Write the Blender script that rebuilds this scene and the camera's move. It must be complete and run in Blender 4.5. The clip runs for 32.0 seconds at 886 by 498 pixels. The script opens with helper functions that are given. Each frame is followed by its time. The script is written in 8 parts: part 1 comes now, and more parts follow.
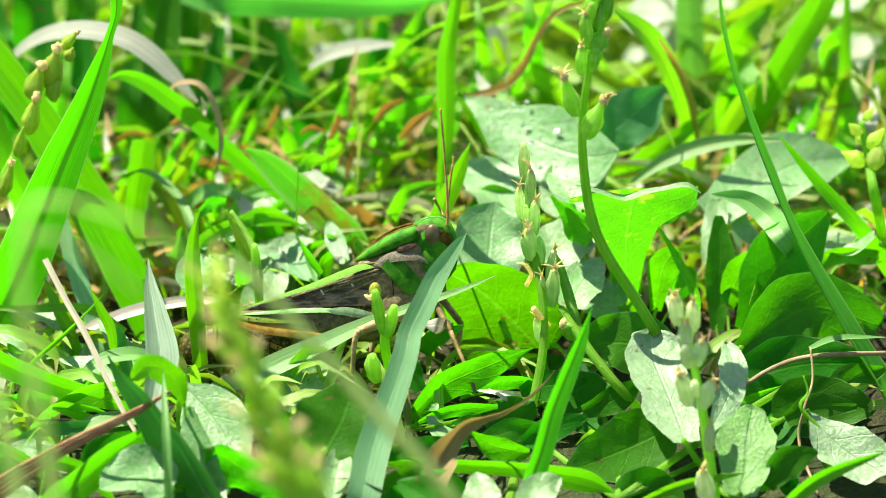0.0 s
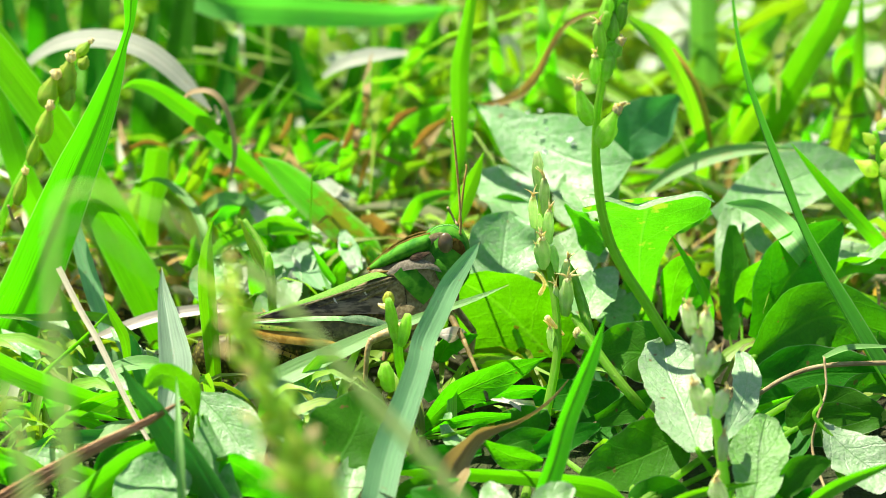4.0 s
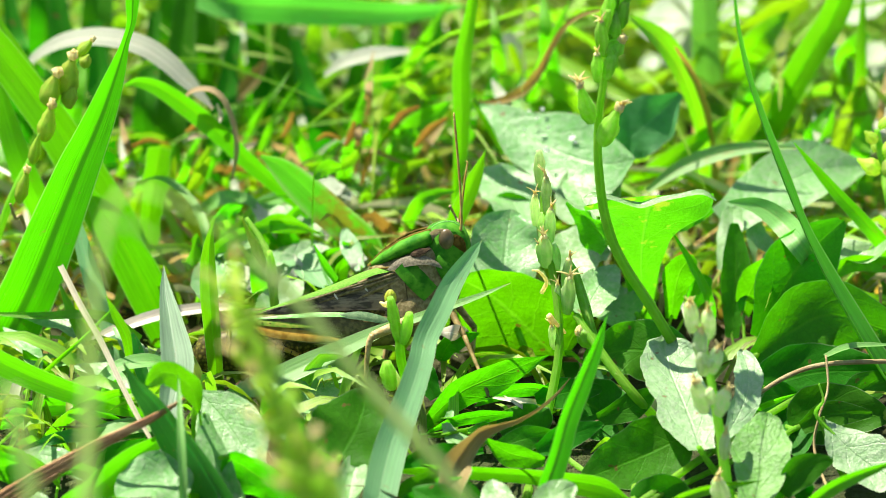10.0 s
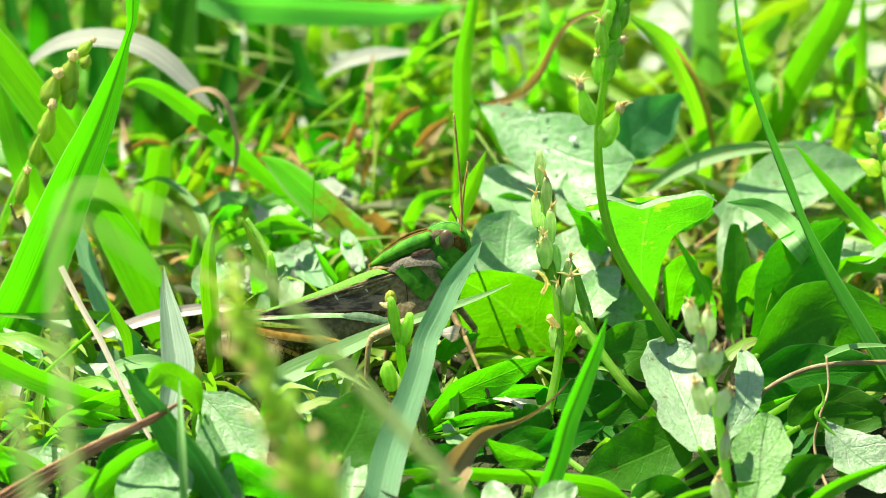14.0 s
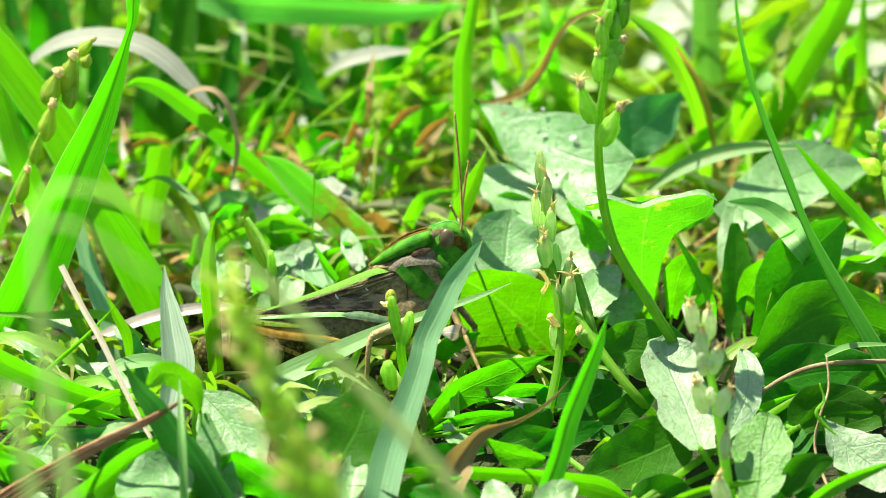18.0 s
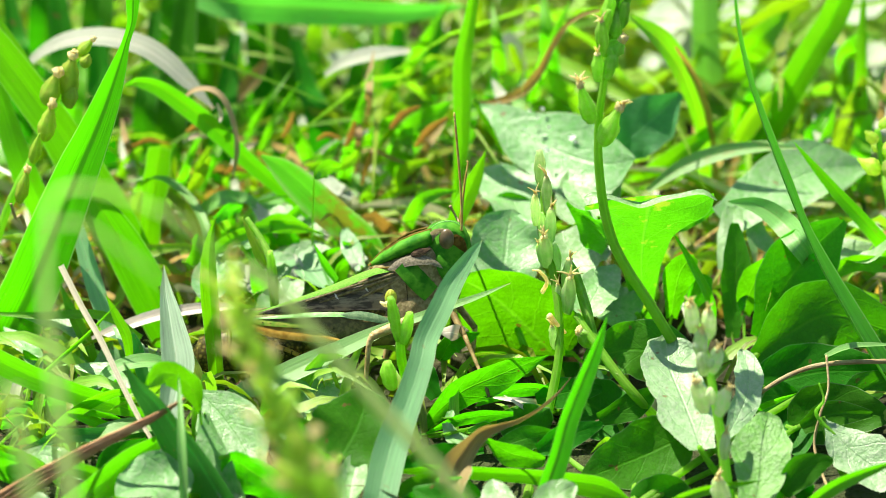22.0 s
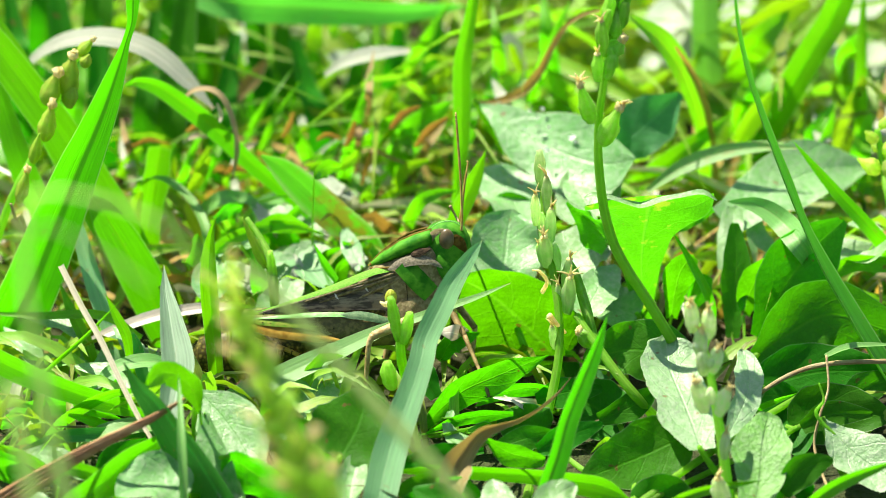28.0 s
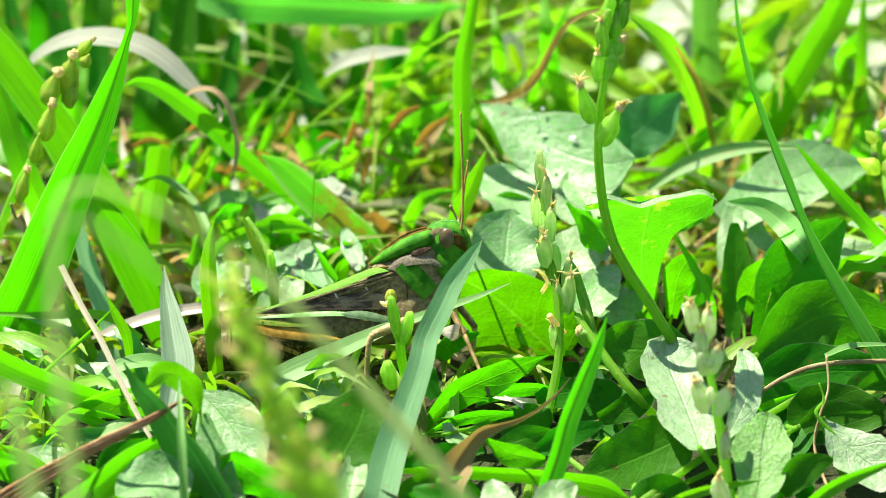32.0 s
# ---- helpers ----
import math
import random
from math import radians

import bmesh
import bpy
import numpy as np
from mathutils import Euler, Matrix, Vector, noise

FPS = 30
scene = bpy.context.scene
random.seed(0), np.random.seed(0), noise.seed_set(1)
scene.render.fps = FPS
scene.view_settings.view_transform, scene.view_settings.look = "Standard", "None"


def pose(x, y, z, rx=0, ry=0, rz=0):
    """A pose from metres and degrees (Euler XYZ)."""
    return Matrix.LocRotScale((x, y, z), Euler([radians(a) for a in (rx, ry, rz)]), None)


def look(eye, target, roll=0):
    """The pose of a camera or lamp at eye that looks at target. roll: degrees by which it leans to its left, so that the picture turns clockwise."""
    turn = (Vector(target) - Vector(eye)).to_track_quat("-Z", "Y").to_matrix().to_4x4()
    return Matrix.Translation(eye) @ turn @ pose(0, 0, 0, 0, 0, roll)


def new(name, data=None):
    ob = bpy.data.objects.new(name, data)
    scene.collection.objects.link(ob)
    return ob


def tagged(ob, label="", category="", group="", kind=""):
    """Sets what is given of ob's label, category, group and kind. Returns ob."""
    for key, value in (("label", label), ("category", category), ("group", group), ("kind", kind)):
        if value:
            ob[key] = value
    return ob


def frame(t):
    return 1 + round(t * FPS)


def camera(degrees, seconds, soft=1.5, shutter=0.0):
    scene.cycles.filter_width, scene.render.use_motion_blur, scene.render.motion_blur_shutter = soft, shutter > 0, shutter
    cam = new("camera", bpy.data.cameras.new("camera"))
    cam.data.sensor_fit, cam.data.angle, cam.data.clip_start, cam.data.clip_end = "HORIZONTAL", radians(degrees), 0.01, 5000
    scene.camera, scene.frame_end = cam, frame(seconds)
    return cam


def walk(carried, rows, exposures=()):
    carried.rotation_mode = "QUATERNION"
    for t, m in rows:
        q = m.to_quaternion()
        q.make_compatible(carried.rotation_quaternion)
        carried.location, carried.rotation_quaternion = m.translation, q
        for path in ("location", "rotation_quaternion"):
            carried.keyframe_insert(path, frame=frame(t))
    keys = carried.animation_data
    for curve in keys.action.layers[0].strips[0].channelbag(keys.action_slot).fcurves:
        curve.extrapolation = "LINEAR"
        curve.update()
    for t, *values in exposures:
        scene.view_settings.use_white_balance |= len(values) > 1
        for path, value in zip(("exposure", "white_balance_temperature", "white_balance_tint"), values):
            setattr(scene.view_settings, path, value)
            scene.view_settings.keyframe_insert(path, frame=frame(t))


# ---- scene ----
cam = camera(9.199, 32.0, soft=0.85)
EYE = (0.00000, -0.92718, 0.40461)
walk(cam, [
    (0, look(EYE, (0.002864, -0.000542, 0.028658), 0.000)),
    (0.5, look(EYE, (0.002898, -0.000589, 0.028542), 0.000)),
    (1, look(EYE, (0.002826, -0.000589, 0.028542), 0.000)),
    (1.5, look(EYE, (0.002284, -0.000484, 0.028801), 0.000)),
    (2, look(EYE, (0.001463, -0.000281, 0.029304), 0.000)),
    (2.5, look(EYE, (0.000865, -0.000073, 0.029820), 0.000)),
    (3, look(EYE, (0.000564, 0.000045, 0.030112), 0.000)),
    (3.5, look(EYE, (0.000464, 0.000068, 0.030169), 0.000)),
    (5.5, look(EYE, (0.000308, 0.000008, 0.030021), 0.000)),
    (6, look(EYE, (0.000313, -0.000058, 0.029855), 0.000)),
    (6.5, look(EYE, (0.000233, -0.000109, 0.029731), 0.000)),
    (7, look(EYE, (0.000155, -0.000059, 0.029854), 0.000)),
    (8, look(EYE, (0.000000, -0.000058, 0.029855), 0.000)),
    (9, look(EYE, (-0.000096, -0.000073, 0.029819), 0.000)),
    (9.5, look(EYE, (0.000049, -0.000058, 0.029856), 0.000)),
    (10, look(EYE, (0.000069, -0.000050, 0.029877), 0.000)),
    (10.5, look(EYE, (-0.000009, 0.000045, 0.030112), 0.000)),
    (11, look(EYE, (-0.000006, 0.000108, 0.030268), 0.000)),
    (11.5, look(EYE, (0.000000, 0.000091, 0.030226), 0.000)),
    (12, look(EYE, (0.000000, 0.000060, 0.030148), 0.000)),
    (13, look(EYE, (0.000000, 0.000000, 0.030000), 0.000)),
    (14.5, look(EYE, (0.000000, 0.000000, 0.030000), 0.000)),
    (16.5, look(EYE, (-0.000008, -0.000014, 0.029965), 0.000)),
    (17.5, look(EYE, (-0.000113, -0.000059, 0.029854), 0.000)),
    (18.5, look(EYE, (0.000000, -0.000059, 0.029854), 0.000)),
    (20, look(EYE, (0.000000, -0.000058, 0.029855), 0.000)),
    (23, look(EYE, (0.000000, -0.000058, 0.029855), 0.000)),
    (25.5, look(EYE, (-0.000001, -0.000058, 0.029855), 0.000)),
    (27.5, look(EYE, (0.000000, -0.000058, 0.029855), 0.000)),
    (30, look(EYE, (0.000000, -0.000058, 0.029855), 0.000)),
    (32, look(EYE, (-0.000007, -0.000069, 0.029830), 0.000)),
], exposures=[(0, 1.25, 6900, 3), (32, 1.25, 6900, 3)])
import collections
import colorsys
import itertools

# ---------------------------------------------------------------- light
DOF_FSTOP = 15.0
cam.data.dof.use_dof = True
cam.data.dof.focus_distance = 0.992
cam.data.dof.aperture_fstop = DOF_FSTOP

SUN_ELEVATION, SUN_AZIMUTH = 63.0, 55.0   # degrees; azimuth from straight ahead (+y) towards the left (-x)
world = bpy.data.worlds.new("sky")
scene.world = world
world.use_nodes = True
_n, _l = world.node_tree.nodes, world.node_tree.links
_sky = _n.new("ShaderNodeTexSky")
_sky.sky_type = "NISHITA"
_sky.sun_disc = False
_sky.sun_elevation = radians(SUN_ELEVATION)
_sky.sun_rotation = radians(-SUN_AZIMUTH)
_n["Background"].inputs["Strength"].default_value = 0.085
_l.new(_sky.outputs["Color"], _n["Background"].inputs["Color"])
sun = new("sun", bpy.data.lights.new("sun", "SUN"))
sun.data.energy = 5.2
sun.data.angle = radians(0.53)
sun.data.color = (1.0, 0.955, 0.88)
_e, _a = radians(SUN_ELEVATION), radians(SUN_AZIMUTH)
sun.matrix_world = look((-math.sin(_a) * math.cos(_e) * 5, math.cos(_a) * math.cos(_e) * 5, math.sin(_e) * 5), (0, 0, 0))

# ---------------------------------------------------------------- materials


class Nodes:
    """Short hand for a material's node tree."""

    def __init__(self, name):
        self.mat = bpy.data.materials.new(name)
        self.mat.use_nodes = True
        self.t = self.mat.node_tree
        self.t.nodes.clear()
        self.out = self.t.nodes.new("ShaderNodeOutputMaterial")

    def node(self, kind, **kw):
        nd = self.t.nodes.new(kind)
        for key, value in kw.items():
            if key in nd.inputs:
                self.put(nd.inputs[key], value)
        return nd

    def put(self, socket, value):
        if isinstance(value, bpy.types.NodeSocket):
            self.t.links.new(value, socket)
        else:
            socket.default_value = value

    def math(self, op, a, b=0.0, clamp=False):
        nd = self.t.nodes.new("ShaderNodeMath")
        nd.operation, nd.use_clamp = op, clamp
        self.put(nd.inputs[0], a)
        self.put(nd.inputs[1], b)
        return nd.outputs[0]

    def mix(self, f, a, b, mode="MIX"):
        nd = self.t.nodes.new("ShaderNodeMix")
        nd.data_type, nd.blend_type = "RGBA", mode
        self.put(nd.inputs[0], f)
        self.put(nd.inputs[6], a)
        self.put(nd.inputs[7], b)
        return nd.outputs[2]

    def noise(self, scale, vec=None, detail=3.0, rough=0.55):
        nd = self.t.nodes.new("ShaderNodeTexNoise")
        nd.inputs["Scale"].default_value = scale
        nd.inputs["Detail"].default_value = detail
        nd.inputs["Roughness"].default_value = rough
        if vec is not None:
            self.t.links.new(vec, nd.inputs["Vector"])
        return nd.outputs["Fac"]

    def ramp(self, f, lo, hi):
        nd = self.t.nodes.new("ShaderNodeMapRange")
        nd.clamp = True
        self.put(nd.inputs[0], f)
        nd.inputs[1].default_value, nd.inputs[2].default_value = lo, hi
        return nd.outputs[0]

    def uv(self):
        nd = self.t.nodes.new("ShaderNodeUVMap")
        sep = self.t.nodes.new("ShaderNodeSeparateXYZ")
        self.t.links.new(nd.outputs[0], sep.inputs[0])
        return nd.outputs[0], sep.outputs[0], sep.outputs[1]

    def place(self):
        return self.t.nodes.new("ShaderNodeTexCoord").outputs["Object"]

    def chance(self):
        return self.t.nodes.new("ShaderNodeObjectInfo").outputs["Random"]

    def island(self):
        return self.t.nodes.new("ShaderNodeNewGeometry").outputs["Random Per Island"]

    def bump(self, h, strength=0.3, dist=0.0003):
        nd = self.t.nodes.new("ShaderNodeBump")
        nd.inputs["Strength"].default_value = strength
        nd.inputs["Distance"].default_value = dist
        self.t.links.new(h, nd.inputs["Height"])
        return nd.outputs[0]

    def hsv(self, col, hue, val):
        nd = self.t.nodes.new("ShaderNodeHueSaturation")
        self.put(nd.inputs["Hue"], hue)
        self.put(nd.inputs["Value"], val)
        self.put(nd.inputs["Color"], col)
        return nd.outputs[0]

    def surface(self, col, rough=0.5, spec=0.5, normal=None, through_col=None, through_amount=0.0, metal=0.0, coat=0.0):
        bs = self.t.nodes.new("ShaderNodeBsdfPrincipled")
        self.put(bs.inputs["Base Color"], col)
        self.put(bs.inputs["Roughness"], rough)
        self.put(bs.inputs["Specular IOR Level"], spec)
        bs.inputs["Metallic"].default_value = metal
        bs.inputs["Coat Weight"].default_value = coat
        if normal is not None:
            self.t.links.new(normal, bs.inputs["Normal"])
        last = bs.outputs[0]
        if through_col is not None:
            tr = self.t.nodes.new("ShaderNodeBsdfTranslucent")
            self.put(tr.inputs["Color"], through_col)
            if normal is not None:
                self.t.links.new(normal, tr.inputs["Normal"])
            ms = self.t.nodes.new("ShaderNodeMixShader")
            self.put(ms.inputs[0], through_amount)
            self.t.links.new(last, ms.inputs[1])
            self.t.links.new(tr.outputs[0], ms.inputs[2])
            last = ms.outputs[0]
        self.t.links.new(last, self.out.inputs[0])
        return self.mat


def grass_material(name, col, tcol, amount, rough, spec, ribs=22.0, relief=1.0, per_island=False, spread=1.0, stain=0.0, fold_shade=0.0, rim=0.45, vary=0.3, rim_from=0.472):
    """Ribbed blade: uneven veins along the length, a midrib, a thin pale rim, worn and yellowed spots."""
    m = Nodes(name)
    uv, u, v = m.uv()
    rnd = m.island() if per_island else m.chance()
    along = m.t.nodes.new("ShaderNodeCombineXYZ")
    m.put(along.inputs[0], m.math("MULTIPLY", u, ribs))
    m.put(along.inputs[1], m.math("MULTIPLY", v, 2.2))
    m.put(along.inputs[2], m.math("MULTIPLY", rnd, 19.0))
    streak = m.math("SUBTRACT", m.noise(1.0, along.outputs[0], 4.0, 0.7), 0.5)
    patchy = m.ramp(m.noise(140.0, m.place(), 3.0), 0.25, 0.7)
    rib = m.math("MULTIPLY", streak, m.math("MULTIPLY", m.math("ADD", patchy, 0.5), 2.0 * relief))
    away = m.math("ABSOLUTE", m.math("SUBTRACT", u, 0.5))
    mid = m.ramp(away, 0.045, 0.02)
    edge = m.ramp(away, rim_from, 0.494)
    blot = m.noise(160.0, m.place(), 4.0)
    spots = m.ramp(m.noise(900.0, m.place(), 2.0), 0.66, 0.74)
    hue = m.math("ADD", 0.5 - 0.018 * spread, m.math("MULTIPLY", rnd, 0.036 * spread))
    val = m.math("ADD", 0.93 - 0.5 * vary, m.math("ADD", m.math("MULTIPLY", rnd, vary), m.math("MULTIPLY", blot, 0.3)))
    ribv = m.math("ADD", 1.0, m.math("MULTIPLY", rib, 0.55))
    c = m.hsv((*col, 1), hue, m.math("MULTIPLY", val, ribv))
    c = m.mix(m.math("MULTIPLY", mid, 0.35), c, (min(1, col[0] * 2.2), min(1, col[1] * 1.7), min(1, col[2] * 2.0), 1))
    c = m.mix(m.math("MULTIPLY", edge, rim), c, (0.46, 0.58, 0.30, 1))
    c = m.mix(m.math("MULTIPLY", spots, 0.35), c, (0.32, 0.25, 0.08, 1))
    tip = m.ramp(v, 0.965, 1.0)
    c = m.mix(m.math("MULTIPLY", tip, 0.7), c, (0.42, 0.30, 0.12, 1))
    t = m.hsv((*tcol, 1), hue, m.math("MULTIPLY", val, ribv))
    t = m.mix(m.math("MULTIPLY", edge, rim), t, (0.40, 0.62, 0.16, 1))
    t = m.mix(m.math("MULTIPLY", spots, 0.4), t, (0.25, 0.2, 0.03, 1))
    # shade in the midrib fold, painted as a dark stripe along the blade
    if fold_shade:
        g = m.math("MULTIPLY", m.ramp(m.math("ABSOLUTE", m.math("SUBTRACT", u, 0.57)), 0.10, 0.03), fold_shade)
        c = m.mix(g, c, (col[0] * 0.45, col[1] * 0.45, col[2] * 1.4, 1))
        t = m.mix(g, t, (tcol[0] * 0.4, tcol[1] * 0.4, tcol[2] * 1.2, 1))
    if stain:
        f = m.math("MULTIPLY", m.ramp(m.noise(150.0, m.place(), 5.0, 0.65), 0.52, 0.63), stain)
        c = m.mix(f, c, (0.30, 0.21, 0.06, 1))
        t = m.mix(f, t, (0.34, 0.22, 0.02, 1))
    h = m.math("ADD", rib, m.math("MULTIPLY", blot, 0.6))
    return m.surface(c, rough, spec, m.bump(h, 0.3, 0.00025), t, amount)


def leaf_material(name, col, tcol, amount, rough, spec, veins=5.0, sun_sheen=0.0, per_island=False, vein_col=None, relief=0.4, scars=0.0):
    """Broad leaf: midrib, curved main veins, a net of small ones, painted sun sheen, gnawed brown flecks."""
    m = Nodes(name)
    uv, u, v = m.uv()
    rnd = m.island() if per_island else m.chance()
    a = m.math("ABSOLUTE", m.math("SUBTRACT", u, 0.5))
    mid = m.ramp(a, 0.030, 0.008)
    # side veins leave the midrib slanting forward
    stray = m.math("MULTIPLY", m.math("SUBTRACT", m.noise(110.0, m.place(), 2.0), 0.5), 0.9)
    slant = m.math("ADD", m.math("SUBTRACT", m.math("MULTIPLY", v, veins), m.math("MULTIPLY", a, 2.6)), stray)
    rim = m.ramp(a, 0.478, 0.497)
    fr = m.math("ABSOLUTE", m.math("SUBTRACT", m.math("FRACT", slant), 0.5))
    side = m.ramp(fr, 0.055, 0.0)
    net = m.t.nodes.new("ShaderNodeTexVoronoi")
    net.feature = "DISTANCE_TO_EDGE"
    net.inputs["Scale"].default_value = 1000.0
    m.t.links.new(m.place(), net.inputs["Vector"])
    cells = m.ramp(net.outputs["Distance"], 0.0, 0.16)
    blot = m.noise(170.0, m.place(), 6.0, 0.65)
    grain = m.noise(1500.0, m.place(), 3.0)
    flecks = m.ramp(m.noise(380.0, m.place(), 2.0), 0.70, 0.73)
    vein = m.math("MAXIMUM", mid, m.math("MULTIPLY", side, 0.45))
    hue = m.math("ADD", 0.488, m.math("MULTIPLY", rnd, 0.024))
    val = m.math("ADD", 0.52, m.math("ADD", m.math("MULTIPLY", blot, 0.8), m.math("MULTIPLY", rnd, 0.2)))
    c = m.hsv((*col, 1), hue, m.math("MULTIPLY", val, m.math("ADD", 0.94, m.math("MULTIPLY", cells, 0.06))))
    vc = vein_col or (min(1, col[0] * 2.0), min(1, col[1] * 1.5), min(1, col[2] * 1.8))
    c = m.mix(m.math("MULTIPLY", vein, 0.35), c, (*vc, 1))
    # the sun's sheen on leaf tops, painted as whitish mottling
    if sun_sheen:
        d = m.math("MULTIPLY", m.ramp(m.noise(850.0, m.place(), 5.0, 0.7), 0.40, 0.66), sun_sheen)
        c = m.mix(d, c, (0.43, 0.50, 0.35, 1))
    # pale rim: the sun's glint on curled edges, put into the colour
    c = m.mix(m.math("MULTIPLY", rim, 0.4), c, (0.52, 0.58, 0.36, 1))
    c = m.mix(m.math("MULTIPLY", flecks, 0.75), c, (0.20, 0.12, 0.04, 1))
    t = m.hsv((*tcol, 1), hue, m.math("MULTIPLY", val, m.math("ADD", 0.88, m.math("MULTIPLY", cells, 0.12))))
    t = m.mix(m.math("MULTIPLY", vein, 0.4), t, (min(1, tcol[0] * 2.2), min(1, tcol[1] * 1.25), tcol[2] * 4, 1))
    t = m.mix(m.math("MULTIPLY", flecks, 0.8), t, (0.20, 0.10, 0.01, 1))
    if scars:
        f = m.math("MULTIPLY", m.ramp(m.noise(210.0, m.place(), 3.0, 0.6), 0.60, 0.66), scars)
        c = m.mix(f, c, (0.42, 0.40, 0.12, 1))
        t = m.mix(f, t, (0.42, 0.52, 0.03, 1))
    crease = m.noise(420.0, m.place(), 4.0, 0.6)
    h = m.math("ADD", m.math("ADD", m.math("MULTIPLY", cells, 0.06), m.math("MULTIPLY", crease, 2.0)), m.math("ADD", m.math("MULTIPLY", grain, 0.7), m.math("MULTIPLY", vein, -0.6)))
    return m.surface(c, rough, spec, m.bump(h, relief, 0.0004), t, amount)


def stem_material(name, col, col2, rough=0.5, amount=0.15, scale=300.0):
    m = Nodes(name)
    uv, u, v = m.uv()
    blot = m.noise(scale, m.place(), 4.0)
    streak = m.math("SINE", m.math("MULTIPLY", u, 6.283 * 7))
    c = m.mix(m.ramp(blot, 0.4, 0.68), (*col, 1), (*col2, 1))
    c = m.hsv(c, 0.5, m.math("ADD", 0.85, m.math("ADD", m.math("MULTIPLY", streak, 0.08), m.math("MULTIPLY", m.chance(), 0.3))))
    h = m.math("ADD", m.math("MULTIPLY", streak, 0.4), blot)
    return m.surface(c, rough, 0.45, m.bump(h, 0.4, 0.0003), c, amount)


def shell_material(name, col, col2, rough=0.45, scale=900.0, spec=0.22, cells=0.0, lo=0.42, hi=0.6, bump=0.4):
    """Insect cuticle: two mottled tones, pitted."""
    m = Nodes(name)
    p = m.place()
    f = m.ramp(m.noise(scale, p, 4.0), lo, hi)
    c = m.mix(f, (*col, 1), (*col2, 1))
    pit = m.t.nodes.new("ShaderNodeTexVoronoi")
    pit.inputs["Scale"].default_value = scale * 2.2
    m.t.links.new(p, pit.inputs["Vector"])
    if cells:
        e = m.ramp(pit.outputs["Distance"], 0.15, 0.6)
        c = m.mix(m.math("MULTIPLY", e, cells), c, (col[0] * 0.25, col[1] * 0.25, col[2] * 0.25, 1))
    h = m.math("ADD", pit.outputs["Distance"], m.noise(scale * 0.5, p, 3.0))
    return m.surface(c, rough, spec, m.bump(h, bump, 0.0002))


def wing_material():
    """Folded forewing: dark brown streaks along its length, paler veins and clouded spots."""
    m = Nodes("forewing_brown")
    mp = m.t.nodes.new("ShaderNodeMapping")
    mp.inputs["Rotation"].default_value = (0, radians(16), 0)
    mp.inputs["Scale"].default_value = (0.12, 1.0, 1.0)
    m.t.links.new(m.place(), mp.inputs["Vector"])
    streak = m.noise(1900.0, mp.outputs[0], 4.0)
    cloud = m.noise(420.0, m.place(), 3.0)
    c = m.mix(m.ramp(streak, 0.44, 0.60), (0.062, 0.046, 0.028, 1), (0.25, 0.195, 0.12, 1))
    c = m.mix(m.math("MULTIPLY", m.ramp(cloud, 0.56, 0.66), 0.6), c, (0.27, 0.20, 0.11, 1))
    return m.surface(c, 0.55, 0.25, m.bump(streak, 0.5, 0.0002))


def soil_material():
    m = Nodes("soil")
    p = m.place()
    n1, n2, n3 = m.noise(3.0, p, 6.0), m.noise(90.0, p, 6.0), m.noise(700.0, p, 4.0)
    c = m.mix(m.ramp(n2, 0.35, 0.65), (0.014, 0.010, 0.006, 1), (0.045, 0.032, 0.018, 1))
    c = m.mix(m.ramp(n3, 0.55, 0.7), c, (0.075, 0.055, 0.032, 1))
    c = m.mix(m.math("MULTIPLY", m.ramp(n1, 0.35, 0.6), 0.5), c, (0.06, 0.10, 0.025, 1))
    return m.surface(c, 0.95, 0.2, m.bump(m.math("ADD", n2, n3), 0.8, 0.004))


GRASS = grass_material("grass_blade_green", (0.13, 0.31, 0.012), (0.135, 0.57, 0.006), 0.55, 0.42, 0.5, ribs=26.0, relief=0.9, spread=0.7)
GRASS_DEEP = grass_material("grass_blade_deep", (0.095, 0.28, 0.008), (0.10, 0.54, 0.005), 0.54, 0.42, 0.5, ribs=34.0, relief=1.0, spread=0.5, fold_shade=0.75, rim=0.6)
GRASS_SLIM = grass_material("grass_blade_slim", (0.10, 0.27, 0.05), (0.09, 0.50, 0.012), 0.45, 0.45, 0.5, ribs=14.0, relief=1.0, spread=0.4, rim=0.8)
GRASS_STAINED = grass_material("grass_blade_stained", (0.16, 0.36, 0.05), (0.14, 0.58, 0.012), 0.48, 0.5, 0.45, ribs=24.0, spread=0.6, stain=0.75, rim=0.7, rim_from=0.33)
GRASS_BLUE = grass_material("grass_blade_glaucous", (0.18, 0.37, 0.095), (0.15, 0.49, 0.04), 0.38, 0.46, 0.5, ribs=20.0, spread=0.6, relief=0.8)
# dark bluish copy of the grass colour, with the shade painted in
GRASS_SHADED = grass_material("grass_blade_shade_tone", (0.055, 0.20, 0.045), (0.05, 0.36, 0.03), 0.42, 0.5, 0.35, ribs=24.0, spread=0.4, relief=0.7)
GRASS_GREY = grass_material("grass_blade_grey_green", (0.21, 0.41, 0.185), (0.16, 0.52, 0.09), 0.36, 0.5, 0.45, ribs=16.0, spread=0.4, relief=0.8)
GRASS_PALE = grass_material("grass_blade_bleached", (0.34, 0.36, 0.27), (0.36, 0.38, 0.22), 0.30, 0.6, 0.4, ribs=16.0, spread=0.6)
GRASS_BROAD = grass_material("grass_blade_broad", (0.12, 0.30, 0.06), (0.14, 0.50, 0.03), 0.45, 0.5, 0.4, ribs=9.0)
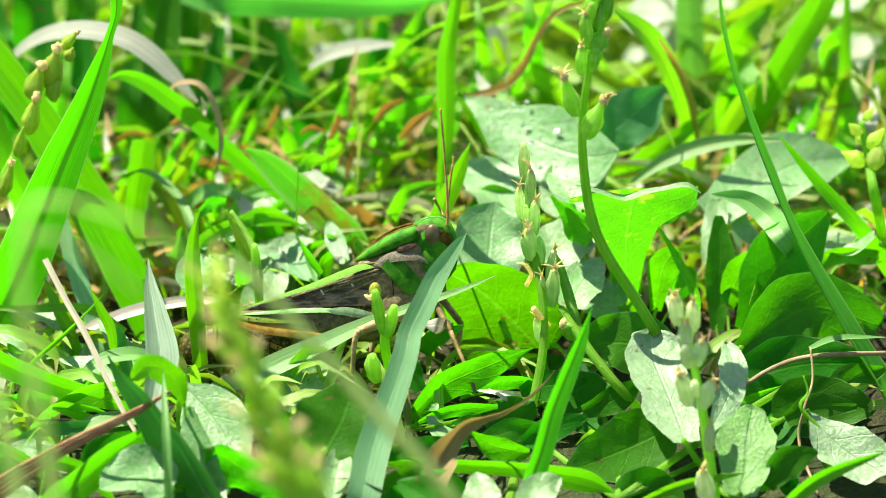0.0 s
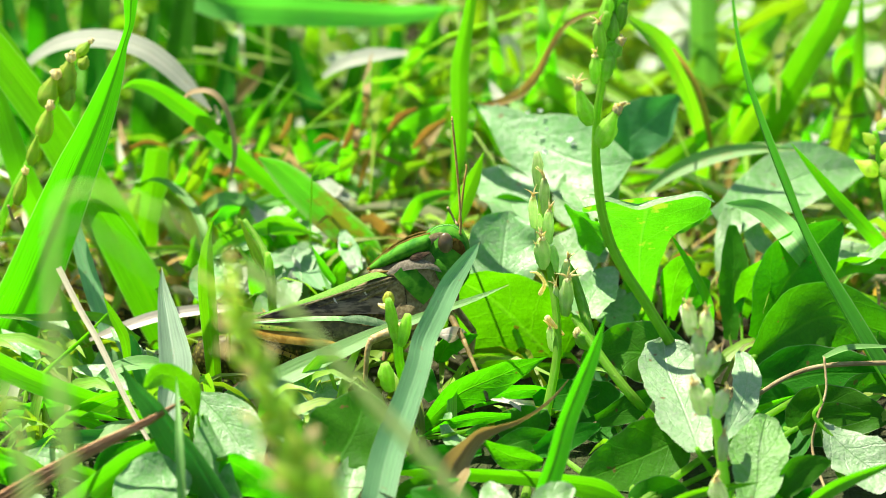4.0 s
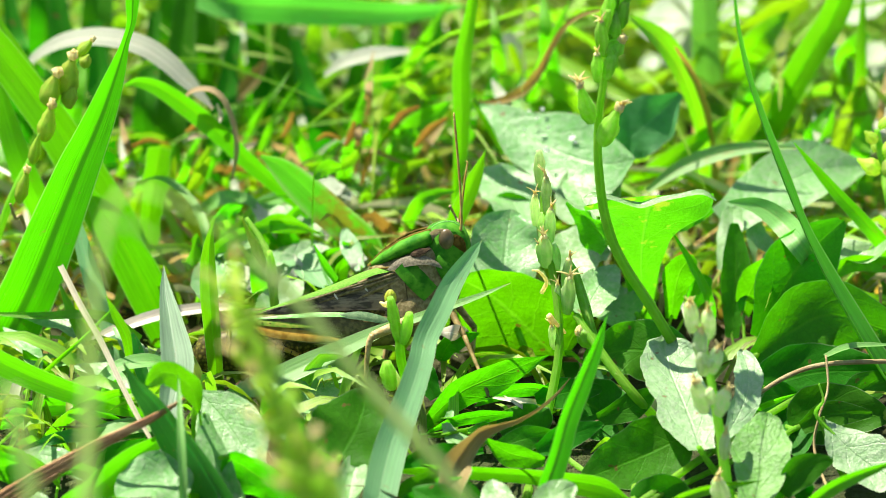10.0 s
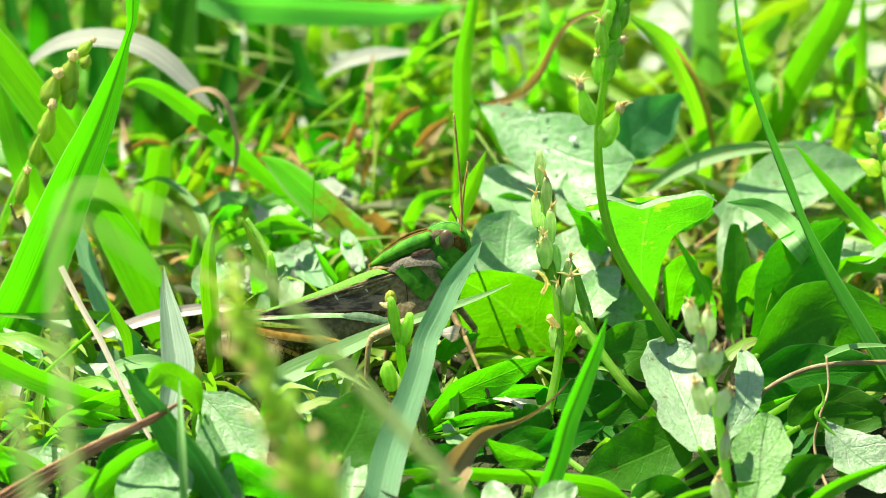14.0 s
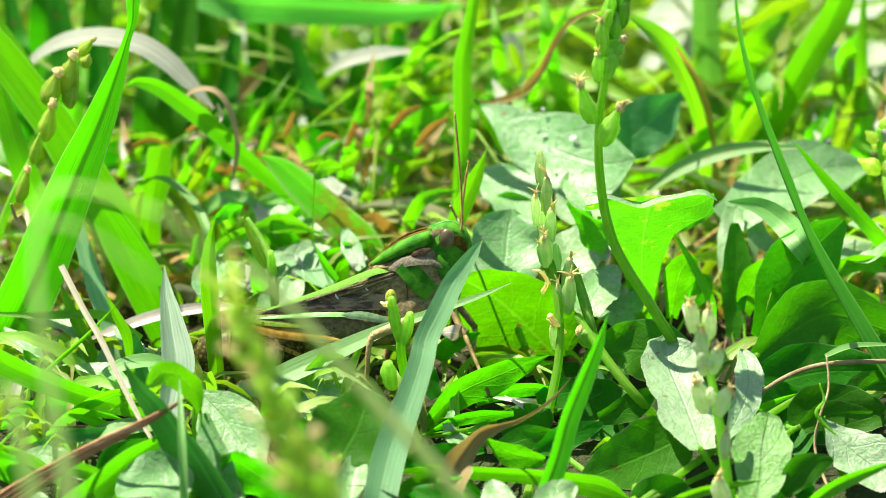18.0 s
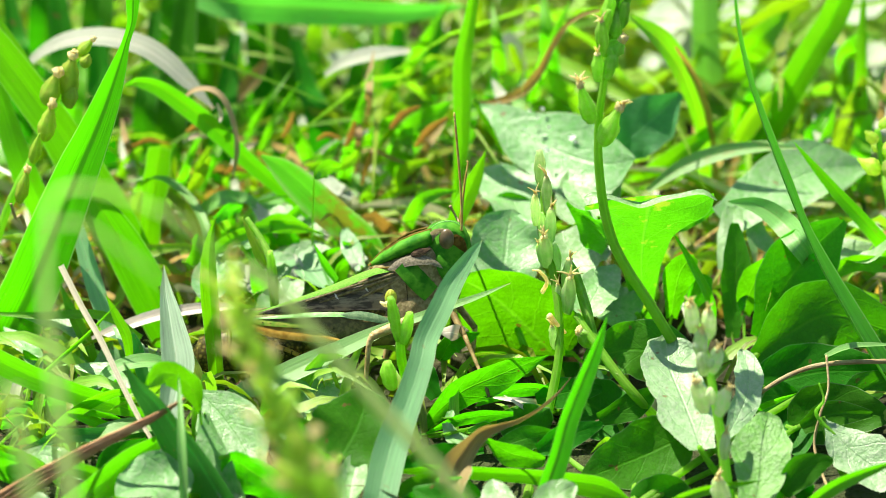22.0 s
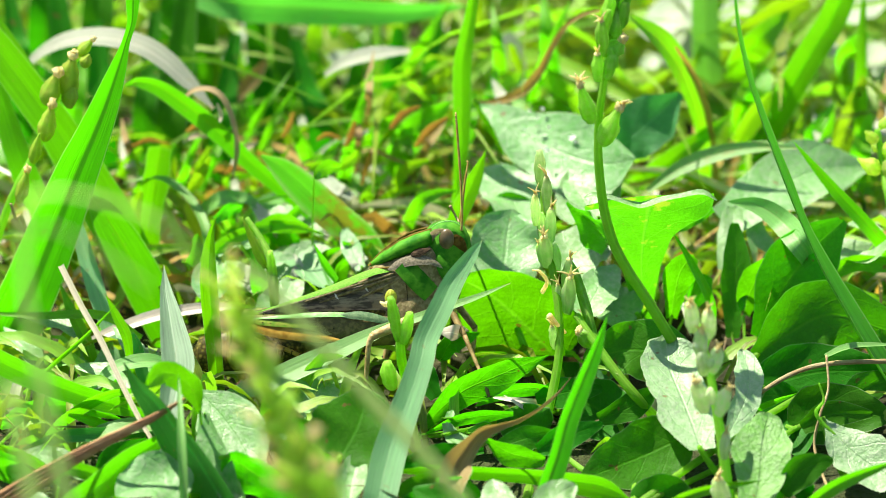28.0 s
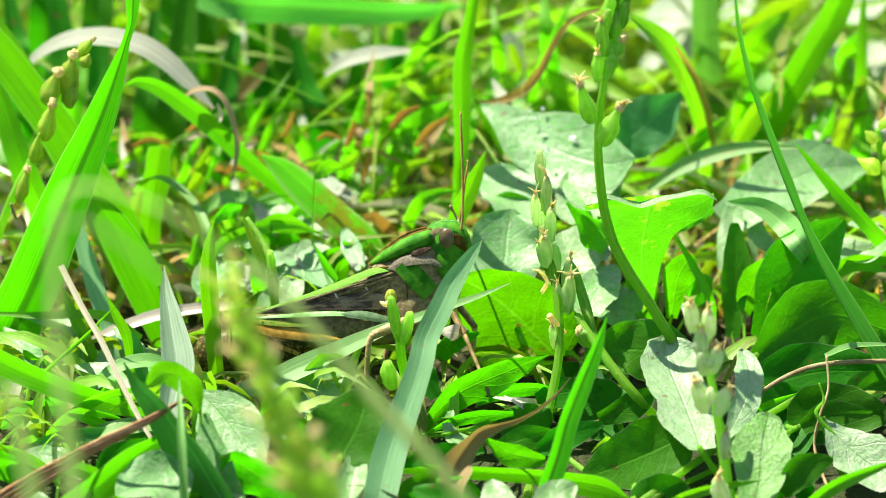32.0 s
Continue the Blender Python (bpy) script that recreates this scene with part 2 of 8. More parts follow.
GRASS_ARCH = grass_material("grass_blade_greyed", (0.27, 0.29, 0.22), (0.30, 0.33, 0.20), 0.30, 0.6, 0.4, ribs=16.0, spread=0.6)
GRASS_ASH = grass_material("grass_blade_ashen", (0.27, 0.39, 0.25), (0.20, 0.46, 0.12), 0.30, 0.5, 0.4, ribs=14.0, spread=0.3, relief=1.6)
STRAW = grass_material("straw", (0.62, 0.55, 0.44), (0.55, 0.46, 0.30), 0.20, 0.5, 0.4, ribs=6.0, spread=0.8)
DRY = grass_material("dry_leaf_brown", (0.25, 0.18, 0.075), (0.38, 0.25, 0.06), 0.30, 0.7, 0.3, ribs=9.0, spread=0.8)
DRY_RED = grass_material("dry_blade_ruddy", (0.28, 0.14, 0.035), (0.52, 0.27, 0.04), 0.42, 0.7, 0.3, ribs=9.0, spread=0.6)
DRY_TAN = grass_material("dry_blade_tan", (0.36, 0.25, 0.14), (0.42, 0.28, 0.12), 0.3, 0.65, 0.3, ribs=7.0, spread=0.6)
SCRAP = grass_material("dry_scrap_tan", (0.44, 0.35, 0.25), (0.44, 0.32, 0.18), 0.3, 0.6, 0.35, ribs=7.0, spread=0.8, vary=0.6)
DRY_ARCH = grass_material("dry_blade_arching", (0.22, 0.14, 0.045), (0.42, 0.26, 0.05), 0.38, 0.7, 0.3, ribs=7.0, spread=0.8, vary=0.6)
STRAW_DULL = grass_material("straw_dull", (0.54, 0.47, 0.35), (0.50, 0.44, 0.26), 0.3, 0.6, 0.4, ribs=9.0, spread=0.6)
GRASS_BENT = grass_material("grass_blade_bent", (0.20, 0.33, 0.11), (0.20, 0.44, 0.06), 0.40, 0.5, 0.4, ribs=10.0, spread=0.6, stain=0.35)
YELLOW = grass_material("grass_blade_yellowing", (0.19, 0.36, 0.02), (0.26, 0.62, 0.008), 0.50, 0.5, 0.4, ribs=16.0)
YELLOW_STAINED = grass_material("grass_blade_yellowing_stained", (0.16, 0.36, 0.02), (0.24, 0.64, 0.008), 0.52, 0.5, 0.4, ribs=16.0, stain=0.2)
LEAF = leaf_material("leaf_green", (0.075, 0.27, 0.010), (0.118, 0.60, 0.006), 0.55, 0.40, 0.5)
LEAF_SCARRED = leaf_material("leaf_scarred", (0.065, 0.26, 0.012), (0.088, 0.56, 0.008), 0.55, 0.40, 0.5, scars=0.7)
# paleness is the sheen of the sun put into the leaf colour
LEAF_SUN_SHEEN = leaf_material("leaf_sun_sheen", (0.16, 0.35, 0.10), (0.14, 0.50, 0.03), 0.26, 0.42, 0.5, sun_sheen=0.56, vein_col=(0.24, 0.46, 0.16), relief=0.42)
# lighter copy of the pale leaf colour, brightened as if in full sun
LEAF_SUNLIT = leaf_material("leaf_sunlit", (0.22, 0.40, 0.17), (0.17, 0.52, 0.05), 0.24, 0.45, 0.5, sun_sheen=0.66, vein_col=(0.30, 0.50, 0.22), relief=0.6)
LEAF_BLEACHED = leaf_material("leaf_bleached", (0.36, 0.42, 0.30), (0.34, 0.44, 0.22), 0.25, 0.6, 0.35, sun_sheen=0.4, relief=0.3)
# half-dark copy of the leaf colour, with half shade mixed into it
LEAF_HALF_SHADED = leaf_material("leaf_half_shade_green", (0.050, 0.215, 0.009), (0.082, 0.50, 0.005), 0.46, 0.5, 0.25, veins=4.0, relief=0.3)
LEAF_TEAL = leaf_material("leaf_bluish", (0.075, 0.235, 0.08), (0.07, 0.42, 0.04), 0.36, 0.5, 0.3, veins=4.0, relief=0.3)
# veins coloured dark, to serve also as shadows of stems on the leaf
LEAF_VEIN_SHADOWS = leaf_material("leaf_pale_vein_shadows", (0.17, 0.36, 0.07), (0.16, 0.52, 0.02), 0.35, 0.5, 0.35, veins=4.0, sun_sheen=0.35, vein_col=(0.05, 0.13, 0.02), relief=0.7)
# darkened copy of the leaf colour: the shade of other plants is in it
LEAF_SHADED = leaf_material("leaf_shade_green", (0.033, 0.170, 0.008), (0.058, 0.41, 0.005), 0.38, 0.55, 0.13, veins=4.0, relief=0.25)
STEM = stem_material("stem_green", (0.32, 0.68, 0.06), (0.42, 0.72, 0.10), amount=0.7)
STEM_RED = stem_material("stem_ruddy", (0.34, 0.15, 0.055), (0.50, 0.30, 0.13), 0.55, 0.1)
TWIG = stem_material("twig_dry", (0.44, 0.34, 0.17), (0.28, 0.18, 0.08), 0.7, 0.0)
POD = stem_material("pod_green", (0.36, 0.72, 0.08), (0.50, 0.76, 0.18), 0.40, 0.64, 700.0)
POD_BUD = stem_material("bud_green", (0.40, 0.74, 0.10), (0.54, 0.80, 0.18), 0.42, 0.68, 700.0)
POD_SPIKE = stem_material("pod_spike_green", (0.58, 0.82, 0.32), (0.80, 0.90, 0.54), 0.45, 0.72, 500.0)
POD_OLIVE = stem_material("pod_olive", (0.34, 0.56, 0.05), (0.48, 0.58, 0.08), 0.5, 0.5, 500.0)
POD_YELLOW = stem_material("pod_yellowish", (0.58, 0.86, 0.13), (0.78, 0.82, 0.26), 0.5, 0.75, 500.0)
POD_PALE = stem_material("pod_pale", (0.70, 0.90, 0.42), (0.97, 0.97, 0.78), 0.45, 0.62, 700.0)
HUSK = stem_material("husk_brown", (0.90, 0.76, 0.33), (0.97, 0.90, 0.58), 0.75, 0.55, 900.0)
PETAL = stem_material("petal_white", (0.80, 0.80, 0.76), (0.72, 0.72, 0.66), 0.6, 0.3, 900.0)
SOIL = soil_material()
TURF = grass_material("turf", (0.22, 0.33, 0.035), (0.30, 0.58, 0.012), 0.42, 0.42, 0.5, ribs=8.0, per_island=True, spread=1.7, vary=1.0)
TURF_DRY = grass_material("turf_dry", (0.40, 0.27, 0.08), (0.60, 0.36, 0.05), 0.36, 0.65, 0.35, ribs=6.0, per_island=True, spread=0.35)
TURF_PALE = grass_material("turf_bleached", (0.58, 0.55, 0.44), (0.52, 0.48, 0.30), 0.25, 0.6, 0.4, ribs=8.0, per_island=True)
LITTER = grass_material("litter_brown", (0.10, 0.070, 0.032), (0.13, 0.09, 0.03), 0.15, 0.75, 0.3, ribs=6.0, per_island=True, spread=1.0)
WEED = leaf_material("weed_leaf", (0.11, 0.29, 0.02), (0.24, 0.64, 0.006), 0.50, 0.40, 0.5, per_island=True)
SKIN_GREEN = shell_material("cuticle_green", (0.022, 0.145, 0.005), (0.070, 0.25, 0.014), 0.66, 520.0, 0.12, bump=0.12)
SKIN_BROWN = shell_material("cuticle_brown", (0.15, 0.12, 0.055), (0.26, 0.21, 0.11), 0.75, 1300.0, 0.08, bump=0.25)
SKIN_GREY = shell_material("cuticle_grey", (0.16, 0.135, 0.09), (0.27, 0.225, 0.155), 0.6, 2200.0, bump=0.2)
SKIN_DARK = shell_material("cuticle_dark", (0.030, 0.020, 0.012), (0.075, 0.048, 0.028), 0.7, 1100.0, 0.08)
SKIN_BELLY = shell_material("cuticle_olive_netted", (0.12, 0.10, 0.014), (0.20, 0.17, 0.03), 0.5, 700.0, cells=0.9)
SKIN_LIME = shell_material("cuticle_lime", (0.13, 0.25, 0.02), (0.26, 0.30, 0.04), 0.5, 1400.0, bump=0.15)
SKIN_TEAL = shell_material("cuticle_bluish", (0.09, 0.17, 0.075), (0.16, 0.25, 0.12), 0.55, 1200.0, bump=0.15)
SKIN_AMBER = shell_material("cuticle_amber", (0.32, 0.165, 0.018), (0.50, 0.30, 0.05), 0.45, 500.0, bump=0.15)
SKIN_FEELER = shell_material("cuticle_feeler", (0.34, 0.20, 0.04), (0.46, 0.32, 0.10), 0.5, 900.0, bump=0.1)
SKIN_OLIVE = shell_material("cuticle_olive", (0.10, 0.08, 0.03), (0.18, 0.14, 0.05), 0.5, 900.0)
SKIN_PALE = shell_material("cuticle_pale_green", (0.17, 0.42, 0.10), (0.26, 0.50, 0.18), 0.45, 800.0)
SKIN_LEG = shell_material("cuticle_leg_brown", (0.16, 0.11, 0.035), (0.30, 0.215, 0.08), 0.5, 800.0)
SKIN_TAN = shell_material("cuticle_tan", (0.34, 0.23, 0.09), (0.48, 0.35, 0.17), 0.45, 800.0)
SKIN_EYE = shell_material("compound_eye", (0.085, 0.060, 0.026), (0.22, 0.165, 0.085), 0.34, 160.0, 0.4, bump=0.1)
WING_BROWN = wing_material()
SKIN_WHITE = shell_material("cuticle_cream", (0.60, 0.55, 0.42), (0.68, 0.62, 0.50), 0.5, 900.0)

# ---------------------------------------------------------------- shapes
FACE = Vector((0.0, -0.93, 0.37))     # the open side of the meadow, towards which most blades turn
MM = 0.001


def curve_points(ctrl, n):
    """n + 1 points and tangents along a smooth curve through ctrl."""
    c = [Vector(p) for p in ctrl]
    c = [c[0] * 2 - c[1]] + c + [c[-1] * 2 - c[-2]]
    seg = len(c) - 3
    pts = []
    for i in range(n + 1):
        s = i / n * seg
        k = min(int(s), seg - 1)
        f = s - k
        a, b, d, e = c[k:k + 4]
        pts.append(0.5 * ((2 * b) + (d - a) * f + (2 * a - 5 * b + 4 * d - e) * f * f + (3 * b - a - 3 * d + e) * f ** 3))
    tan = [(pts[min(i + 1, n)] - pts[max(i - 1, 0)]).normalized() for i in range(n + 1)]
    return pts, tan


def mesh_of(name, verts, faces, uvs, mats):
    me = bpy.data.meshes.new(name)
    me.from_pydata([tuple(v) for v in verts], [], faces)
    layer = me.uv_layers.new(name="UVMap")
    idx = np.empty(len(me.loops), dtype=np.int32)
    me.loops.foreach_get("vertex_index", idx)
    layer.data.foreach_set("uv", np.asarray(uvs, dtype=np.float32)[idx].ravel())
    for m in (mats if isinstance(mats, (list, tuple)) else [mats]):
        me.materials.append(m)
    me.shade_smooth()
    return me


def profile(shape, s):
    """Width of a leaf at s from base (0) to tip (1)."""
    if shape == "blade":
        return (0.6 + 0.4 * min(1, s / 0.35)) * max(0.0, 1 - s ** 3.2)
    if shape == "taper":
        return max(0.0, 1 - s) ** 0.8 * 0.94 + 0.06 * (1 - s)
    if shape == "strap":
        return 0.9 + 0.1 * math.sin(3 * s)
    if shape == "lance":
        return math.sin(math.pi * min(1.0, 0.04 + 0.96 * s ** 0.85)) ** 0.8
    if shape == "ovate":
        return max(0.0, math.sin(math.pi * (0.05 + 0.95 * s ** 0.72))) ** 0.62
    if shape == "spoon":
        return (0.12 + 0.88 * max(0.0, min(1.0, (s - 0.1) / 0.80)) ** 1.15) * (max(0.0, 1 - max(0.0, (s - 0.88) / 0.12) ** 3)) ** 0.5
    return math.sqrt(max(0.0, 1 - (2 * s - 1) ** 2))


def along(values, s):
    """A smooth value at s (0 to 1) through evenly spaced values, never below a tenth of their least neighbour."""
    q = s * (len(values) - 1)
    k = min(int(q), len(values) - 2)
    f = q - k
    a, b, c, d = values[max(k - 1, 0)], values[k], values[k + 1], values[min(k + 2, len(values) - 1)]
    return max(0.5 * (2 * b + (c - a) * f + (2 * a - 5 * b + 4 * c - d) * f * f + (3 * b - a - 3 * c + d) * f ** 3), 0.1 * min(b, c))


def sheet(ctrl, width, shape="blade", roll=0.0, twist=0.0, fold=0.25, wave=0.0, n=18, m=6, seed=0, curl=0.0, ragged=0.0, columns=None, gap=-1, outline=None):
    """A leaf blade along a curve: vertices, faces, uvs. fold: depth of the trough across, as part of the half width."""
    pts, tan = curve_points(ctrl, n)
    rnd = random.Random(seed)
    ph = [rnd.uniform(0, 6.28) for _ in range(4)]
    verts, uvs, faces = [], [], []
    columns = columns or [2 * j / m - 1 for j in range(m + 1)]
    m = len(columns) - 1
    for i, (p, t) in enumerate(zip(pts, tan)):
        s = i / n
        nm = FACE - t * FACE.dot(t)
        if nm.length < 0.05:
            nm = Vector((0, 0, 1)) - t * t.z
        nm.normalize()
        nm = Matrix.Rotation(radians(roll + twist * s), 3, t) @ nm
        sd = t.cross(nm)
        if outline:
            lh, rh = (along(outline, s),) * 2 if not isinstance(outline[0], tuple) else (along(outline[0], s), along(outline[1], s))
            lh, rh = lh * MM, rh * MM
        else:
            lh = rh = 0.5 * width * profile(shape, s)
        for u in columns:
            edge, half = abs(u), lh if u < 0 else rh
            h = half * (1 + ragged * math.sin(9 * s + ph[0] + u) * math.sin(23 * s + ph[1]) + ragged * 0.5 * noise.noise(Vector((31 * s, u * 2 + ph[0], ph[1])))) if ragged else half
            up = fold * half * (edge ** 1.4 - 0.4) - curl * half * u * u
            up += wave * half * edge * edge * math.sin(13 * s * (1 + 0.3 * u) + ph[2] + (1.5 if u > 0 else 0)) 
            up += wave * 0.35 * half * math.sin(6 * s + 3 * u + ph[3])
            verts.append(p + sd * (u * h) + nm * up)
            uvs.append((u * 0.5 + 0.5, s))
    for i in range(n):
        for j in range(m):
            if j == gap:
                continue
            a = i * (m + 1) + j
            faces.append((a, a + 1, a + m + 2, a + m + 1))
    return verts, faces, uvs


def pipe(ctrl, radii, n=14, k=7, squash=1.0):
    """A closed tube along a curve with radii spread evenly over its length."""
    pts, tan = curve_points(ctrl, n)
    verts, uvs, faces = [], [], []
    for i, (p, t) in enumerate(zip(pts, tan)):
        s = i / n * (len(radii) - 1)
        q = min(int(s), len(radii) - 2)
        r = radii[q] + (radii[q + 1] - radii[q]) * (s - q)
        a = FACE - t * FACE.dot(t)
        if a.length < 0.05:
            a = Vector((0, 0, 1)) - t * t.z
        a.normalize()
        b = t.cross(a)
        for j in range(k):
            w = 2 * math.pi * j / k
            verts.append(p + a * (r * squash * math.cos(w)) + b * (r * math.sin(w)))
            uvs.append((j / k, i / n))
    for i in range(n):
        for j in range(k):
            faces.append((i * k + j, i * k + (j + 1) % k, (i + 1) * k + (j + 1) % k, (i + 1) * k + j))
    faces.append(tuple(range(k - 1, -1, -1)))
    faces.append(tuple(n * k + j for j in range(k)))
    return verts, faces, uvs


def rings(rows, k=16, power=2.0):
    """A closed body from rings (x, z, half depth, half height, lean): the body's long axis is x."""
    verts, uvs, faces = [], [], []
    n = len(rows) - 1
    for i, (x, z, ry, rz, lean) in enumerate(rows):
        for j in range(k):
            w = 2 * math.pi * j / k
            c, s = math.cos(w), math.sin(w)
            c = math.copysign(abs(c) ** (2 / power), c)
            s = math.copysign(abs(s) ** (2 / power), s)
            verts.append(Vector((x + s * rz * lean, c * ry, z + s * rz)))
            uvs.append((j / k, i / n))
    for i in range(n):
        for j in range(k):
            faces.append((i * k + j, (i + 1) * k + j, (i + 1) * k + (j + 1) % k, i * k + (j + 1) % k))
    faces.append(tuple(range(k)))
    faces.append(tuple(n * k + j for j in range(k - 1, -1, -1)))
    return verts, faces, uvs


def ball(c, r, k=12, n=8):
    """An ellipsoid with half axes r round c."""
    verts, uvs, faces = [], [], []
    for i in range(n + 1):
        a = math.pi * (0.02 + 0.96 * i / n)
        for j in range(k):
            w = 2 * math.pi * j / k
            verts.append(Vector((c[0] + r[0] * math.sin(a) * math.cos(w), c[1] + r[1] * math.sin(a) * math.sin(w), c[2] + r[2] * math.cos(a))))
            uvs.append((j / k, i / n))
    for i in range(n):
        for j in range(k):
            faces.append((i * k + j, (i + 1) * k + j, (i + 1) * k + (j + 1) % k, i * k + (j + 1) % k))
    faces.append(tuple(range(k)))
    faces.append(tuple(n * k + j for j in range(k - 1, -1, -1)))
    return verts, faces, uvs


def part(name, geo, material, parent, label=""):
    """One mesh under a thing or a part; its vertices are in the world's place of the thing."""
    verts, faces, uvs = geo
    base = parent
    while base.parent:
        base = base.parent
    o = base.location if not base.get("local") else Vector((0, 0, 0))
    ob = new(name, mesh_of(name, [v - o for v in verts], faces, uvs, material))
    ob.parent = parent
    return tagged(ob, label)


def thing(name, at, label, category, group=""):
    ob = new(name)
    ob.empty_display_size = 0.01
    ob.location = at
    return tagged(ob, label, category, group)


def mm(p):
    return Vector(p) * MM


count = itertools.count(1)


def grass_blade(ctrl, width, material, label, group="grass blades", name="grass_blade", **kw):
    """One blade of grass, rooted at the first point of its curve (millimetres)."""
    c = [mm(p) for p in ctrl]
    seed = next(count)
    ob = thing(name, c[0], label, "grass" if name == "grass_blade" else "dry leaf", group)
    part("lamina", sheet(c, width * MM, seed=seed, columns=(-1, -0.7, -0.4, -0.05, 0.05, 0.4, 0.7, 1), gap=3, **kw), material, ob)
    part("midrib", sheet(c, width * MM, seed=seed, columns=(-0.05, 0, 0.05), **kw), material, ob)
    return ob


def stalk(ctrl, radii, material, label, name="stalk", category="stem", group=""):
    c = [mm(p) for p in ctrl]
    geo = pipe(c, [r * MM for r in radii], n=6 * len(c))
    ob = new(name, mesh_of(name, [v - c[0] for v in geo[0]], geo[1], geo[2], material))
    ob.location = c[0]
    return tagged(ob, label, category, group)


def swaying(thing_ob, ctrl, radii, material):
    """A stalk in two parts: a foot that stands in the soil and an upper stem, hinged at the first point of ctrl."""
    c = [mm(p) for p in ctrl]
    part("foot", pipe([thing_ob.location, (thing_ob.location + c[0]) * 0.5 + (c[0] - c[1]) * 0.15, c[0]], [radii[0] * MM] * 3, 12, 7), material, thing_ob)
    geo = pipe(c, [r * MM for r in radii], 40, 7)
    ob = new("stem", mesh_of("stem", [v - c[0] for v in geo[0]], geo[1], geo[2], material))
    ob.parent, ob.location = thing_ob, c[0] - thing_ob.location
    return ob


def leaf(plant, ctrl, width, material, label="", shape="ovate", petiole=None, **kw):
    """A broad leaf of a plant, with its leaf stalk down to the plant's crown."""
    c = [mm(p) for p in ctrl]
    kw.setdefault("fold", 0.22)
    kw.setdefault("wave", 0.12)
    kw.setdefault("m", 10)
    kw.setdefault("n", 24)
    kw.setdefault("ragged", 0.045)
    ob = part("leaf", sheet(c, width * MM, shape=shape, seed=next(count), **kw), material, plant, label)
    if petiole is False:
        return ob
    base = plant.location
    mid = (c[0] + base) * 0.5 - (c[1] - c[0]) * 0.25
    wide = width * max(max(o) if isinstance(o, tuple) else o for o in kw["outline"]) if "outline" in kw else width * 0.5
    thick = MM * min(0.9, max(0.2, 0.13 * wide))
    part("petiole", pipe([base, mid, c[0], c[0] + (c[1] - c[0]) * 0.12], [thick, thick * 0.9, thick * 0.8, thick * 0.35], n=10, k=6), STEM, ob)
    return ob


def pod(parent, at, way, length, fat, material, tip=True, tip_len=0.45, blunt=False):
    """A swollen capsule with its withered brown tip."""
    way = Vector(way).normalized()
    a = Vector(at)
    pts = [a + way * (length * f) for f in (0, 0.33, 0.66, 1.0)]
    geo = pipe(pts, [fat * f for f in ((0.55, 0.78, 0.92, 1.0, 0.95, 0.78, 0.50) if blunt else (0.5, 0.95, 1.0, 0.78, 0.42, 0.14))], n=12, k=10)
    lump = next(count)
    for i, v in enumerate(geo[0]):
        core = a + way * way.dot(v - a)
        geo[0][i] = core + (v - core) * (1 + 0.24 * noise.noise(v * 750 + Vector((lump, 0, 0))) + 0.09 * noise.noise(v * 2200 + Vector((0, lump, 0))) + 0.10 * math.sin(i % 10 / 10 * 18.85))
    ob = part("pod", geo, material, parent)
    if tip:
        rnd = random.Random(next(count))
        e = a + way * (length * 0.97)
        knob = ball(e, [fat * rnd.uniform(0.45, 0.62) for _ in range(3)], 8, 6)
        for n, v in enumerate(knob[0]):
            knob[0][n] = e + (v - e) * (1 + 0.55 * noise.noise(v * 2600 + Vector((lump, 0, 0))))
        part("withered_flower", knob, HUSK, ob, "withered tan flower remnant")
        for _ in range(4):
            w2 = (way + Vector([rnd.uniform(-0.7, 0.7) for _ in range(3)])).normalized()
            part("bristle", pipe([e, e + (way + w2) * (length * tip_len * 0.25), e + w2 * (length * tip_len)], [fat * 0.20, fat * 0.18, fat * 0.05], n=5, k=5, squash=0.5), HUSK, ob)
    return ob


def seed_spike(ctrl, radius, label, pods, lengths, fat, material=None, from_s=0.45, stem_mat=None, spread=0.75, seed=1, group="seed spikes", to_s=1.0, base_tips=True):
    """A stalk that carries capsules all round its upper part."""
    c = [mm(p) for p in ctrl]
    th = thing("seed_spike", c[0], label, "plant", group)
    part("stem", pipe(c, [radius * MM, radius * 0.9 * MM, radius * 0.7 * MM, radius * 0.45 * MM], n=30, k=8), stem_mat or STEM, th)
    rnd = random.Random(seed)
    pts, tan = curve_points(c, 60)
    for i in range(pods):
        s = from_s + (to_s - from_s) * (i + rnd.uniform(-0.3, 0.3)) / max(1, pods - 1)
        k = max(0, min(60, int(s * 60)))
        t = tan[k]
        a = i * 2.4 + rnd.uniform(-0.3, 0.3)
        x = t.orthogonal().normalized()
        out = Matrix.Rotation(a, 3, t) @ x
        size = 1.0 - 0.45 * max(0.0, (s - from_s) / max(0.01, 1 - from_s))
        pod(th, pts[k] + out * radius * 0.6 * MM, t * (1.0 - spread * 0.5) + out * spread, lengths * MM * size * rnd.uniform(0.85, 1.15), fat * MM * size, material or POD, base_tips and rnd.random() < 0.8)
    return th

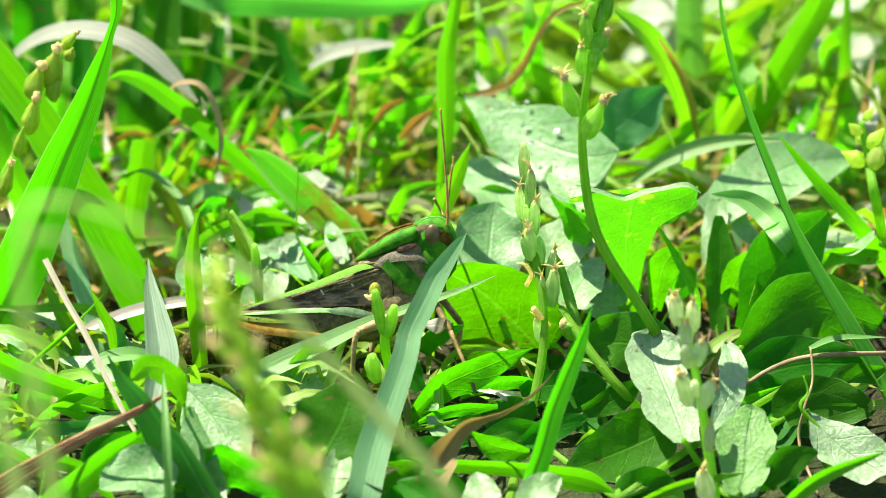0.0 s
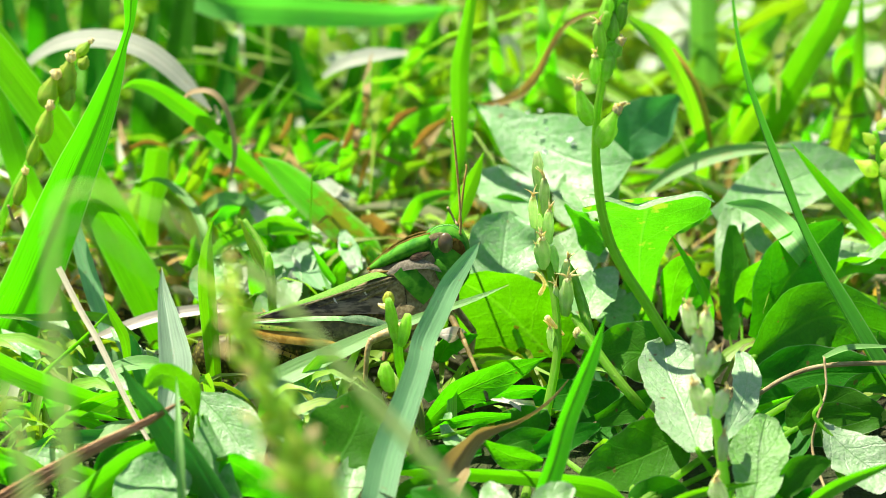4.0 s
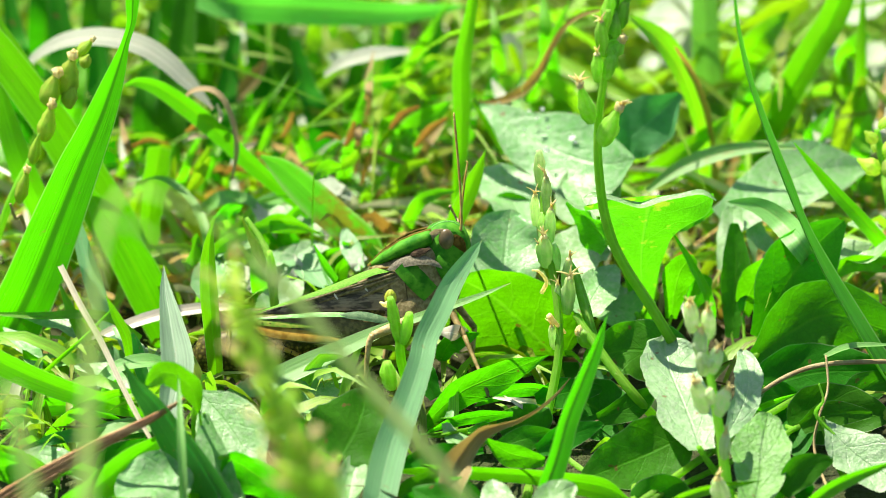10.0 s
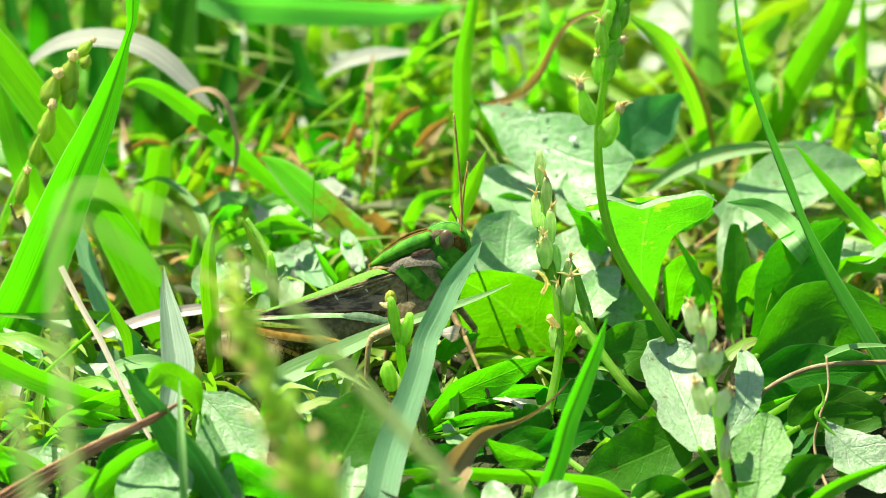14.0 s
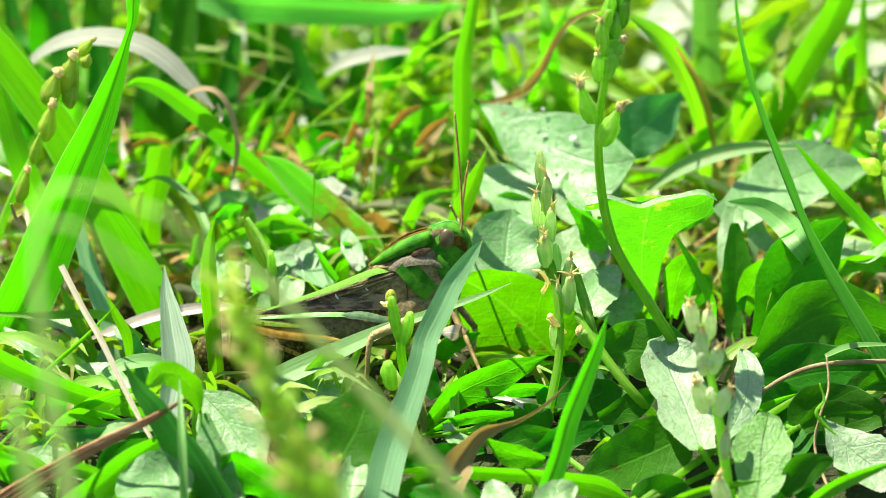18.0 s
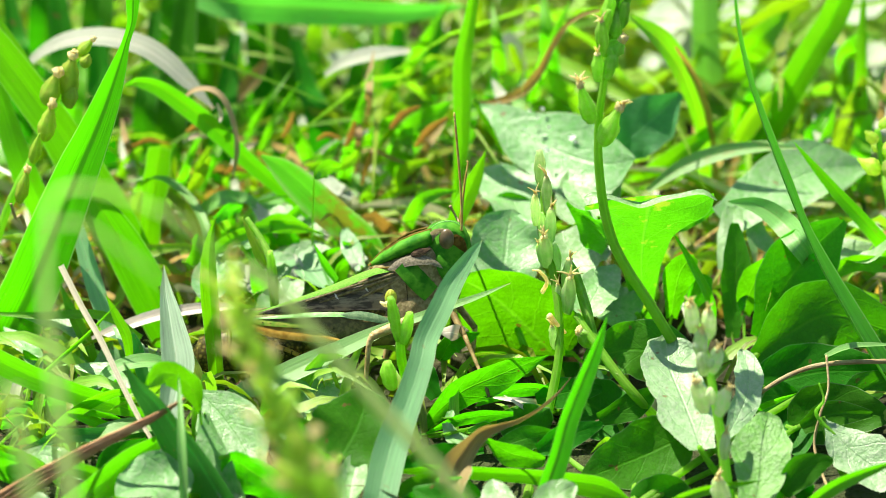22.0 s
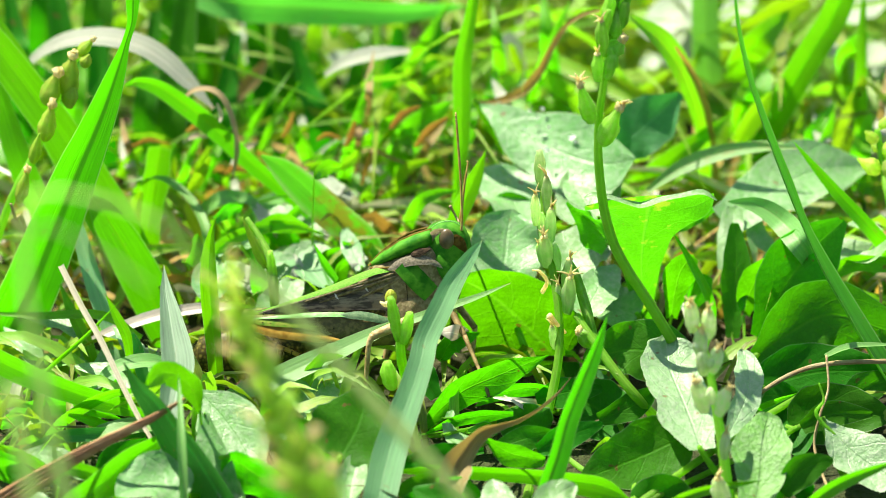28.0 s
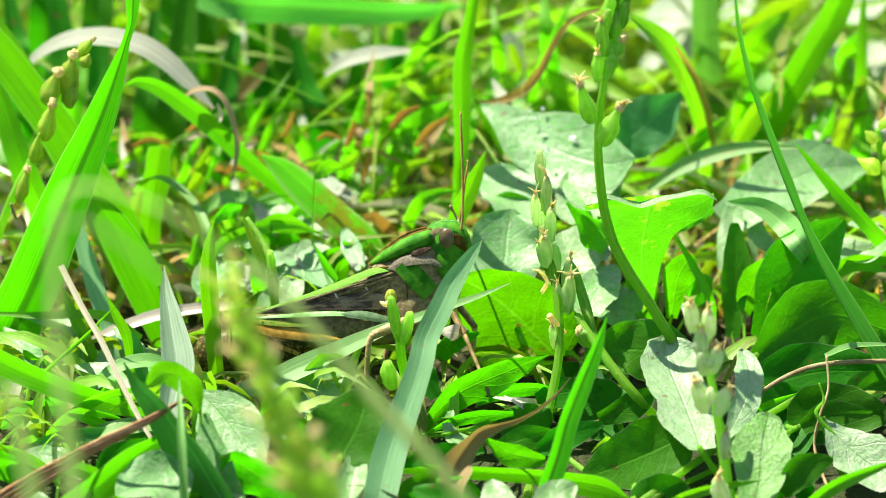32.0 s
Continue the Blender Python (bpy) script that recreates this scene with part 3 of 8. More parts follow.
# ---------------------------------------------------------------- ground and turf


def build_ground():
    n = 90
    axis = [math.copysign(0.0045 * math.sinh(abs(i) / n * 11.3), i) * 1.0 for i in range(-n, n + 1)]
    verts, uvs, faces = [], [], []
    for y in axis:
        for x in axis:
            near = math.exp(-(x * x + y * y) / 0.5)
            z = near * (0.0022 * noise.noise(Vector((x * 60, y * 60, 0))) + 0.0012 * noise.noise(Vector((x * 240, y * 240, 3)))) - 0.0015
            verts.append((x, y, z))
            uvs.append((x, y))
    w = 2 * n + 1
    for i in range(2 * n):
        for j in range(2 * n):
            a = i * w + j
            faces.append((a, a + 1, a + w + 1, a + w))
    ob = new("ground", mesh_of("ground", verts, faces, uvs, SOIL))
    tagged(ob, "dark brown soil of the meadow, shaded under the plants", "ground", kind="structure")


def many(name, label, category, material, pieces):
    """One object of all the pieces: (verts, faces, uvs) each."""
    verts, faces, uvs = [], [], []
    for v, f, u in pieces:
        o = len(verts)
        verts += v
        uvs += u
        faces += [tuple(o + i for i in q) for q in f]
    ob = new(name, mesh_of(name, verts, faces, uvs, material))
    return tagged(ob, label, category, kind="stuff")


def open_height(y):
    """Height up to which turf may grow in front of the clearing, so that it stays open towards its low side."""
    k = (y + 0.927) / 0.910
    return 0.4046 - 0.4166 * k


def turf_blade(rnd, x, y, h, w, lean, n=7, m=2):
    a = rnd.uniform(0, 6.283)
    d = Vector((math.cos(a), math.sin(a), 0)) * lean * h
    r = Vector((x, y, 0))
    droop = rnd.uniform(0.1, 0.6) * lean
    ctrl = [r, r + d * 0.35 + Vector((0, 0, h * 0.55)), r + d * 0.8 + Vector((0, 0, h * (0.95 - 0.2 * droop))), r + d * 1.5 + Vector((0, 0, h * (1.0 - 0.75 * droop)))]
    return sheet(ctrl, w, "blade", rnd.uniform(-70, 70), rnd.uniform(-60, 60), 0.25, 0.0, n, m, rnd.random())


def build_turf():
    rnd = random.Random(5)
    green, dry, pale = [], [], []
    # behind the clearing, in the view's distance
    for _ in range(1500):
        y = 0.085 + abs(rnd.gauss(0, 0.15))
        x = rnd.uniform(-0.15, 0.15) * (1 + y)
        if -0.078 < x < -0.012 and y > 0.095 and rnd.random() < 0.6:
            continue
        far = min(1.0, (y - 0.05) / 0.2)
        h = rnd.uniform(0.012, 0.034 + 0.03 * far)
        q = rnd.random()
        piece = turf_blade(rnd, x, y, h, rnd.uniform(0.0010, 0.0022 if q < 0.2 or y < 0.11 else 0.0048), rnd.uniform(0.3, 1.7))
        (dry if q < 0.03 and x > 0 else pale if q < 0.2 and h < 0.03 else green).append(piece)
    # short growth between the clearing and the taller grass
    rnd = random.Random(15)
    for _ in range(620):
        x, y = rnd.uniform(-0.13, 0.13), rnd.uniform(0.035, 0.09)
        piece = turf_blade(rnd, x, y, rnd.uniform(0.007, 0.02), rnd.uniform(0.001, 0.0023), rnd.uniform(0.3, 1.6))
        q = rnd.random()
        (dry if q < 0.42 else pale if q < 0.66 else green).append(piece)
    # all round
    rnd = random.Random(6)
    for _ in range(3600):
        a, r = rnd.uniform(0, 6.283), 0.12 + 0.6 * math.sqrt(rnd.random())
        x, y = r * math.cos(a), r * math.sin(a) - 0.05
        top = 0.055
        if abs(x) < 0.13 and y < 0.05:
            top = min(top, 0.6 * open_height(y))
            if top < 0.006:
                continue
        if math.hypot(x, y + 0.927) < 0.12:
            continue
        piece = turf_blade(rnd, x, y, rnd.uniform(0.4, 1.0) * top, rnd.uniform(0.0012, 0.0035), rnd.uniform(0.2, 1.2), 5)
        q = rnd.random() + (0.2 if abs(x) < 0.12 and y < 0.02 else 0)
        (dry if q < 0.1 and y < 0.06 else pale if 0.1 < q < 0.14 else green).append(piece)
    # thinner and coarser further out
    rnd = random.Random(7)
    for _ in range(6500):
        a, r = rnd.uniform(0, 6.283), 0.6 + 2.2 * rnd.random() ** 1.3
        x, y = r * math.cos(a), r * math.sin(a)
        if math.hypot(x, y + 0.927) < 0.16:
            continue
        top = 0.075 if not (abs(x) < 0.2 and y < 0) else 0.03
        piece = turf_blade(rnd, x, y, rnd.uniform(0.4, 1.0) * top, rnd.uniform(0.003, 0.008), rnd.uniform(0.2, 1.2), 4)
        q = rnd.random()
        (dry if q < 0.1 else pale if q < 0.14 else green).append(piece)
    # low undergrowth within the clearing
    rnd = random.Random(8)
    for _ in range(520):
        x, y = rnd.uniform(-0.1, 0.1), rnd.uniform(-0.03, 0.07)
        if x > 0.0 and y < 0.03 and rnd.random() < 0.75:
            continue
        h = rnd.uniform(0.006, 0.016) if y < 0.02 else rnd.uniform(0.008, 0.024)
        piece = turf_blade(rnd, x, y, h, rnd.uniform(0.0010, 0.0030), rnd.uniform(0.3, 1.6), 6)
        q = rnd.random()
        (dry if q < 0.03 else pale if q < 0.05 else green).append(piece)
    many("turf_grass", "short bright green meadow grass, uneven", "grass", TURF, green)
    many("dry_grass", "withered brown grass among the green", "dry grass", TURF_DRY, dry)
    many("bleached_grass", "bleached pale grass blades among the green", "dry grass", TURF_PALE, pale)
    # small weeds
    rnd = random.Random(9)
    leaves = []
    for _ in range(300):
        y = 0.06 + abs(rnd.gauss(0, 0.13))
        x = rnd.uniform(-0.14, 0.14) * (1 + y)
        z = rnd.uniform(0.003, 0.012 + 0.06 * min(0.2, y))
        L = rnd.uniform(0.005, 0.013)
        a = rnd.uniform(0, 6.283)
        d = Vector((math.cos(a), math.sin(a), rnd.uniform(-0.2, 0.5))) * L
        b = Vector((x, y, z))
        leaves.append(sheet([b, b + d * 0.5 + Vector((0, 0, L * 0.12)), b + d], L * rnd.uniform(0.4, 0.7), "ovate", rnd.uniform(-60, 60), 20, 0.2, 0.15, 8, 4, rnd.random()))
        leaves.append(pipe([Vector((x, y, -0.001)), (b + Vector((x, y, 0))) * 0.5 + Vector((0.001, 0, 0)), b], [0.0004, 0.0004, 0.0003], 4, 4))
    many("small_weeds", "small rounded weed leaves under the grass", "weeds", WEED, leaves)
    litter = []
    rnd = random.Random(10)
    for _ in range(900):
        x, y = rnd.uniform(-0.16, 0.16), rnd.uniform(-0.06, 0.30)
        if x > 0 and y < -0.02:
            continue
        a = rnd.uniform(0, 6.283)
        L = rnd.uniform(0.006, 0.02)
        d = Vector((math.cos(a), math.sin(a), rnd.uniform(-0.05, 0.25))) * L
        b = Vector((x, y, rnd.uniform(0.0, 0.006)))
        litter.append(sheet([b, b + d * 0.5 + Vector((0, 0, rnd.uniform(0, 0.15) * L)), b + d], rnd.uniform(0.0005, 0.0016), "lance", rnd.uniform(-90, 90), rnd.uniform(-90, 90), 0.4, 0.1, 6, 2, rnd.random()))
    many("plant_litter", "dead brown stalks and leaf scraps on the soil", "litter", LITTER, litter)


# ---------------------------------------------------------------- the grasshopper
UNIT = 0.0001026


def hop(x, z, y=0.0):
    """A place on the insect: x along it towards the head, z up, y to its far side, from the root of its hind leg."""
    return Vector(((x - 700) * UNIT, y * UNIT, (560 - z) * UNIT))


def body(rows, k=18, power=2.0):
    """rings() with rows (x, top, bottom, half depth, lean) in the insect's own units."""
    return rings([((x - 700) * UNIT, (560 - (a + b) / 2) * UNIT, ry * UNIT, (b - a) / 2 * UNIT, lean) for x, a, b, ry, lean in rows], k, power)


def limb(points, radii, n=12, k=8, squash=1.0):
    return pipe([hop(*p) for p in points], [r * UNIT for r in radii], n, k, squash)


def plate(points, width, shape="lance", **kw):
    kw.setdefault("m", 4)
    return sheet([hop(*p) for p in points], width * UNIT, shape, **kw)


def build_grasshopper():
    g = thing("grasshopper", (0, 0, 0), "green and brown grasshopper resting among grass blades and leaves", "grasshopper")
    ab = part("abdomen", body([(338, 628, 646, 6, 0), (352, 598, 662, 22, 0), (400, 585, 668, 30, 0), (460, 572, 660, 32, 0), (540, 555, 640, 34, 0), (640, 520, 610, 36, 0), (720, 490, 580, 36, 0)]), SKIN_BELLY, g, "olive brown netted abdomen")
    for i, x in enumerate((372, 400, 430, 460, 492, 526)):
        f = (x - 338) / 260
        part("segment_ring", body([(x, 590 - 26 * f, 668 - 24 * f, 31 + 3 * f, 0.05), (x + 5, 588 - 26 * f, 669 - 24 * f, 32.4 + 3 * f, 0.05), (x + 9, 590 - 26 * f, 667 - 24 * f, 31 + 3 * f, 0.05)]), SKIN_BELLY, ab)
    th = part("thorax", body([(630, 505, 575, 20, 0), (662, 468, 588, 33, 0), (700, 452, 592, 39, 0), (735, 436, 585, 41, 0), (765, 424, 560, 39, 0), (792, 428, 535, 30, 0)], 24, 3.6), SKIN_BROWN, g, "mottled grey-brown thorax")
    part("flank_patch", plate([(688, 473, -40), (712, 460, -42.5), (738, 455, -44), (764, 458, -43.5), (790, 472, -38)], 19, "lance", fold=-0.15, n=24), SKIN_GREY, th, "pale grey flank patch")
    part("side_plate", plate([(700, 540, -40), (735, 528, -42.5), (790, 530, -36)], 60, "ovate", fold=-0.2), SKIN_BROWN, th)
    part("seam", limb([(716, 480, -41.5), (722, 520, -42.5), (720, 560, -41)], [0.5, 0.7, 0.4], 10, 5), SKIN_DARK, th)
    part("leg_socket", body([(712, 548, 590, 44, 0), (730, 540, 598, 46, 0), (752, 548, 590, 44, 0)]), SKIN_BROWN, th)
    pr = part("pronotum", body([(653, 467, 471, 3, 0), (662, 459, 470, 14, 0), (680, 443, 465, 29, 0), (708, 423, 455, 37, 0), (735, 411, 445, 40, 0), (758, 404.5, 436, 39, 0), (766, 405, 431, 34, 0)], 28, 3.0), SKIN_GREEN, g, "green saddle-shaped neck shield")
    for sgn in (-1, 1):
        part("crest", plate([(652, 470, 5 * sgn), (668, 456, 13 * sgn), (690, 436, 18 * sgn), (714, 420, 20 * sgn), (740, 409, 20 * sgn), (764, 403, 17 * sgn)], 5, "strap", fold=-0.2, n=24, roll=-30), CREST, pr, "brown crest band")
    part("crest_ridge", limb([(652, 470), (668, 454), (690, 435), (714, 418.5), (740, 407.5), (764, 402.5)], [1.5, 2.4, 2.6, 2.6, 2.4, 1.6], 20, 6), CREST, pr, "thin chestnut keel")
    part("lobe", plate([(712, 462, -43), (728, 478, -45.5), (746, 497, -46), (764, 515, -44)], 38, "strap", fold=-0.15), SKIN_GREEN, pr, "green side lobe")
    part("shoulder_mark", plate([(728, 447, -41), (744, 441, -42.5), (764, 435, -40)], 15, "lance", fold=-0.2), SKIN_DARK, pr, "dark shoulder mark")
    part("shield_rim", limb([(655, 473, -12), (682, 471, -32), (704, 466, -40), (712, 470, -42)], [1.4, 1.7, 1.7, 1.2], 12, 6), CREST, pr, "brown hind rim of the shield")
    hd = part("head", body([(752, 408, 470, 20, 0), (765, 396, 500, 33, 0), (785, 389, 512, 37, 0), (806, 389, 512, 34, 0), (822, 398, 500, 27, 0), (832, 418, 486, 18, 0), (836, 436, 470, 8, 0)], 24), SKIN_GREEN, g, "green head with a steep face")
    part("eye", ball(hop(791, 419, -33), (13.5 * UNIT, 9 * UNIT, 18.5 * UNIT), 16, 12), SKIN_EYE, hd, "oval brown compound eye")
    part("eye", ball(hop(791, 419, 33), (13.5 * UNIT, 9 * UNIT, 18.5 * UNIT), 16, 12), SKIN_EYE, hd, "oval brown compound eye")
    part("temple", plate([(762, 425, -33), (766, 412, -34), (776, 405, -35), (788, 401, -34)], 13, "lance", fold=-0.2), SKIN_BROWN, hd, "grey-brown temple")
    part("cheek_band", plate([(802, 412, -33), (815, 430, -30), (826, 450, -23)], 24, "lance", fold=-0.3), CREST, hd, "tan band on the face")
    part("cheek", plate([(775, 448, -37), (790, 470, -38), (800, 500, -36)], 30, "blob", fold=-0.3), SKIN_GREEN, hd)
    part("crown_line", limb([(762, 402, -22), (778, 391, -24), (800, 388.5, -24), (818, 397, -20)], [0.6, 0.9, 0.9, 0.5], 10, 5), SKIN_PALE, hd, "pale line over the crown")
    part("mouthparts", limb([(800, 500, -14), (806, 520, -12), (800, 532, -8)], [12, 10, 5], 8, 8), SKIN_BROWN, hd)
    global antenna
    an = antenna = part("antenna", limb([(817, 406, -16), (818, 380, -17), (815, 320, -18), (808, 240, -18), (804, 196, -18)], [2.7, 2.4, 2.2, 2.2, 1.6], 40, 7), SKIN_FEELER, g, "long thin ringed brown feeler")
    for i in range(17):
        f = i / 16
        x, z = 814.1 - 9.6 * f, 310 - 108 * f
        part("antenna_ring", limb([(x, z + 1.4, -17.8), (x - 0.1, z, -17.8), (x - 0.2, z - 1.4, -17.8)], [2.2, 2.4, 2.1], 3, 7), SKIN_FEELER, an)
    part("antenna", limb([(812, 404, 12), (818, 370, 14), (824, 320, 16), (829, 290, 18), (826, 286, 19)], [2.5, 2.2, 2.0, 1.8, 1.2], 24, 7), SKIN_FEELER, g, "short-looking second feeler")
    # folded wings
    for sgn in (-1, 1):
        wg = part("forewing", plate([(735, 516, 33 * sgn), (660, 520, 34 * sgn), (560, 536, 24 * sgn), (452, 557, 8 * sgn)], 70, "taper", fold=-0.25 , n=24, roll=0 if sgn < 0 else 180), WING_BROWN, g, "dark brown folded forewing")
        low = 0 if sgn < 0 else 12
        part("wing_edge", plate([(704, 473 + low, 31 * sgn), (662, 477 + low, 33 * sgn), (612, 497 + low, 29 * sgn), (560, 517 + low, 24 * sgn), (446, 556, 8 * sgn)], 19, "lance", fold=-0.2, n=24, roll=(34 if sgn < 0 else 146)), WING_GREEN, wg, "bright green upper wing edge")
        for (x1, z1), (x2, z2) in (((704, 484), (566, 534)), ((708, 490), (600, 545)), ((712, 498), (640, 548)), ((716, 506), (668, 552)), ((700, 480), (540, 532))):
            part("wing_vein", limb([(x1, z1, 36 * sgn), ((x1 + x2) / 2, (z1 + z2) / 2 - 2, 35.5 * sgn), (x2, z2, 25 * sgn)], [3.2, 2.8, 1.2], 8, 6), SKIN_BROWN, wg)
        for x, z in ((596, 522), (649, 508)):
            part("wing_mark", plate([(x - 3, z - 6, 32 * sgn), (x, z, 33.4 * sgn), (x + 4, z + 5, 33.6 * sgn)], 3.4, "lance", fold=0), SKIN_WHITE, wg, "small cream mark")
    # hind legs
    for sgn in (-1, 1):
        hl = part("hind_leg", body([(432, 556, 572, 4, 0), (445, 553, 582, 8, 0), (500, 552, 598, 9, 0), (570, 551, 606, 11, 0), (640, 551, 610, 12, 0), (700, 556, 606, 12, 0), (726, 570, 596, 9, 0)], 14), SKIN_OLIVE, g, "stout brown and amber hind leg")
        hl.location.y = 46 * UNIT * sgn
        part("thigh_ridge", plate([(640, 553, -9), (590, 550, -9), (520, 553, -9), (434, 560, -6)], 11, "lance", fold=-0.2, roll=24, n=20), SKIN_PALE, hl, "pale green upper ridge")
        part("amber_band", plate([(438, 570, -10.5), (490, 580, -13), (550, 588, -14.5), (610, 597, -15)], 24, "lance", fold=-0.25), SKIN_AMBER, hl, "amber lower band")
        part("thigh_band", plate([(442, 563, -8.5), (480, 566, -11), (520, 569, -12.5), (566, 572, -13.2)], 11, "lance", fold=-0.1), SKIN_LIME, hl, "yellow-green band of the thigh")
        part("thigh_line", limb([(446, 582, -9.5), (490, 590, -12), (540, 598, -13), (590, 603, -13)], [1.2, 1.8, 1.4, 0.8], 14, 5), SKIN_TAN, hl, "golden lower edge line")
        part("thigh_shoulder", plate([(600, 552, -10), (640, 552, -12.5), (680, 560, -12.5), (704, 570, -11)], 16, "lance", fold=-0.2), SKIN_TEAL, hl, "bluish green upper thigh")
        for i in range(11):
            x = 452 + 14 * i
            part("thigh_dot", ball(hop(x, 563.5 + 1.2 * i, -10.5 - 0.15 * i), (1.6 * UNIT, 1.0 * UNIT, 1.1 * UNIT), 7, 5), SKIN_DARK, hl)
        part("knee", ball(hop(434, 566), (10 * UNIT, 7 * UNIT, 11 * UNIT), 10, 8), SKIN_BROWN, hl)
        part("shin", limb([(436, 574, 0), (480, 604, 3), (530, 626, 6), (560, 664, 8), (590, 690, 10)], [5, 4.5, 4, 4, 3.5], 16, 7), SKIN_AMBER, hl, "amber spined shin")
        for i in range(7):
            x, z = 462 + i * 14, 592 + i * 6.2
            part("spine", limb([(x, z, 0), (x - 3, z + 8, -2)], [1.4, 0.3], 3, 5), SKIN_DARK, hl)
        part("foot", limb([(590, 690, 10), (612, 697, 9), (630, 702, 8)], [4, 3, 2], 6, 6), SKIN_TAN, hl)
    # middle and front legs of both sides
    ml = part("middle_leg", limb([(742, 560, -50), (712, 564, -80), (662, 582, -104)], [9, 10, 8], 10, 9), SKIN_TAN, g, "tan middle leg")
    part("shin", limb([(662, 580, -104), (654, 600, -106), (650, 650, -100), (646, 690, -90)], [6.5, 5, 4, 3.5], 12, 8), SKIN_TAN, ml)
    part("foot", limb([(646, 690, -90), (632, 706, -88), (616, 716, -86)], [4.2, 3.6, 2], 8, 7), SKIN_BROWN, ml)
    fl = part("front_leg", limb([(788, 520, -34), (800, 545, -62), (824, 585, -98)], [7, 6.5, 5], 10, 9), SKIN_LEG, g, "slender brown front leg")
    part("shin", limb([(823, 583, -98), (838, 615, -122), (852, 645, -146), (858, 660, -152)], [4.6, 3.8, 3.2, 2.8], 12, 8), SKIN_LEG, fl)
    part("foot", limb([(858, 658, -152), (862, 670, -158), (865, 682, -162)], [4.4, 3.8, 2.4], 6, 7), SKIN_BROWN, fl)
    for x, z in ((861, 681), (869, 680)):
        part("claw", limb([(865, 680, -162), (x, z + 2, -163), (x + (x - 865) * 0.6, z - 1, -164)], [1.4, 1.1, 0.4], 4, 5), SKIN_DARK, fl)
    ml2 = part("middle_leg", limb([(742, 560, 44), (716, 568, 62), (690, 596, 70)], [9, 9, 7], 10, 9), SKIN_TAN, g, "tan middle leg")
    part("shin", limb([(690, 594, 70), (682, 640, 66), (676, 690, 60)], [6, 4.5, 3], 10, 8), SKIN_TAN, ml2)
    fl2 = part("front_leg", limb([(788, 520, 34), (812, 550, 50), (842, 590, 56)], [8, 7, 6], 10, 9), SKIN_BROWN, g, "slender brown front leg")
    part("shin", limb([(842, 588, 56), (838, 630, 54), (834, 670, 52)], [5, 4.4, 3], 10, 8), SKIN_TAN, fl2)
    return g


CREST = shell_material("cuticle_chestnut", (0.075, 0.048, 0.008), (0.15, 0.095, 0.020), 0.8, 900.0, 0.05)
WING_GREEN = shell_material("wing_green", (0.085, 0.25, 0.016), (0.17, 0.33, 0.05), 0.7, 3600.0, 0.12, bump=0.1)
STALK_PALE = stem_material("stalk_pale_green", (0.62, 0.78, 0.27), (0.72, 0.82, 0.36), 0.55, 0.55)


def anther(spike, at, foot, size):
    """A white anther on its hair-thin filament."""
    ob = part("anther", ball(at, [size * f * MM for f in (0.8, 0.55, 0.5)], 8, 6), PETAL, spike, "tiny white anther")
    part("filament", pipe([foot, (foot + at) * 0.5 + Vector((0, -0.0004, 0.0004)), at], [0.00005] * 3, 6, 4), PETAL, ob)
    return ob


BUD_CAP = stem_material("bud_cap_yellow", (0.50, 0.56, 0.05), (0.42, 0.40, 0.06), 0.5, 0.4, 700.0)


def petal_scrap(at, size, material, name, label):
    """A small crumpled flake."""
    k = next(count)
    w = size * MM
    r = random.Random(k)
    d = Vector((r.uniform(0.6, 1.0), r.uniform(-0.3, 0.3), r.uniform(-0.5, 0.5))) * w
    geo = sheet([-d * 0.5, Vector((0, -0.0002, 0.0002)), d * 0.5], w * 0.7, "blob", r.uniform(-40, 40), r.uniform(-60, 60), 0.5, 0.4, 6, 4, k)
    ob = new(name, mesh_of(name, geo[0], geo[1], geo[2], material))
    ob.location = at
    return tagged(ob, label, "petal" if material is PETAL else "husk", "fallen scraps")

# ---------------------------------------------------------------- the meadow, plant by plant (millimetres)

hopper = build_grasshopper()
hopper_pose = Matrix.Translation(mm((-8.7, -0.9, 17.1))) @ pose(0, 0, 0, -15, 0, 0)
hopper.matrix_world = hopper_pose
HOPPER = [(0, 0.0003, -0.0005, 0), (1, 0.0003, -0.0005, 0), (2, 0.0001, -0.0004, 0), (3.5, 0.0002, -0.00042, 0), (5.5, 0.0001, 0, 0), (6.2, 0, 0.00015, 0), (9, 0, 0.00015, 0), (10, 0, 0, 0), (13, 0, 0, 0), (18, 0, 0, 0), (25.5, 0, 0, 0), (31.2, 0, 0, 0), (31.5, 0, 0.0003, 0), (32, 0, 0.0001, 0)]
FEELER = [(0, 0.4), (2, 0.2), (3.5, -0.4), (6, 0), (9, 0.2), (13, 0), (18, 0.3), (22, 0.2), (25.5, 0.6), (28, 0.9), (30, 0.6), (31, 1.4), (31.5, 2.6), (32, 3.2)]
grass_blade([(-68.8, 86.5, -0), (-72.1, 46.9, 34.2), (-78.1, 46.1, 47), (-84.1, 46.7, 59.2)], 4.53, GRASS, "bright green grass blade, lit through by the sun", roll=18.9)
grass_blade([(-67.8, 51.3, -0), (-77.2, 39.9, 25.5), (-82.1, 40.3, 41.3), (-84.9, 40.8, 54.6)], 6.40, GRASS, "dark green grass blade beside a taller one", roll=-29.8)
grass_blade([(-14.6, 54.2, 0), (-15.2, 24.2, 16.2), (-17.1, 29, 17.7), (-19.6, 35.1, 19.1)], 3.63, GRASS_PALE, "bleached blade scrap standing", shape='lance', roll=20.5)
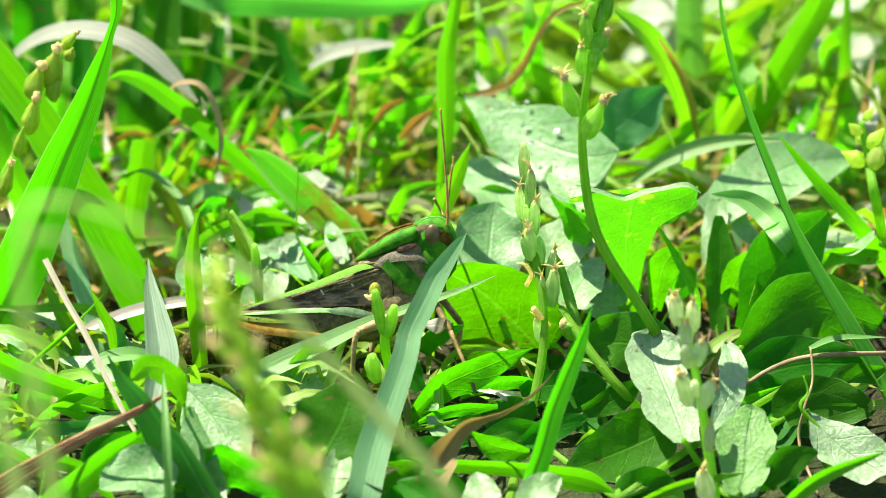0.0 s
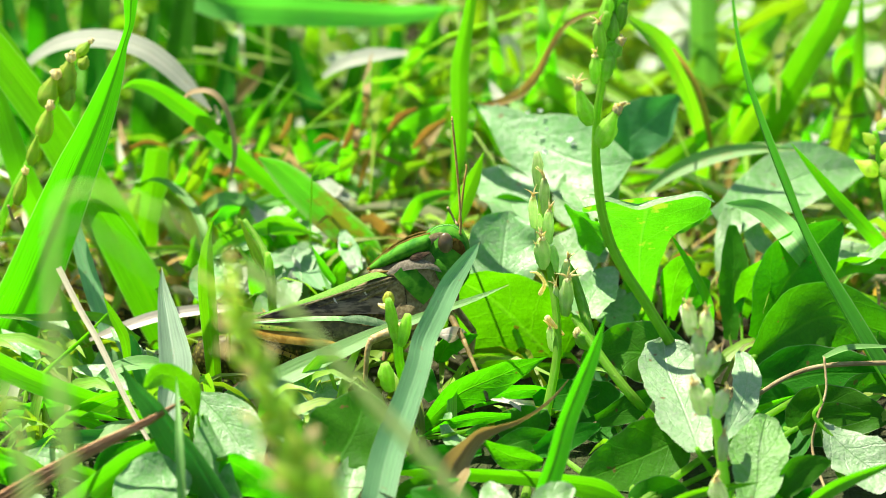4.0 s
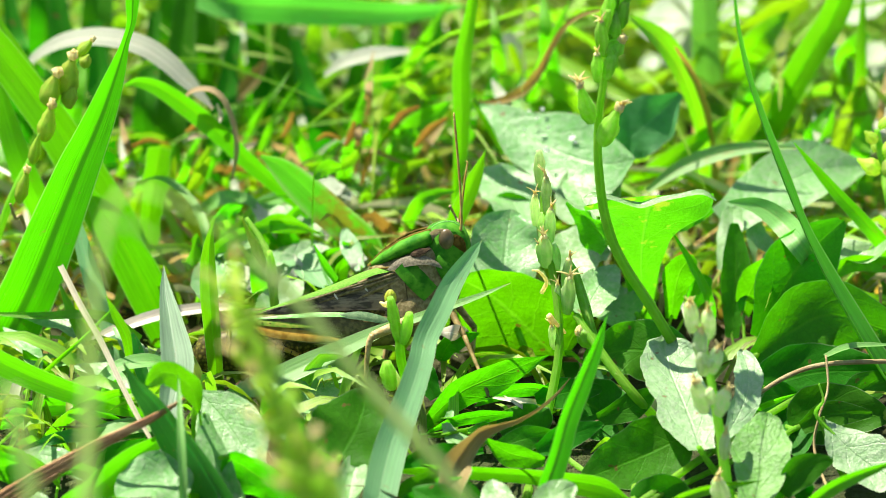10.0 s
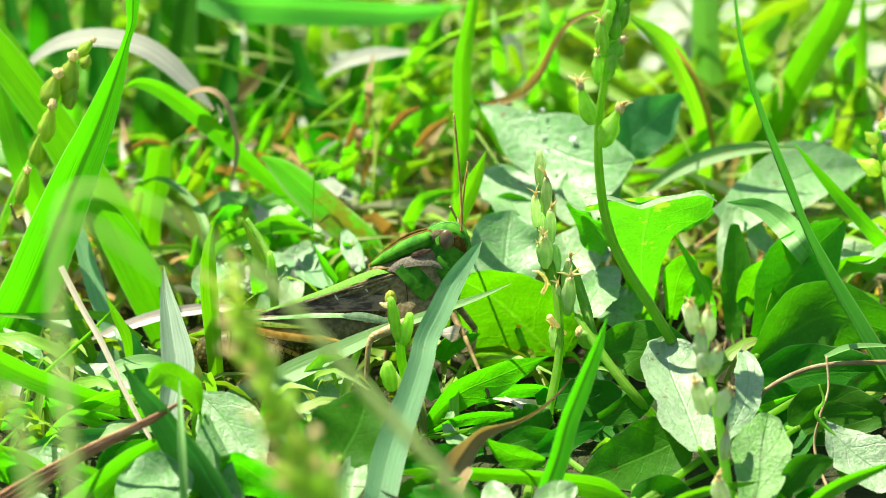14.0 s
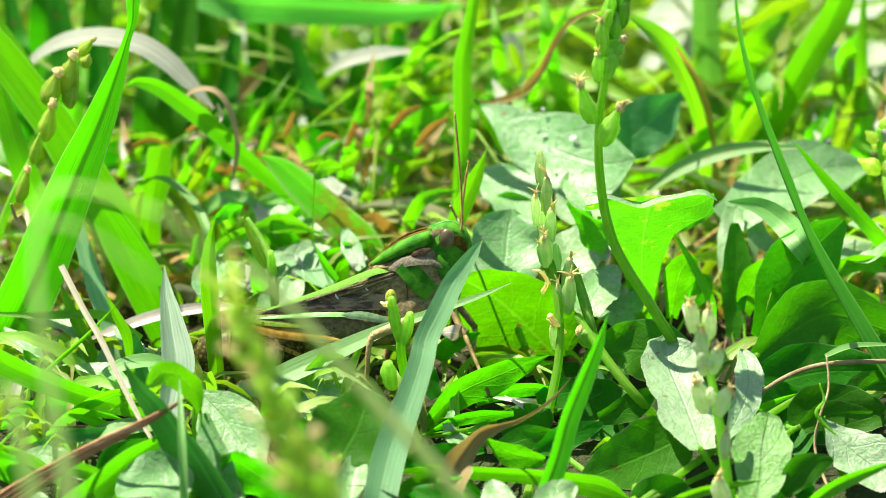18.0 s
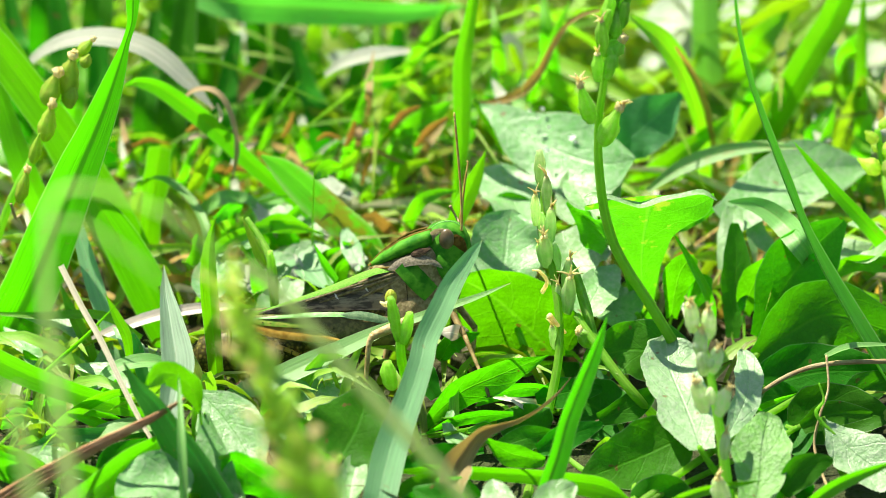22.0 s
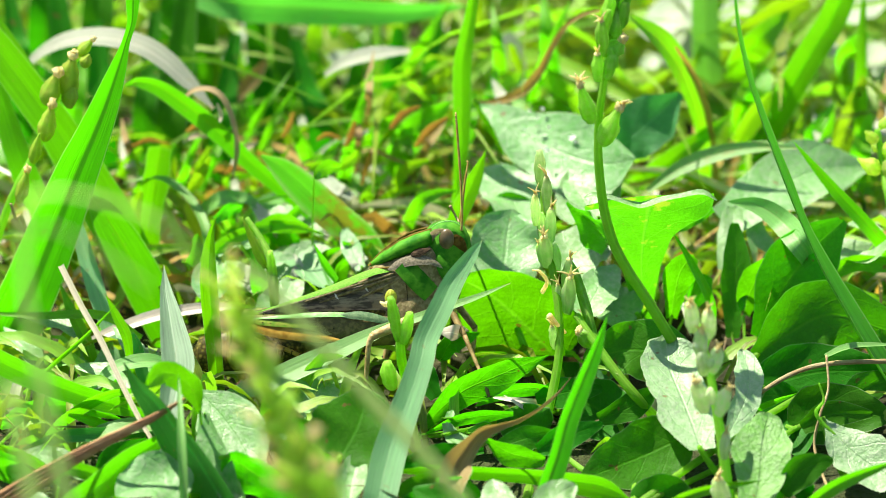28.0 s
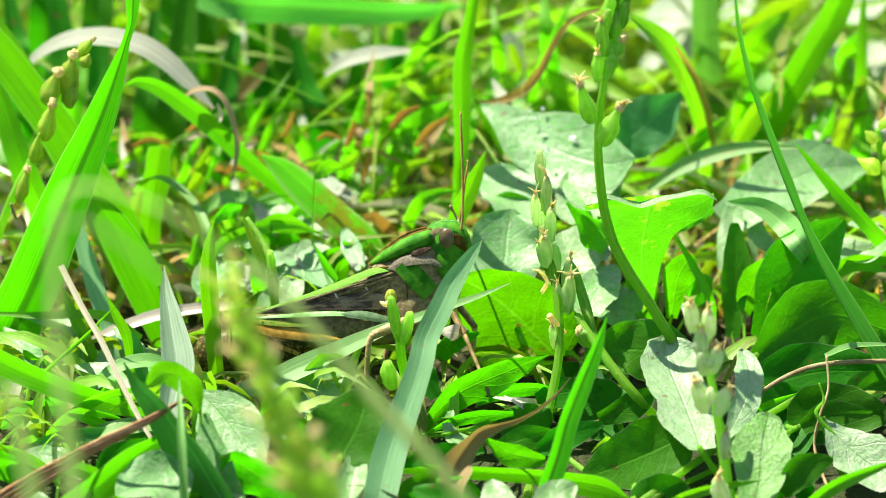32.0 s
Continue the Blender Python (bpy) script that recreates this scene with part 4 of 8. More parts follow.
grass_blade([(-24.1, 40.1, -0), (-28, 27.2, 12.3), (-29.6, 31.8, 13.8), (-26, 37.1, 15.4), (-20.7, 38, 14.8)], 3.63, GRASS_PALE, "bleached ribbed blade bent over", shape='lance', roll=-10.9)
grass_blade([(-15, 86.5, -0), (-18.1, 46.6, 21.5), (-21.4, 48.6, 23.2), (-24.6, 49.7, 24.2)], 3.04, GRASS_PALE, "bleached pinkish blade scrap", shape='lance', roll=21.2)
grass_blade([(-49.3, 51.3, -0), (-44.3, 30.2, 17.9), (-46.7, 37.4, 23.6), (-53.3, 43, 27), (-60.8, 43.2, 25.8)], 2.14, GRASS_BLUE, "thin pale grass blade bent in an arc", roll=34.3, n=24)
young_spike = seed_spike([(-31.2, 26.3, 0), (-30.9, 5.8, 17.7), (-31.4, 8.1, 23.5), (-33.4, 11.7, 27), (-36.1, 15, 29.9)], 0.92, "young closed seed spike, pale green with a tan tip", 0, 3.08, 0.82, stem_mat=POD_BUD, from_s=0.42)
grass_blade([(-32.8, 37.3, 0), (-33.8, 17.6, 15.1), (-35.3, 18.2, 22.8)], 3.59, GRASS, "short broad bright green grass blade", shape='lance', fold=0.3, roll=-6.0)
grass_blade([(-77.4, 2.4, -0), (-70.7, -14.2, 12.8), (-64.5, -14.6, 18.7), (-57.5, -15.2, 26.4)], 1.02, GRASS, "thin dark green grass blade", fold=0.5, roll=33.7)
stalk([(-83.5, -59.6, 2.7), (-75, -57.3, 8.4), (-62.2, -53.8, 14.4), (-50.5, -50.8, 19.1), (-44.9, -47.8, 21.2)], [0.45, 0.45, 0.41, 0.32, 0.14], STEM_RED, "ruddy dry stalk lying in a bundle", name='dry_stalk', group='ruddy stalks')
stalk([(-82.5, -59.7, 2.4), (-74.2, -57.4, 8), (-62.2, -54, 13.9), (-50.5, -50.9, 18.8), (-44.9, -47.8, 21.2)], [0.49, 0.49, 0.44, 0.34, 0.15], STEM_RED, "ruddy dry stalk lying in a bundle", name='dry_stalk', group='ruddy stalks')
stalk([(-81.5, -59.9, 2), (-73.4, -57.6, 7.5), (-62.2, -54.1, 13.5), (-50.5, -51, 18.6), (-44.9, -47.8, 21.1)], [0.45, 0.45, 0.41, 0.32, 0.14], STEM_RED, "ruddy dry stalk lying in a bundle", name='dry_stalk', group='ruddy stalks')
stalk([(-80.7, -60, 1.7), (-72.7, -57.8, 7.1), (-62.2, -54.3, 13.1), (-50.5, -51.1, 18.4), (-44.9, -47.8, 21.1)], [0.41, 0.41, 0.37, 0.29, 0.12], STEM_RED, "ruddy dry stalk lying in a bundle", name='dry_stalk', group='ruddy stalks')
stalk([(-79.9, -60.1, 1.4), (-72.1, -57.9, 6.7), (-62.2, -54.4, 12.7), (-50.5, -51.1, 18.2), (-44.9, -47.8, 21)], [0.31, 0.31, 0.28, 0.22, 0.09], STEM_RED, "ruddy dry stalk lying in a bundle", name='dry_stalk', group='ruddy stalks')
grass_blade([(-44.2, -68.3, -0), (-44.9, -61.8, 17.3), (-45.9, -49.4, 26.6)], 1.66, GRASS_BLUE, "narrow upright bluish grass blade", fold=0.5, roll=1.2)
grass_blade([(-55.1, -1, 12.7), (-62.3, 0.6, 16.5), (-73.8, 2.4, 15.7), (-85.2, 3.2, 16)], 1.86, GRASS, "pale green grass blade lying level", roll=14.3)
weed_a = thing("broadleaf_weed", mm((-42.5, -37.8, -0)), "low weed with pale sheeny leaves and one curled bright leaf", "plant", "broad-leaved weeds")
leaf(weed_a, [(-37.8, -52.4, 12.1), (-31.9, -52.5, 7.8), (-24.1, -52.1, 2.2)], 7.88, LEAF, "", shape='ovate', roll=32.0)
leaf(weed_a, [(-44.6, -55.9, 6.1), (-50.5, -53.9, 8.4), (-56.7, -58.1, 7.1)], 10.80, LEAF_SUN_SHEEN, "pale leaf, sun sheen in its colour", roll=40.0)
leaf(weed_a, [(-40.1, -44.1, 9.4), (-37.8, -52.5, 6.7), (-35.1, -60.9, 4.1)], 4.93, LEAF_SUN_SHEEN, "", roll=-14.0)
weed_b = thing("broadleaf_weed", mm((-19.5, -35.4, 0)), "low weed with rounded leaves in the shade of a blade", "plant", "broad-leaved weeds")
leaf(weed_b, [(-18.3, -44.4, 7.9), (-15.1, -39.5, 12.3), (-13.2, -34.3, 17.1)], 16.42, LEAF_SHADED, "", shape='ovate', roll=-4.6)
leaf(weed_b, [(-22.6, -29.8, 4.1), (-24.8, -18.7, 6.9), (-16.8, -7.1, 10.8)], 10.17, LEAF_SUN_SHEEN, "pale leaf", roll=-14.9)
leaf(weed_b, [(-16.6, -54.2, 3.1), (-16, -48.4, 5.9), (-14.1, -40.7, 9)], 5.54, LEAF_SUN_SHEEN, "upright pale leaf", shape='lance', fold=0.5, roll=-9.5)
leaf(weed_b, [(-22.5, -36.4, 0.5), (-23.9, -37.1, 7.4), (-26.3, -36.7, 12.6)], 9.00, LEAF, "", roll=-13.0)
leaf(weed_b, [(-29.2, -9.3, 5.1), (-32.4, -5.4, 5.6), (-37.5, -6.6, 5)], 7.20, LEAF_SUN_SHEEN, "", roll=39.7)
bud_stem = thing("bud_cluster", mm((-5.1, -2.8, 0)), "bud cluster with plump pale green capsules", "plant", "seed spikes")
part("stem", pipe([mm((-5.1, -2.8, 0)), mm((-7.3, -20.7, 16.1)), mm((-7.7, -22.3, 22.8))], [1.0 * MM, 0.9 * MM, 0.8 * MM], 10, 8), STEM, bud_stem)
pod(bud_stem, mm((-7.9, -22.8, 21.5)), (-0.16, -0.1, 1), 8.83 * MM, 1.15 * MM, POD_BUD, tip=False, blunt=True)
cap = part("bud_cap", ball(mm((-9.3, -20.9, 28.9)), (1.1 * MM, 1.1 * MM, 1.6 * MM), 10, 8), BUD_CAP, bud_stem, "yellowish swollen cap")
part("dry_flake", pipe([mm((-9.7, -22.3, 28.3)), mm((-10.4, -23.2, 28.6)), mm((-11.2, -23, 29))], [0.7 * MM, 0.5 * MM, 0.15 * MM], 5, 5), HUSK, cap, "withered flower flake")
pod(bud_stem, mm((-7, -24, 21.3)), (0.2, -0.1, 1), 6.4 * MM, 1.12 * MM, POD_BUD, tip=False, blunt=True)
pod(bud_stem, mm((-9.1, -24.3, 12.7)), (-0.15, -0.1, 1), 5.6 * MM, 1.5 * MM, POD_BUD, tip=False, blunt=True)
grass_blade([(-15.3, 29, -0), (-18.4, 14.9, 12.2), (-21.4, 17.3, 16.9), (-24.1, 21.6, 22.5)], 0.95, GRASS_BLUE, "thin short pale grass blade", fold=0.5, roll=12.6)
weed_c = thing("broadleaf_weed", mm((20.8, -5.4, 0)), "broad-leaved weed with large bright leaves beside the insect", "plant", "broad-leaved weeds")
leaf(weed_c, [(21, 8.5, 4.1), (15.2, 8.1, 10.6), (8.9, 7, 17.2), (2.9, 5.6, 21.7)], 21.31, LEAF, "large bright green leaf, lit through, with branching veins", shape='ovate', wave=0.05, n=22, m=12, roll=-24.5)
leaf(weed_c, [(22.7, 10.4, -3.5), (18.5, 13.7, -1.5), (12.2, 17.1, -0.7)], 13.67, LEAF_SHADED, "", roll=10.7)
grass_blade([(-2.5, -15.6, -0), (0.6, -10.6, 3.4), (4.7, -10.4, 11.1)], 2.66, GRASS, "bright green grass blade, lit through by the sun", roll=48.1)
grass_blade([(-8.2, -61.4, -0), (-4.8, -54, 3.1), (-2.4, -54.7, 6.6)], 5.89, LEAF_SHADED, "short green leaf blade", shape='ovate')
slim_spike = seed_spike([(12.8, -63.7, -0), (16, -28.2, -2.4), (18.2, -21.4, 3.7), (20.8, -14.1, 13.8), (20.9, -10.1, 21), (19.8, -5.2, 27.8), (18.5, -1.6, 34.1), (18, 2.4, 41.3), (17.7, 3.9, 45.1)], 0.92, "slender seed spike with green capsules and brown tips", 0, 4.72, 1.13, from_s=0.4)
bud_stalk = stalk([(31.7, -2.8, 0), (27.4, -9.8, 16.4), (25.8, -7.7, 21.6), (24.1, -5.6, 26.9), (23.1, -4.5, 29.5)], [0.51, 0.82, 1.03, 0.82, 0.21], POD, "green bud stalk with a folded tip", name='bud_stalk')
tall_spike = seed_spike([(41.2, -16, 18.5), (37.1, -15.1, 25.3), (33.2, -14.3, 31.3), (30.4, -13.6, 36.7), (28.7, -12.9, 42.9), (27.8, -12, 50.2), (27.6, -11.4, 55.3), (27.8, -10.9, 60.5), (28.5, -10.3, 65.6), (29.4, -9.4, 72.8), (30.6, -8.6, 79.9), (31.1, -8, 85)], 0.98, "tall seed spike with plump green capsules above", 0, 5.54, 1.39, from_s=0.77, seed=5, spread=0.2, base_tips=False)
grass_blade([(-9.3, 68.7, -0), (-5.2, 38.3, 22.7), (-1.5, 36.8, 26.1), (3, 36.8, 26.9)], 2.79, GRASS, "bright green grass blade, lit through by the sun", roll=12.6)
weed_d = thing("broadleaf_weed", mm((24.1, 80.5, 0)), "broad-leaved weed with pale sheeny leaves beside the seed spikes", "plant", "broad-leaved weeds")
leaf(weed_d, [(25, 32, 21.7), (28.4, 41.7, 25.9), (33, 53.9, 31.6)], 11.75, LEAF_SUN_SHEEN, "", roll=-16.0)
leaf(weed_d, [(15.5, 33.9, 21), (12.4, 42.4, 24.5), (7.1, 48.6, 26.7)], 11.75, LEAF_SUN_SHEEN, "", roll=25.0)
leaf(weed_d, [(21, 16.1, 19.1), (25.8, 21.5, 21.4), (30.8, 29.3, 22.9)], 11.56, LEAF_SUN_SHEEN, "", roll=-29.9)
leaf(weed_d, [(25.5, 3.5, 15.3), (28.7, 10.9, 17.8), (32, 17.9, 19.5)], 8.33, LEAF_SUN_SHEEN, "", roll=-22.2)
weed_e = thing("broadleaf_weed", mm((39.6, 15.5, 0)), "broad-leaved weed with a wavy-edged bright leaf", "plant", "broad-leaved weeds")
leaf(weed_e, [(44.7, -8.8, 11.6), (34.4, -8.4, 13.6), (25.2, -10.3, 12.2)], 11.27, LEAF_HALF_SHADED, "", roll=12.0)
leaf(weed_e, [(36.1, 11.8, 11.8), (32, 14.1, 13.1), (27.9, 18.9, 15.7)], 10.47, LEAF_SUN_SHEEN, "", roll=32.0)
weed_f = thing("broadleaf_weed", mm((56.8, 2.4, -0)), "broad-leaved weed with leaves coloured deep green for shade", "plant", "broad-leaved weeds")
leaf(weed_f, [(57, -9.9, 6.5), (68.4, -8.2, 9.1), (81.7, -8.2, 9.1)], 11.29, LEAF_SHADED, "deep green leaf, coloured as in shade", roll=-11.9)
leaf(weed_f, [(62.6, -20.7, 3.4), (70.9, -18.2, 5.6), (81.1, -18, 4.4)], 11.20, LEAF_SHADED, "", roll=-11.9)
leaf(weed_f, [(69.5, 31.9, 21.8), (73.5, 27, 19.2), (84, 25.9, 18.5)], 6.34, LEAF_SUN_SHEEN, "pale leaf with curled edge", roll=-37.7)
grass_blade([(74.5, 51.3, -0), (67, 9.7, 25.1), (62.5, 14.6, 29.3), (57.9, 17.3, 31.5), (52.3, 18.6, 31.8)], 5.04, GRASS_BLUE, "pale ribbed grass blade bending over", roll=-3.9, n=22)
grass_blade([(92.1, 40.1, -0), (82.2, 19.9, 22.1), (72.7, 20.6, 33), (64.4, 21.5, 42.8)], 3.58, GRASS, "bright green grass blade, lit through by the sun", roll=-35.8)
grass_blade([(48.1, 18.2, -0), (49, -1.1, 18.4), (45.3, -1, 27.2), (41.6, -0.7, 33.5)], 1.86, GRASS, "bright green grass blade, lit through by the sun", fold=0.5, roll=-5.6)
weed_g = thing("broadleaf_weed", mm((50.7, -37.8, -0)), "low weed with pale sheeny leaves, gnawed at the edges", "plant", "broad-leaved weeds")
leaf(weed_g, [(43.5, -31.3, 6.8), (34.2, -35.1, 4), (24.2, -40.3, 2)], 12.03, LEAF_HALF_SHADED, "deep green leaf, coloured as in shade", shape='ovate', wave=0.06, n=24, roll=11.1)
leaf(weed_g, [(60.4, -43.2, 0.3), (61.2, -44.3, 4), (65.3, -43.5, 1.5)], 6.97, LEAF, "", roll=37.3)
pale_spike = seed_spike([(50.4, -53.4, 0), (49.7, -50.8, 5.9), (48.0, -46.4, 16.9), (46.4, -42.3, 24.8), (44.7, -38.6, 31.3)], 1.03, "seed spike with whitish capsules and orange tips", 0, 4.72, 1.33, material=POD_PALE, from_s=0.5)
stalk([(41.5, -15.6, -0), (36.1, -21.7, 8.3), (31, -19.4, 13.9), (26.1, -13.1, 18.9), (24.1, -10.1, 21)], [0.92, 0.92, 0.82, 0.72], STEM, "thick pale green leaf stalk")
leaf(weed_e, [(26.8, -6.0, 8.7), (33.0, -6.0, 12.9), (40.5, -4.0, 15.1)], 8.42, LEAF_TEAL, "deep green leaf, coloured as in shade", shape='ovate', roll=-14)
leaf(weed_c, [(20.5, -14.6, 7.4), (15.9, -15, 8.7), (9.8, -15.4, 7.7), (5.7, -15.4, 5.3)], 3.47, LEAF, "narrow bright green leaf", shape='lance', roll=-37.6)
leaf(weed_c, [(-0.4, -5, 9.9), (1.6, -6, 13.7), (6.8, -5.3, 15.6)], 4.52, LEAF, "bright green leaf", shape='lance', roll=30.9)
weed_h = thing("broadleaf_weed", mm((71.7, -37.8, -0)), "low weed with a gnawed pale leaf on the soil", "plant", "broad-leaved weeds")
stalk([(68.7, -45, 0), (66.2, -32.1, 4), (67, -29.8, 9.6), (68.7, -26.1, 13.5), (68.5, -22, 18.3)], [0.26, 0.26, 0.23, 0.21], TWIG, "thin dry twining stem", name='twining_weed')
stalk([(69.8, -33, 7.2), (66.3, -31.5, 10.9), (67.6, -30.5, 13.2), (66.8, -29.4, 16)], [0.41, 0.36, 0.26, 0.15], STEM, "thin curled green tendril of a weed", name='tendril')
stalk([(53.2, -8, -0), (56.4, -21, 10), (62.5, -19.6, 13.5), (69.6, -18.9, 15.3), (83.2, -13.2, 13.4)], [0.31, 0.41, 0.46, 0.46], TWIG, "dry twig lying among leaves", name='dry_twig')
grass_blade([(53.1, -9.2, 0), (57.3, -23.8, 9.2), (63.4, -24.8, 12.1)], 1.83, GRASS, "bright green grass blade, lit through by the sun", fold=0.4, roll=38.9)
grass_blade([(36.2, -49.7, -0), (44.9, -53.4, 5.8), (55.5, -52.9, 7.7)], 2.17, GRASS, "bright green grass blade, lit through by the sun", fold=0.4, roll=20.0)
grass_blade([(60.8, -53.3, 0), (68.4, -54.3, 7.3), (80, -55.5, 13.2)], 2.95, GRASS, "bright green grass blade, lit through by the sun", fold=0.4, roll=17.6)
grass_blade([(68.6, -19.8, 17.1), (73.7, -16.7, 17.7), (83.1, -13.6, 16.7)], 2.03, GRASS_BLUE, "pale folded grass blade", fold=0.5, roll=-57.7)
seed_spike([(89.6, 62.8, 0), (83.3, 20.9, 28.4), (81.7, 24.1, 36.2), (80.4, 26.8, 43)], 1.13, "yellowish seed spike with swollen capsules", 6, 5.54, 1.74, material=POD_YELLOW, from_s=0.6, seed=4, base_tips=False)
left_spike = seed_spike([(-89.9, 29, -0), (-81, 20.9, 28.4), (-75.6, 23.2, 39.3), (-72, 26.3, 47.1), (-68.5, 29.3, 54.3), (-66, 30.8, 58.2)], 0.82, "yellowish green seed spike with brown tips", 0, 6.36, 2.05, from_s=0.38)
grass_blade([(-64.3, 163.5, 27.8), (-44.8, 92.8, 45), (-29.3, 92.2, 43.6), (-9.3, 91.9, 42.7), (5.1, 99.2, 41.6)], 6.97, GRASS_BROAD, "broad grass blade stretched level over others", shape='lance', roll=30, n=20)
grass_blade([(85.1, 108, -0), (81.1, 76.1, 30.2), (81.1, 74.8, 56.2)], 3.33, GRASS, "grass blade, softly lit", roll=10.0)
grass_blade([(-10.7, 111.2, 0), (-7, 71.1, 23.9), (-2.6, 70.8, 28.6), (1.8, 72, 31.7)], 6.64, GRASS, "short broad grass blade", roll=21.1)
grass_blade([(-11.2, 157, 0), (-4.9, 93.4, 34.4), (1.8, 94.2, 44.7)], 2.96, GRASS, "grass blade, softly lit", roll=38.6)
grass_blade([(39.6, 111.2, 0), (49.3, 56.7, 24.7), (59.2, 59.2, 27), (68.9, 59.5, 27.3)], 3.73, GRASS_STAINED, "half bleached grass blade bending low, brown-stained", shape='lance', roll=-57.4)
grass_blade([(34.6, 98.7, 0), (42.1, 65, 20.3), (56.2, 67.1, 31.2)], 5.52, GRASS, "green grass blade leaning", roll=15.7)
grass_blade([(-41.8, 117.5, 0), (-36.2, 70.7, 28.3), (-28.8, 71.4, 38.9)], 1.78, GRASS, "soft green grass blade, softly lit", roll=-2.4)
grass_blade([(-20.8, 95.6, 0), (-17.9, 65.3, 24.9), (-13.4, 65.8, 41)], 3.30, GRASS, "soft green grass blade, softly lit", roll=26.1)
grass_blade([(-25.5, 104.9, -0), (-26.6, 66.1, 23.8), (-30.9, 67, 31.2)], 4.42, GRASS, "soft green grass blade, softly lit", roll=-40.2)
grass_blade([(-59.5, 80.5, 0), (-57, 59, 18), (-54.6, 59.8, 27)], 6.57, GRASS, "soft green grass blade, softly lit", roll=24.8)
grass_blade([(-16.6, 120.7, 0), (-12.8, 69.9, 26.3), (-7, 71.1, 29.7)], 3.34, GRASS, "soft green grass blade, softly lit", roll=32.3)
grass_blade([(17.1, 143.5, 0), (19, 79.2, 36), (24.7, 79.8, 49.8)], 4.49, GRASS, "soft green grass blade, softly lit", roll=53.9)
grass_blade([(12.6, 157, 0), (10.9, 82.5, 38), (9.4, 83.2, 48.6)], 2.94, GRASS, "soft green grass blade, softly lit", roll=-22.9)
grass_blade([(-37.7, 95.6, 0), (-36.8, 63.1, 21.1), (-37.4, 64.1, 27.7)], 2.20, YELLOW, "soft green grass blade, softly lit", roll=-12.0)
grass_blade([(23.2, 153.6, -0), (20.8, 82, 38.1), (19.3, 82.7, 51.1)], 4.51, GRASS, "soft green grass blade, softly lit", roll=-32.5)
grass_blade([(63.3, 127.1, 0), (60.9, 73, 29.8), (63, 73.9, 38)], 6.70, GRASS, "soft green grass blade, softly lit", roll=-24.9)
grass_blade([(70.1, 104.9, -0), (70.1, 66.5, 24.5), (75.8, 67.3, 33.5)], 3.98, GRASS, "soft green grass blade, softly lit", roll=-3.4)
grass_blade([(76.8, 120.7, 0), (74.3, 67.3, 21.8), (77.5, 69, 14.1)], 2.23, GRASS, "soft green grass blade, softly lit", roll=11.2)
grass_blade([(-76.5, 120.7, 0), (-71.6, 71.8, 29.4), (-69.2, 72.5, 40.8)], 5.56, GRASS, "soft green grass blade, softly lit", roll=-15.9)
grass_blade([(83.1, 163.8, 0), (78.9, 83, 37), (83.3, 84.1, 41.3)], 6.80, GRASS, "soft green grass blade, softly lit", roll=28.4)
grass_blade([(60.2, 160.4, -0), (59.8, 82.9, 37.8), (67.7, 83.8, 46.1)], 7.91, GRASS, "soft green grass blade, softly lit", roll=20.4)
grass_blade([(-85.6, -61.4, -0), (-79.1, -54.8, 4.5), (-71.1, -55.8, 8.2), (-64.1, -56, 11)], 3.34, GRASS, "low grass blade, bright green", roll=57.6)
grass_blade([(-85.9, -20.6, 0), (-76, -41.4, 8.2), (-70, -43.3, 5.8), (-67, -44.4, 1.9)], 4.40, GRASS, "low curled grass blade, bright green", shape='lance', roll=58.5)
grass_blade([(-73.5, -23.1, -0), (-67, -27.3, 8.5), (-59.8, -26.9, 12.7), (-52.8, -26.3, 13.6)], 3.43, GRASS, "low grass blade, bright green", shape='lance', roll=52.8)
grass_blade([(-80.4, -13.1, 0), (-74.6, -19.7, 6.3), (-67.5, -19.8, 7.4), (-57.3, -20.3, 4.9)], 4.07, GRASS, "low grass blade in half shade", shape='lance', roll=25.9)
grass_blade([(-68.5, -23.1, -0), (-60.7, -30.9, 6.8), (-52.7, -29.6, 7.9), (-45.7, -30.9, 6.8)], 4.44, GRASS_BLUE, "low greyish grass blade", shape='lance', roll=-47.7)
grass_blade([(-61.5, 15.5, 0), (-65.7, 1.7, 8.2), (-71.9, 0.8, 7.4), (-79.4, 4.5, 8.7)], 4.16, GRASS_BLUE, "low greyish grass blade", shape='lance', roll=47.5)
grass_blade([(-46.7, 40.1, -0), (-43.4, 24, 17), (-40.2, 24.1, 21.5), (-33.9, 24.3, 24.2), (-27.8, 25, 24.6), (-21.7, 25.9, 21.9)], 2.96, GRASS, "bright green grass blade bending over", roll=17.2)
grass_blade([(-26.3, 40.1, -0), (-27.8, 20.8, 14.9), (-26.8, 24.2, 16.9), (-27.9, 26.7, 18.2)], 1.91, GRASS_PALE, "short bleached blade, upright", roll=5.0)
weed_i = thing("broadleaf_weed", mm((-24.1, 40.1, -0)), "low weed with pale leaves beside the insect", "plant", "broad-leaved weeds")
leaf(weed_i, [(-25.7, 21.8, 9.9), (-30.1, 28.8, 12.7), (-26, 36.4, 15.4)], 9.54, LEAF_SUN_SHEEN, "pale leaf", roll=0.0)
leaf(weed_i, [(-23.8, 30, 8.8), (-21.6, 29.9, 14.6), (-18.4, 29.9, 18)], 6.37, LEAF, "", roll=20.1)
leaf(weed_i, [(-37.4, 24.7, 11), (-40.7, 29.4, 12.5), (-45.1, 32.1, 12.6)], 7.42, LEAF_SUN_SHEEN, "pale leaf", roll=34.7)
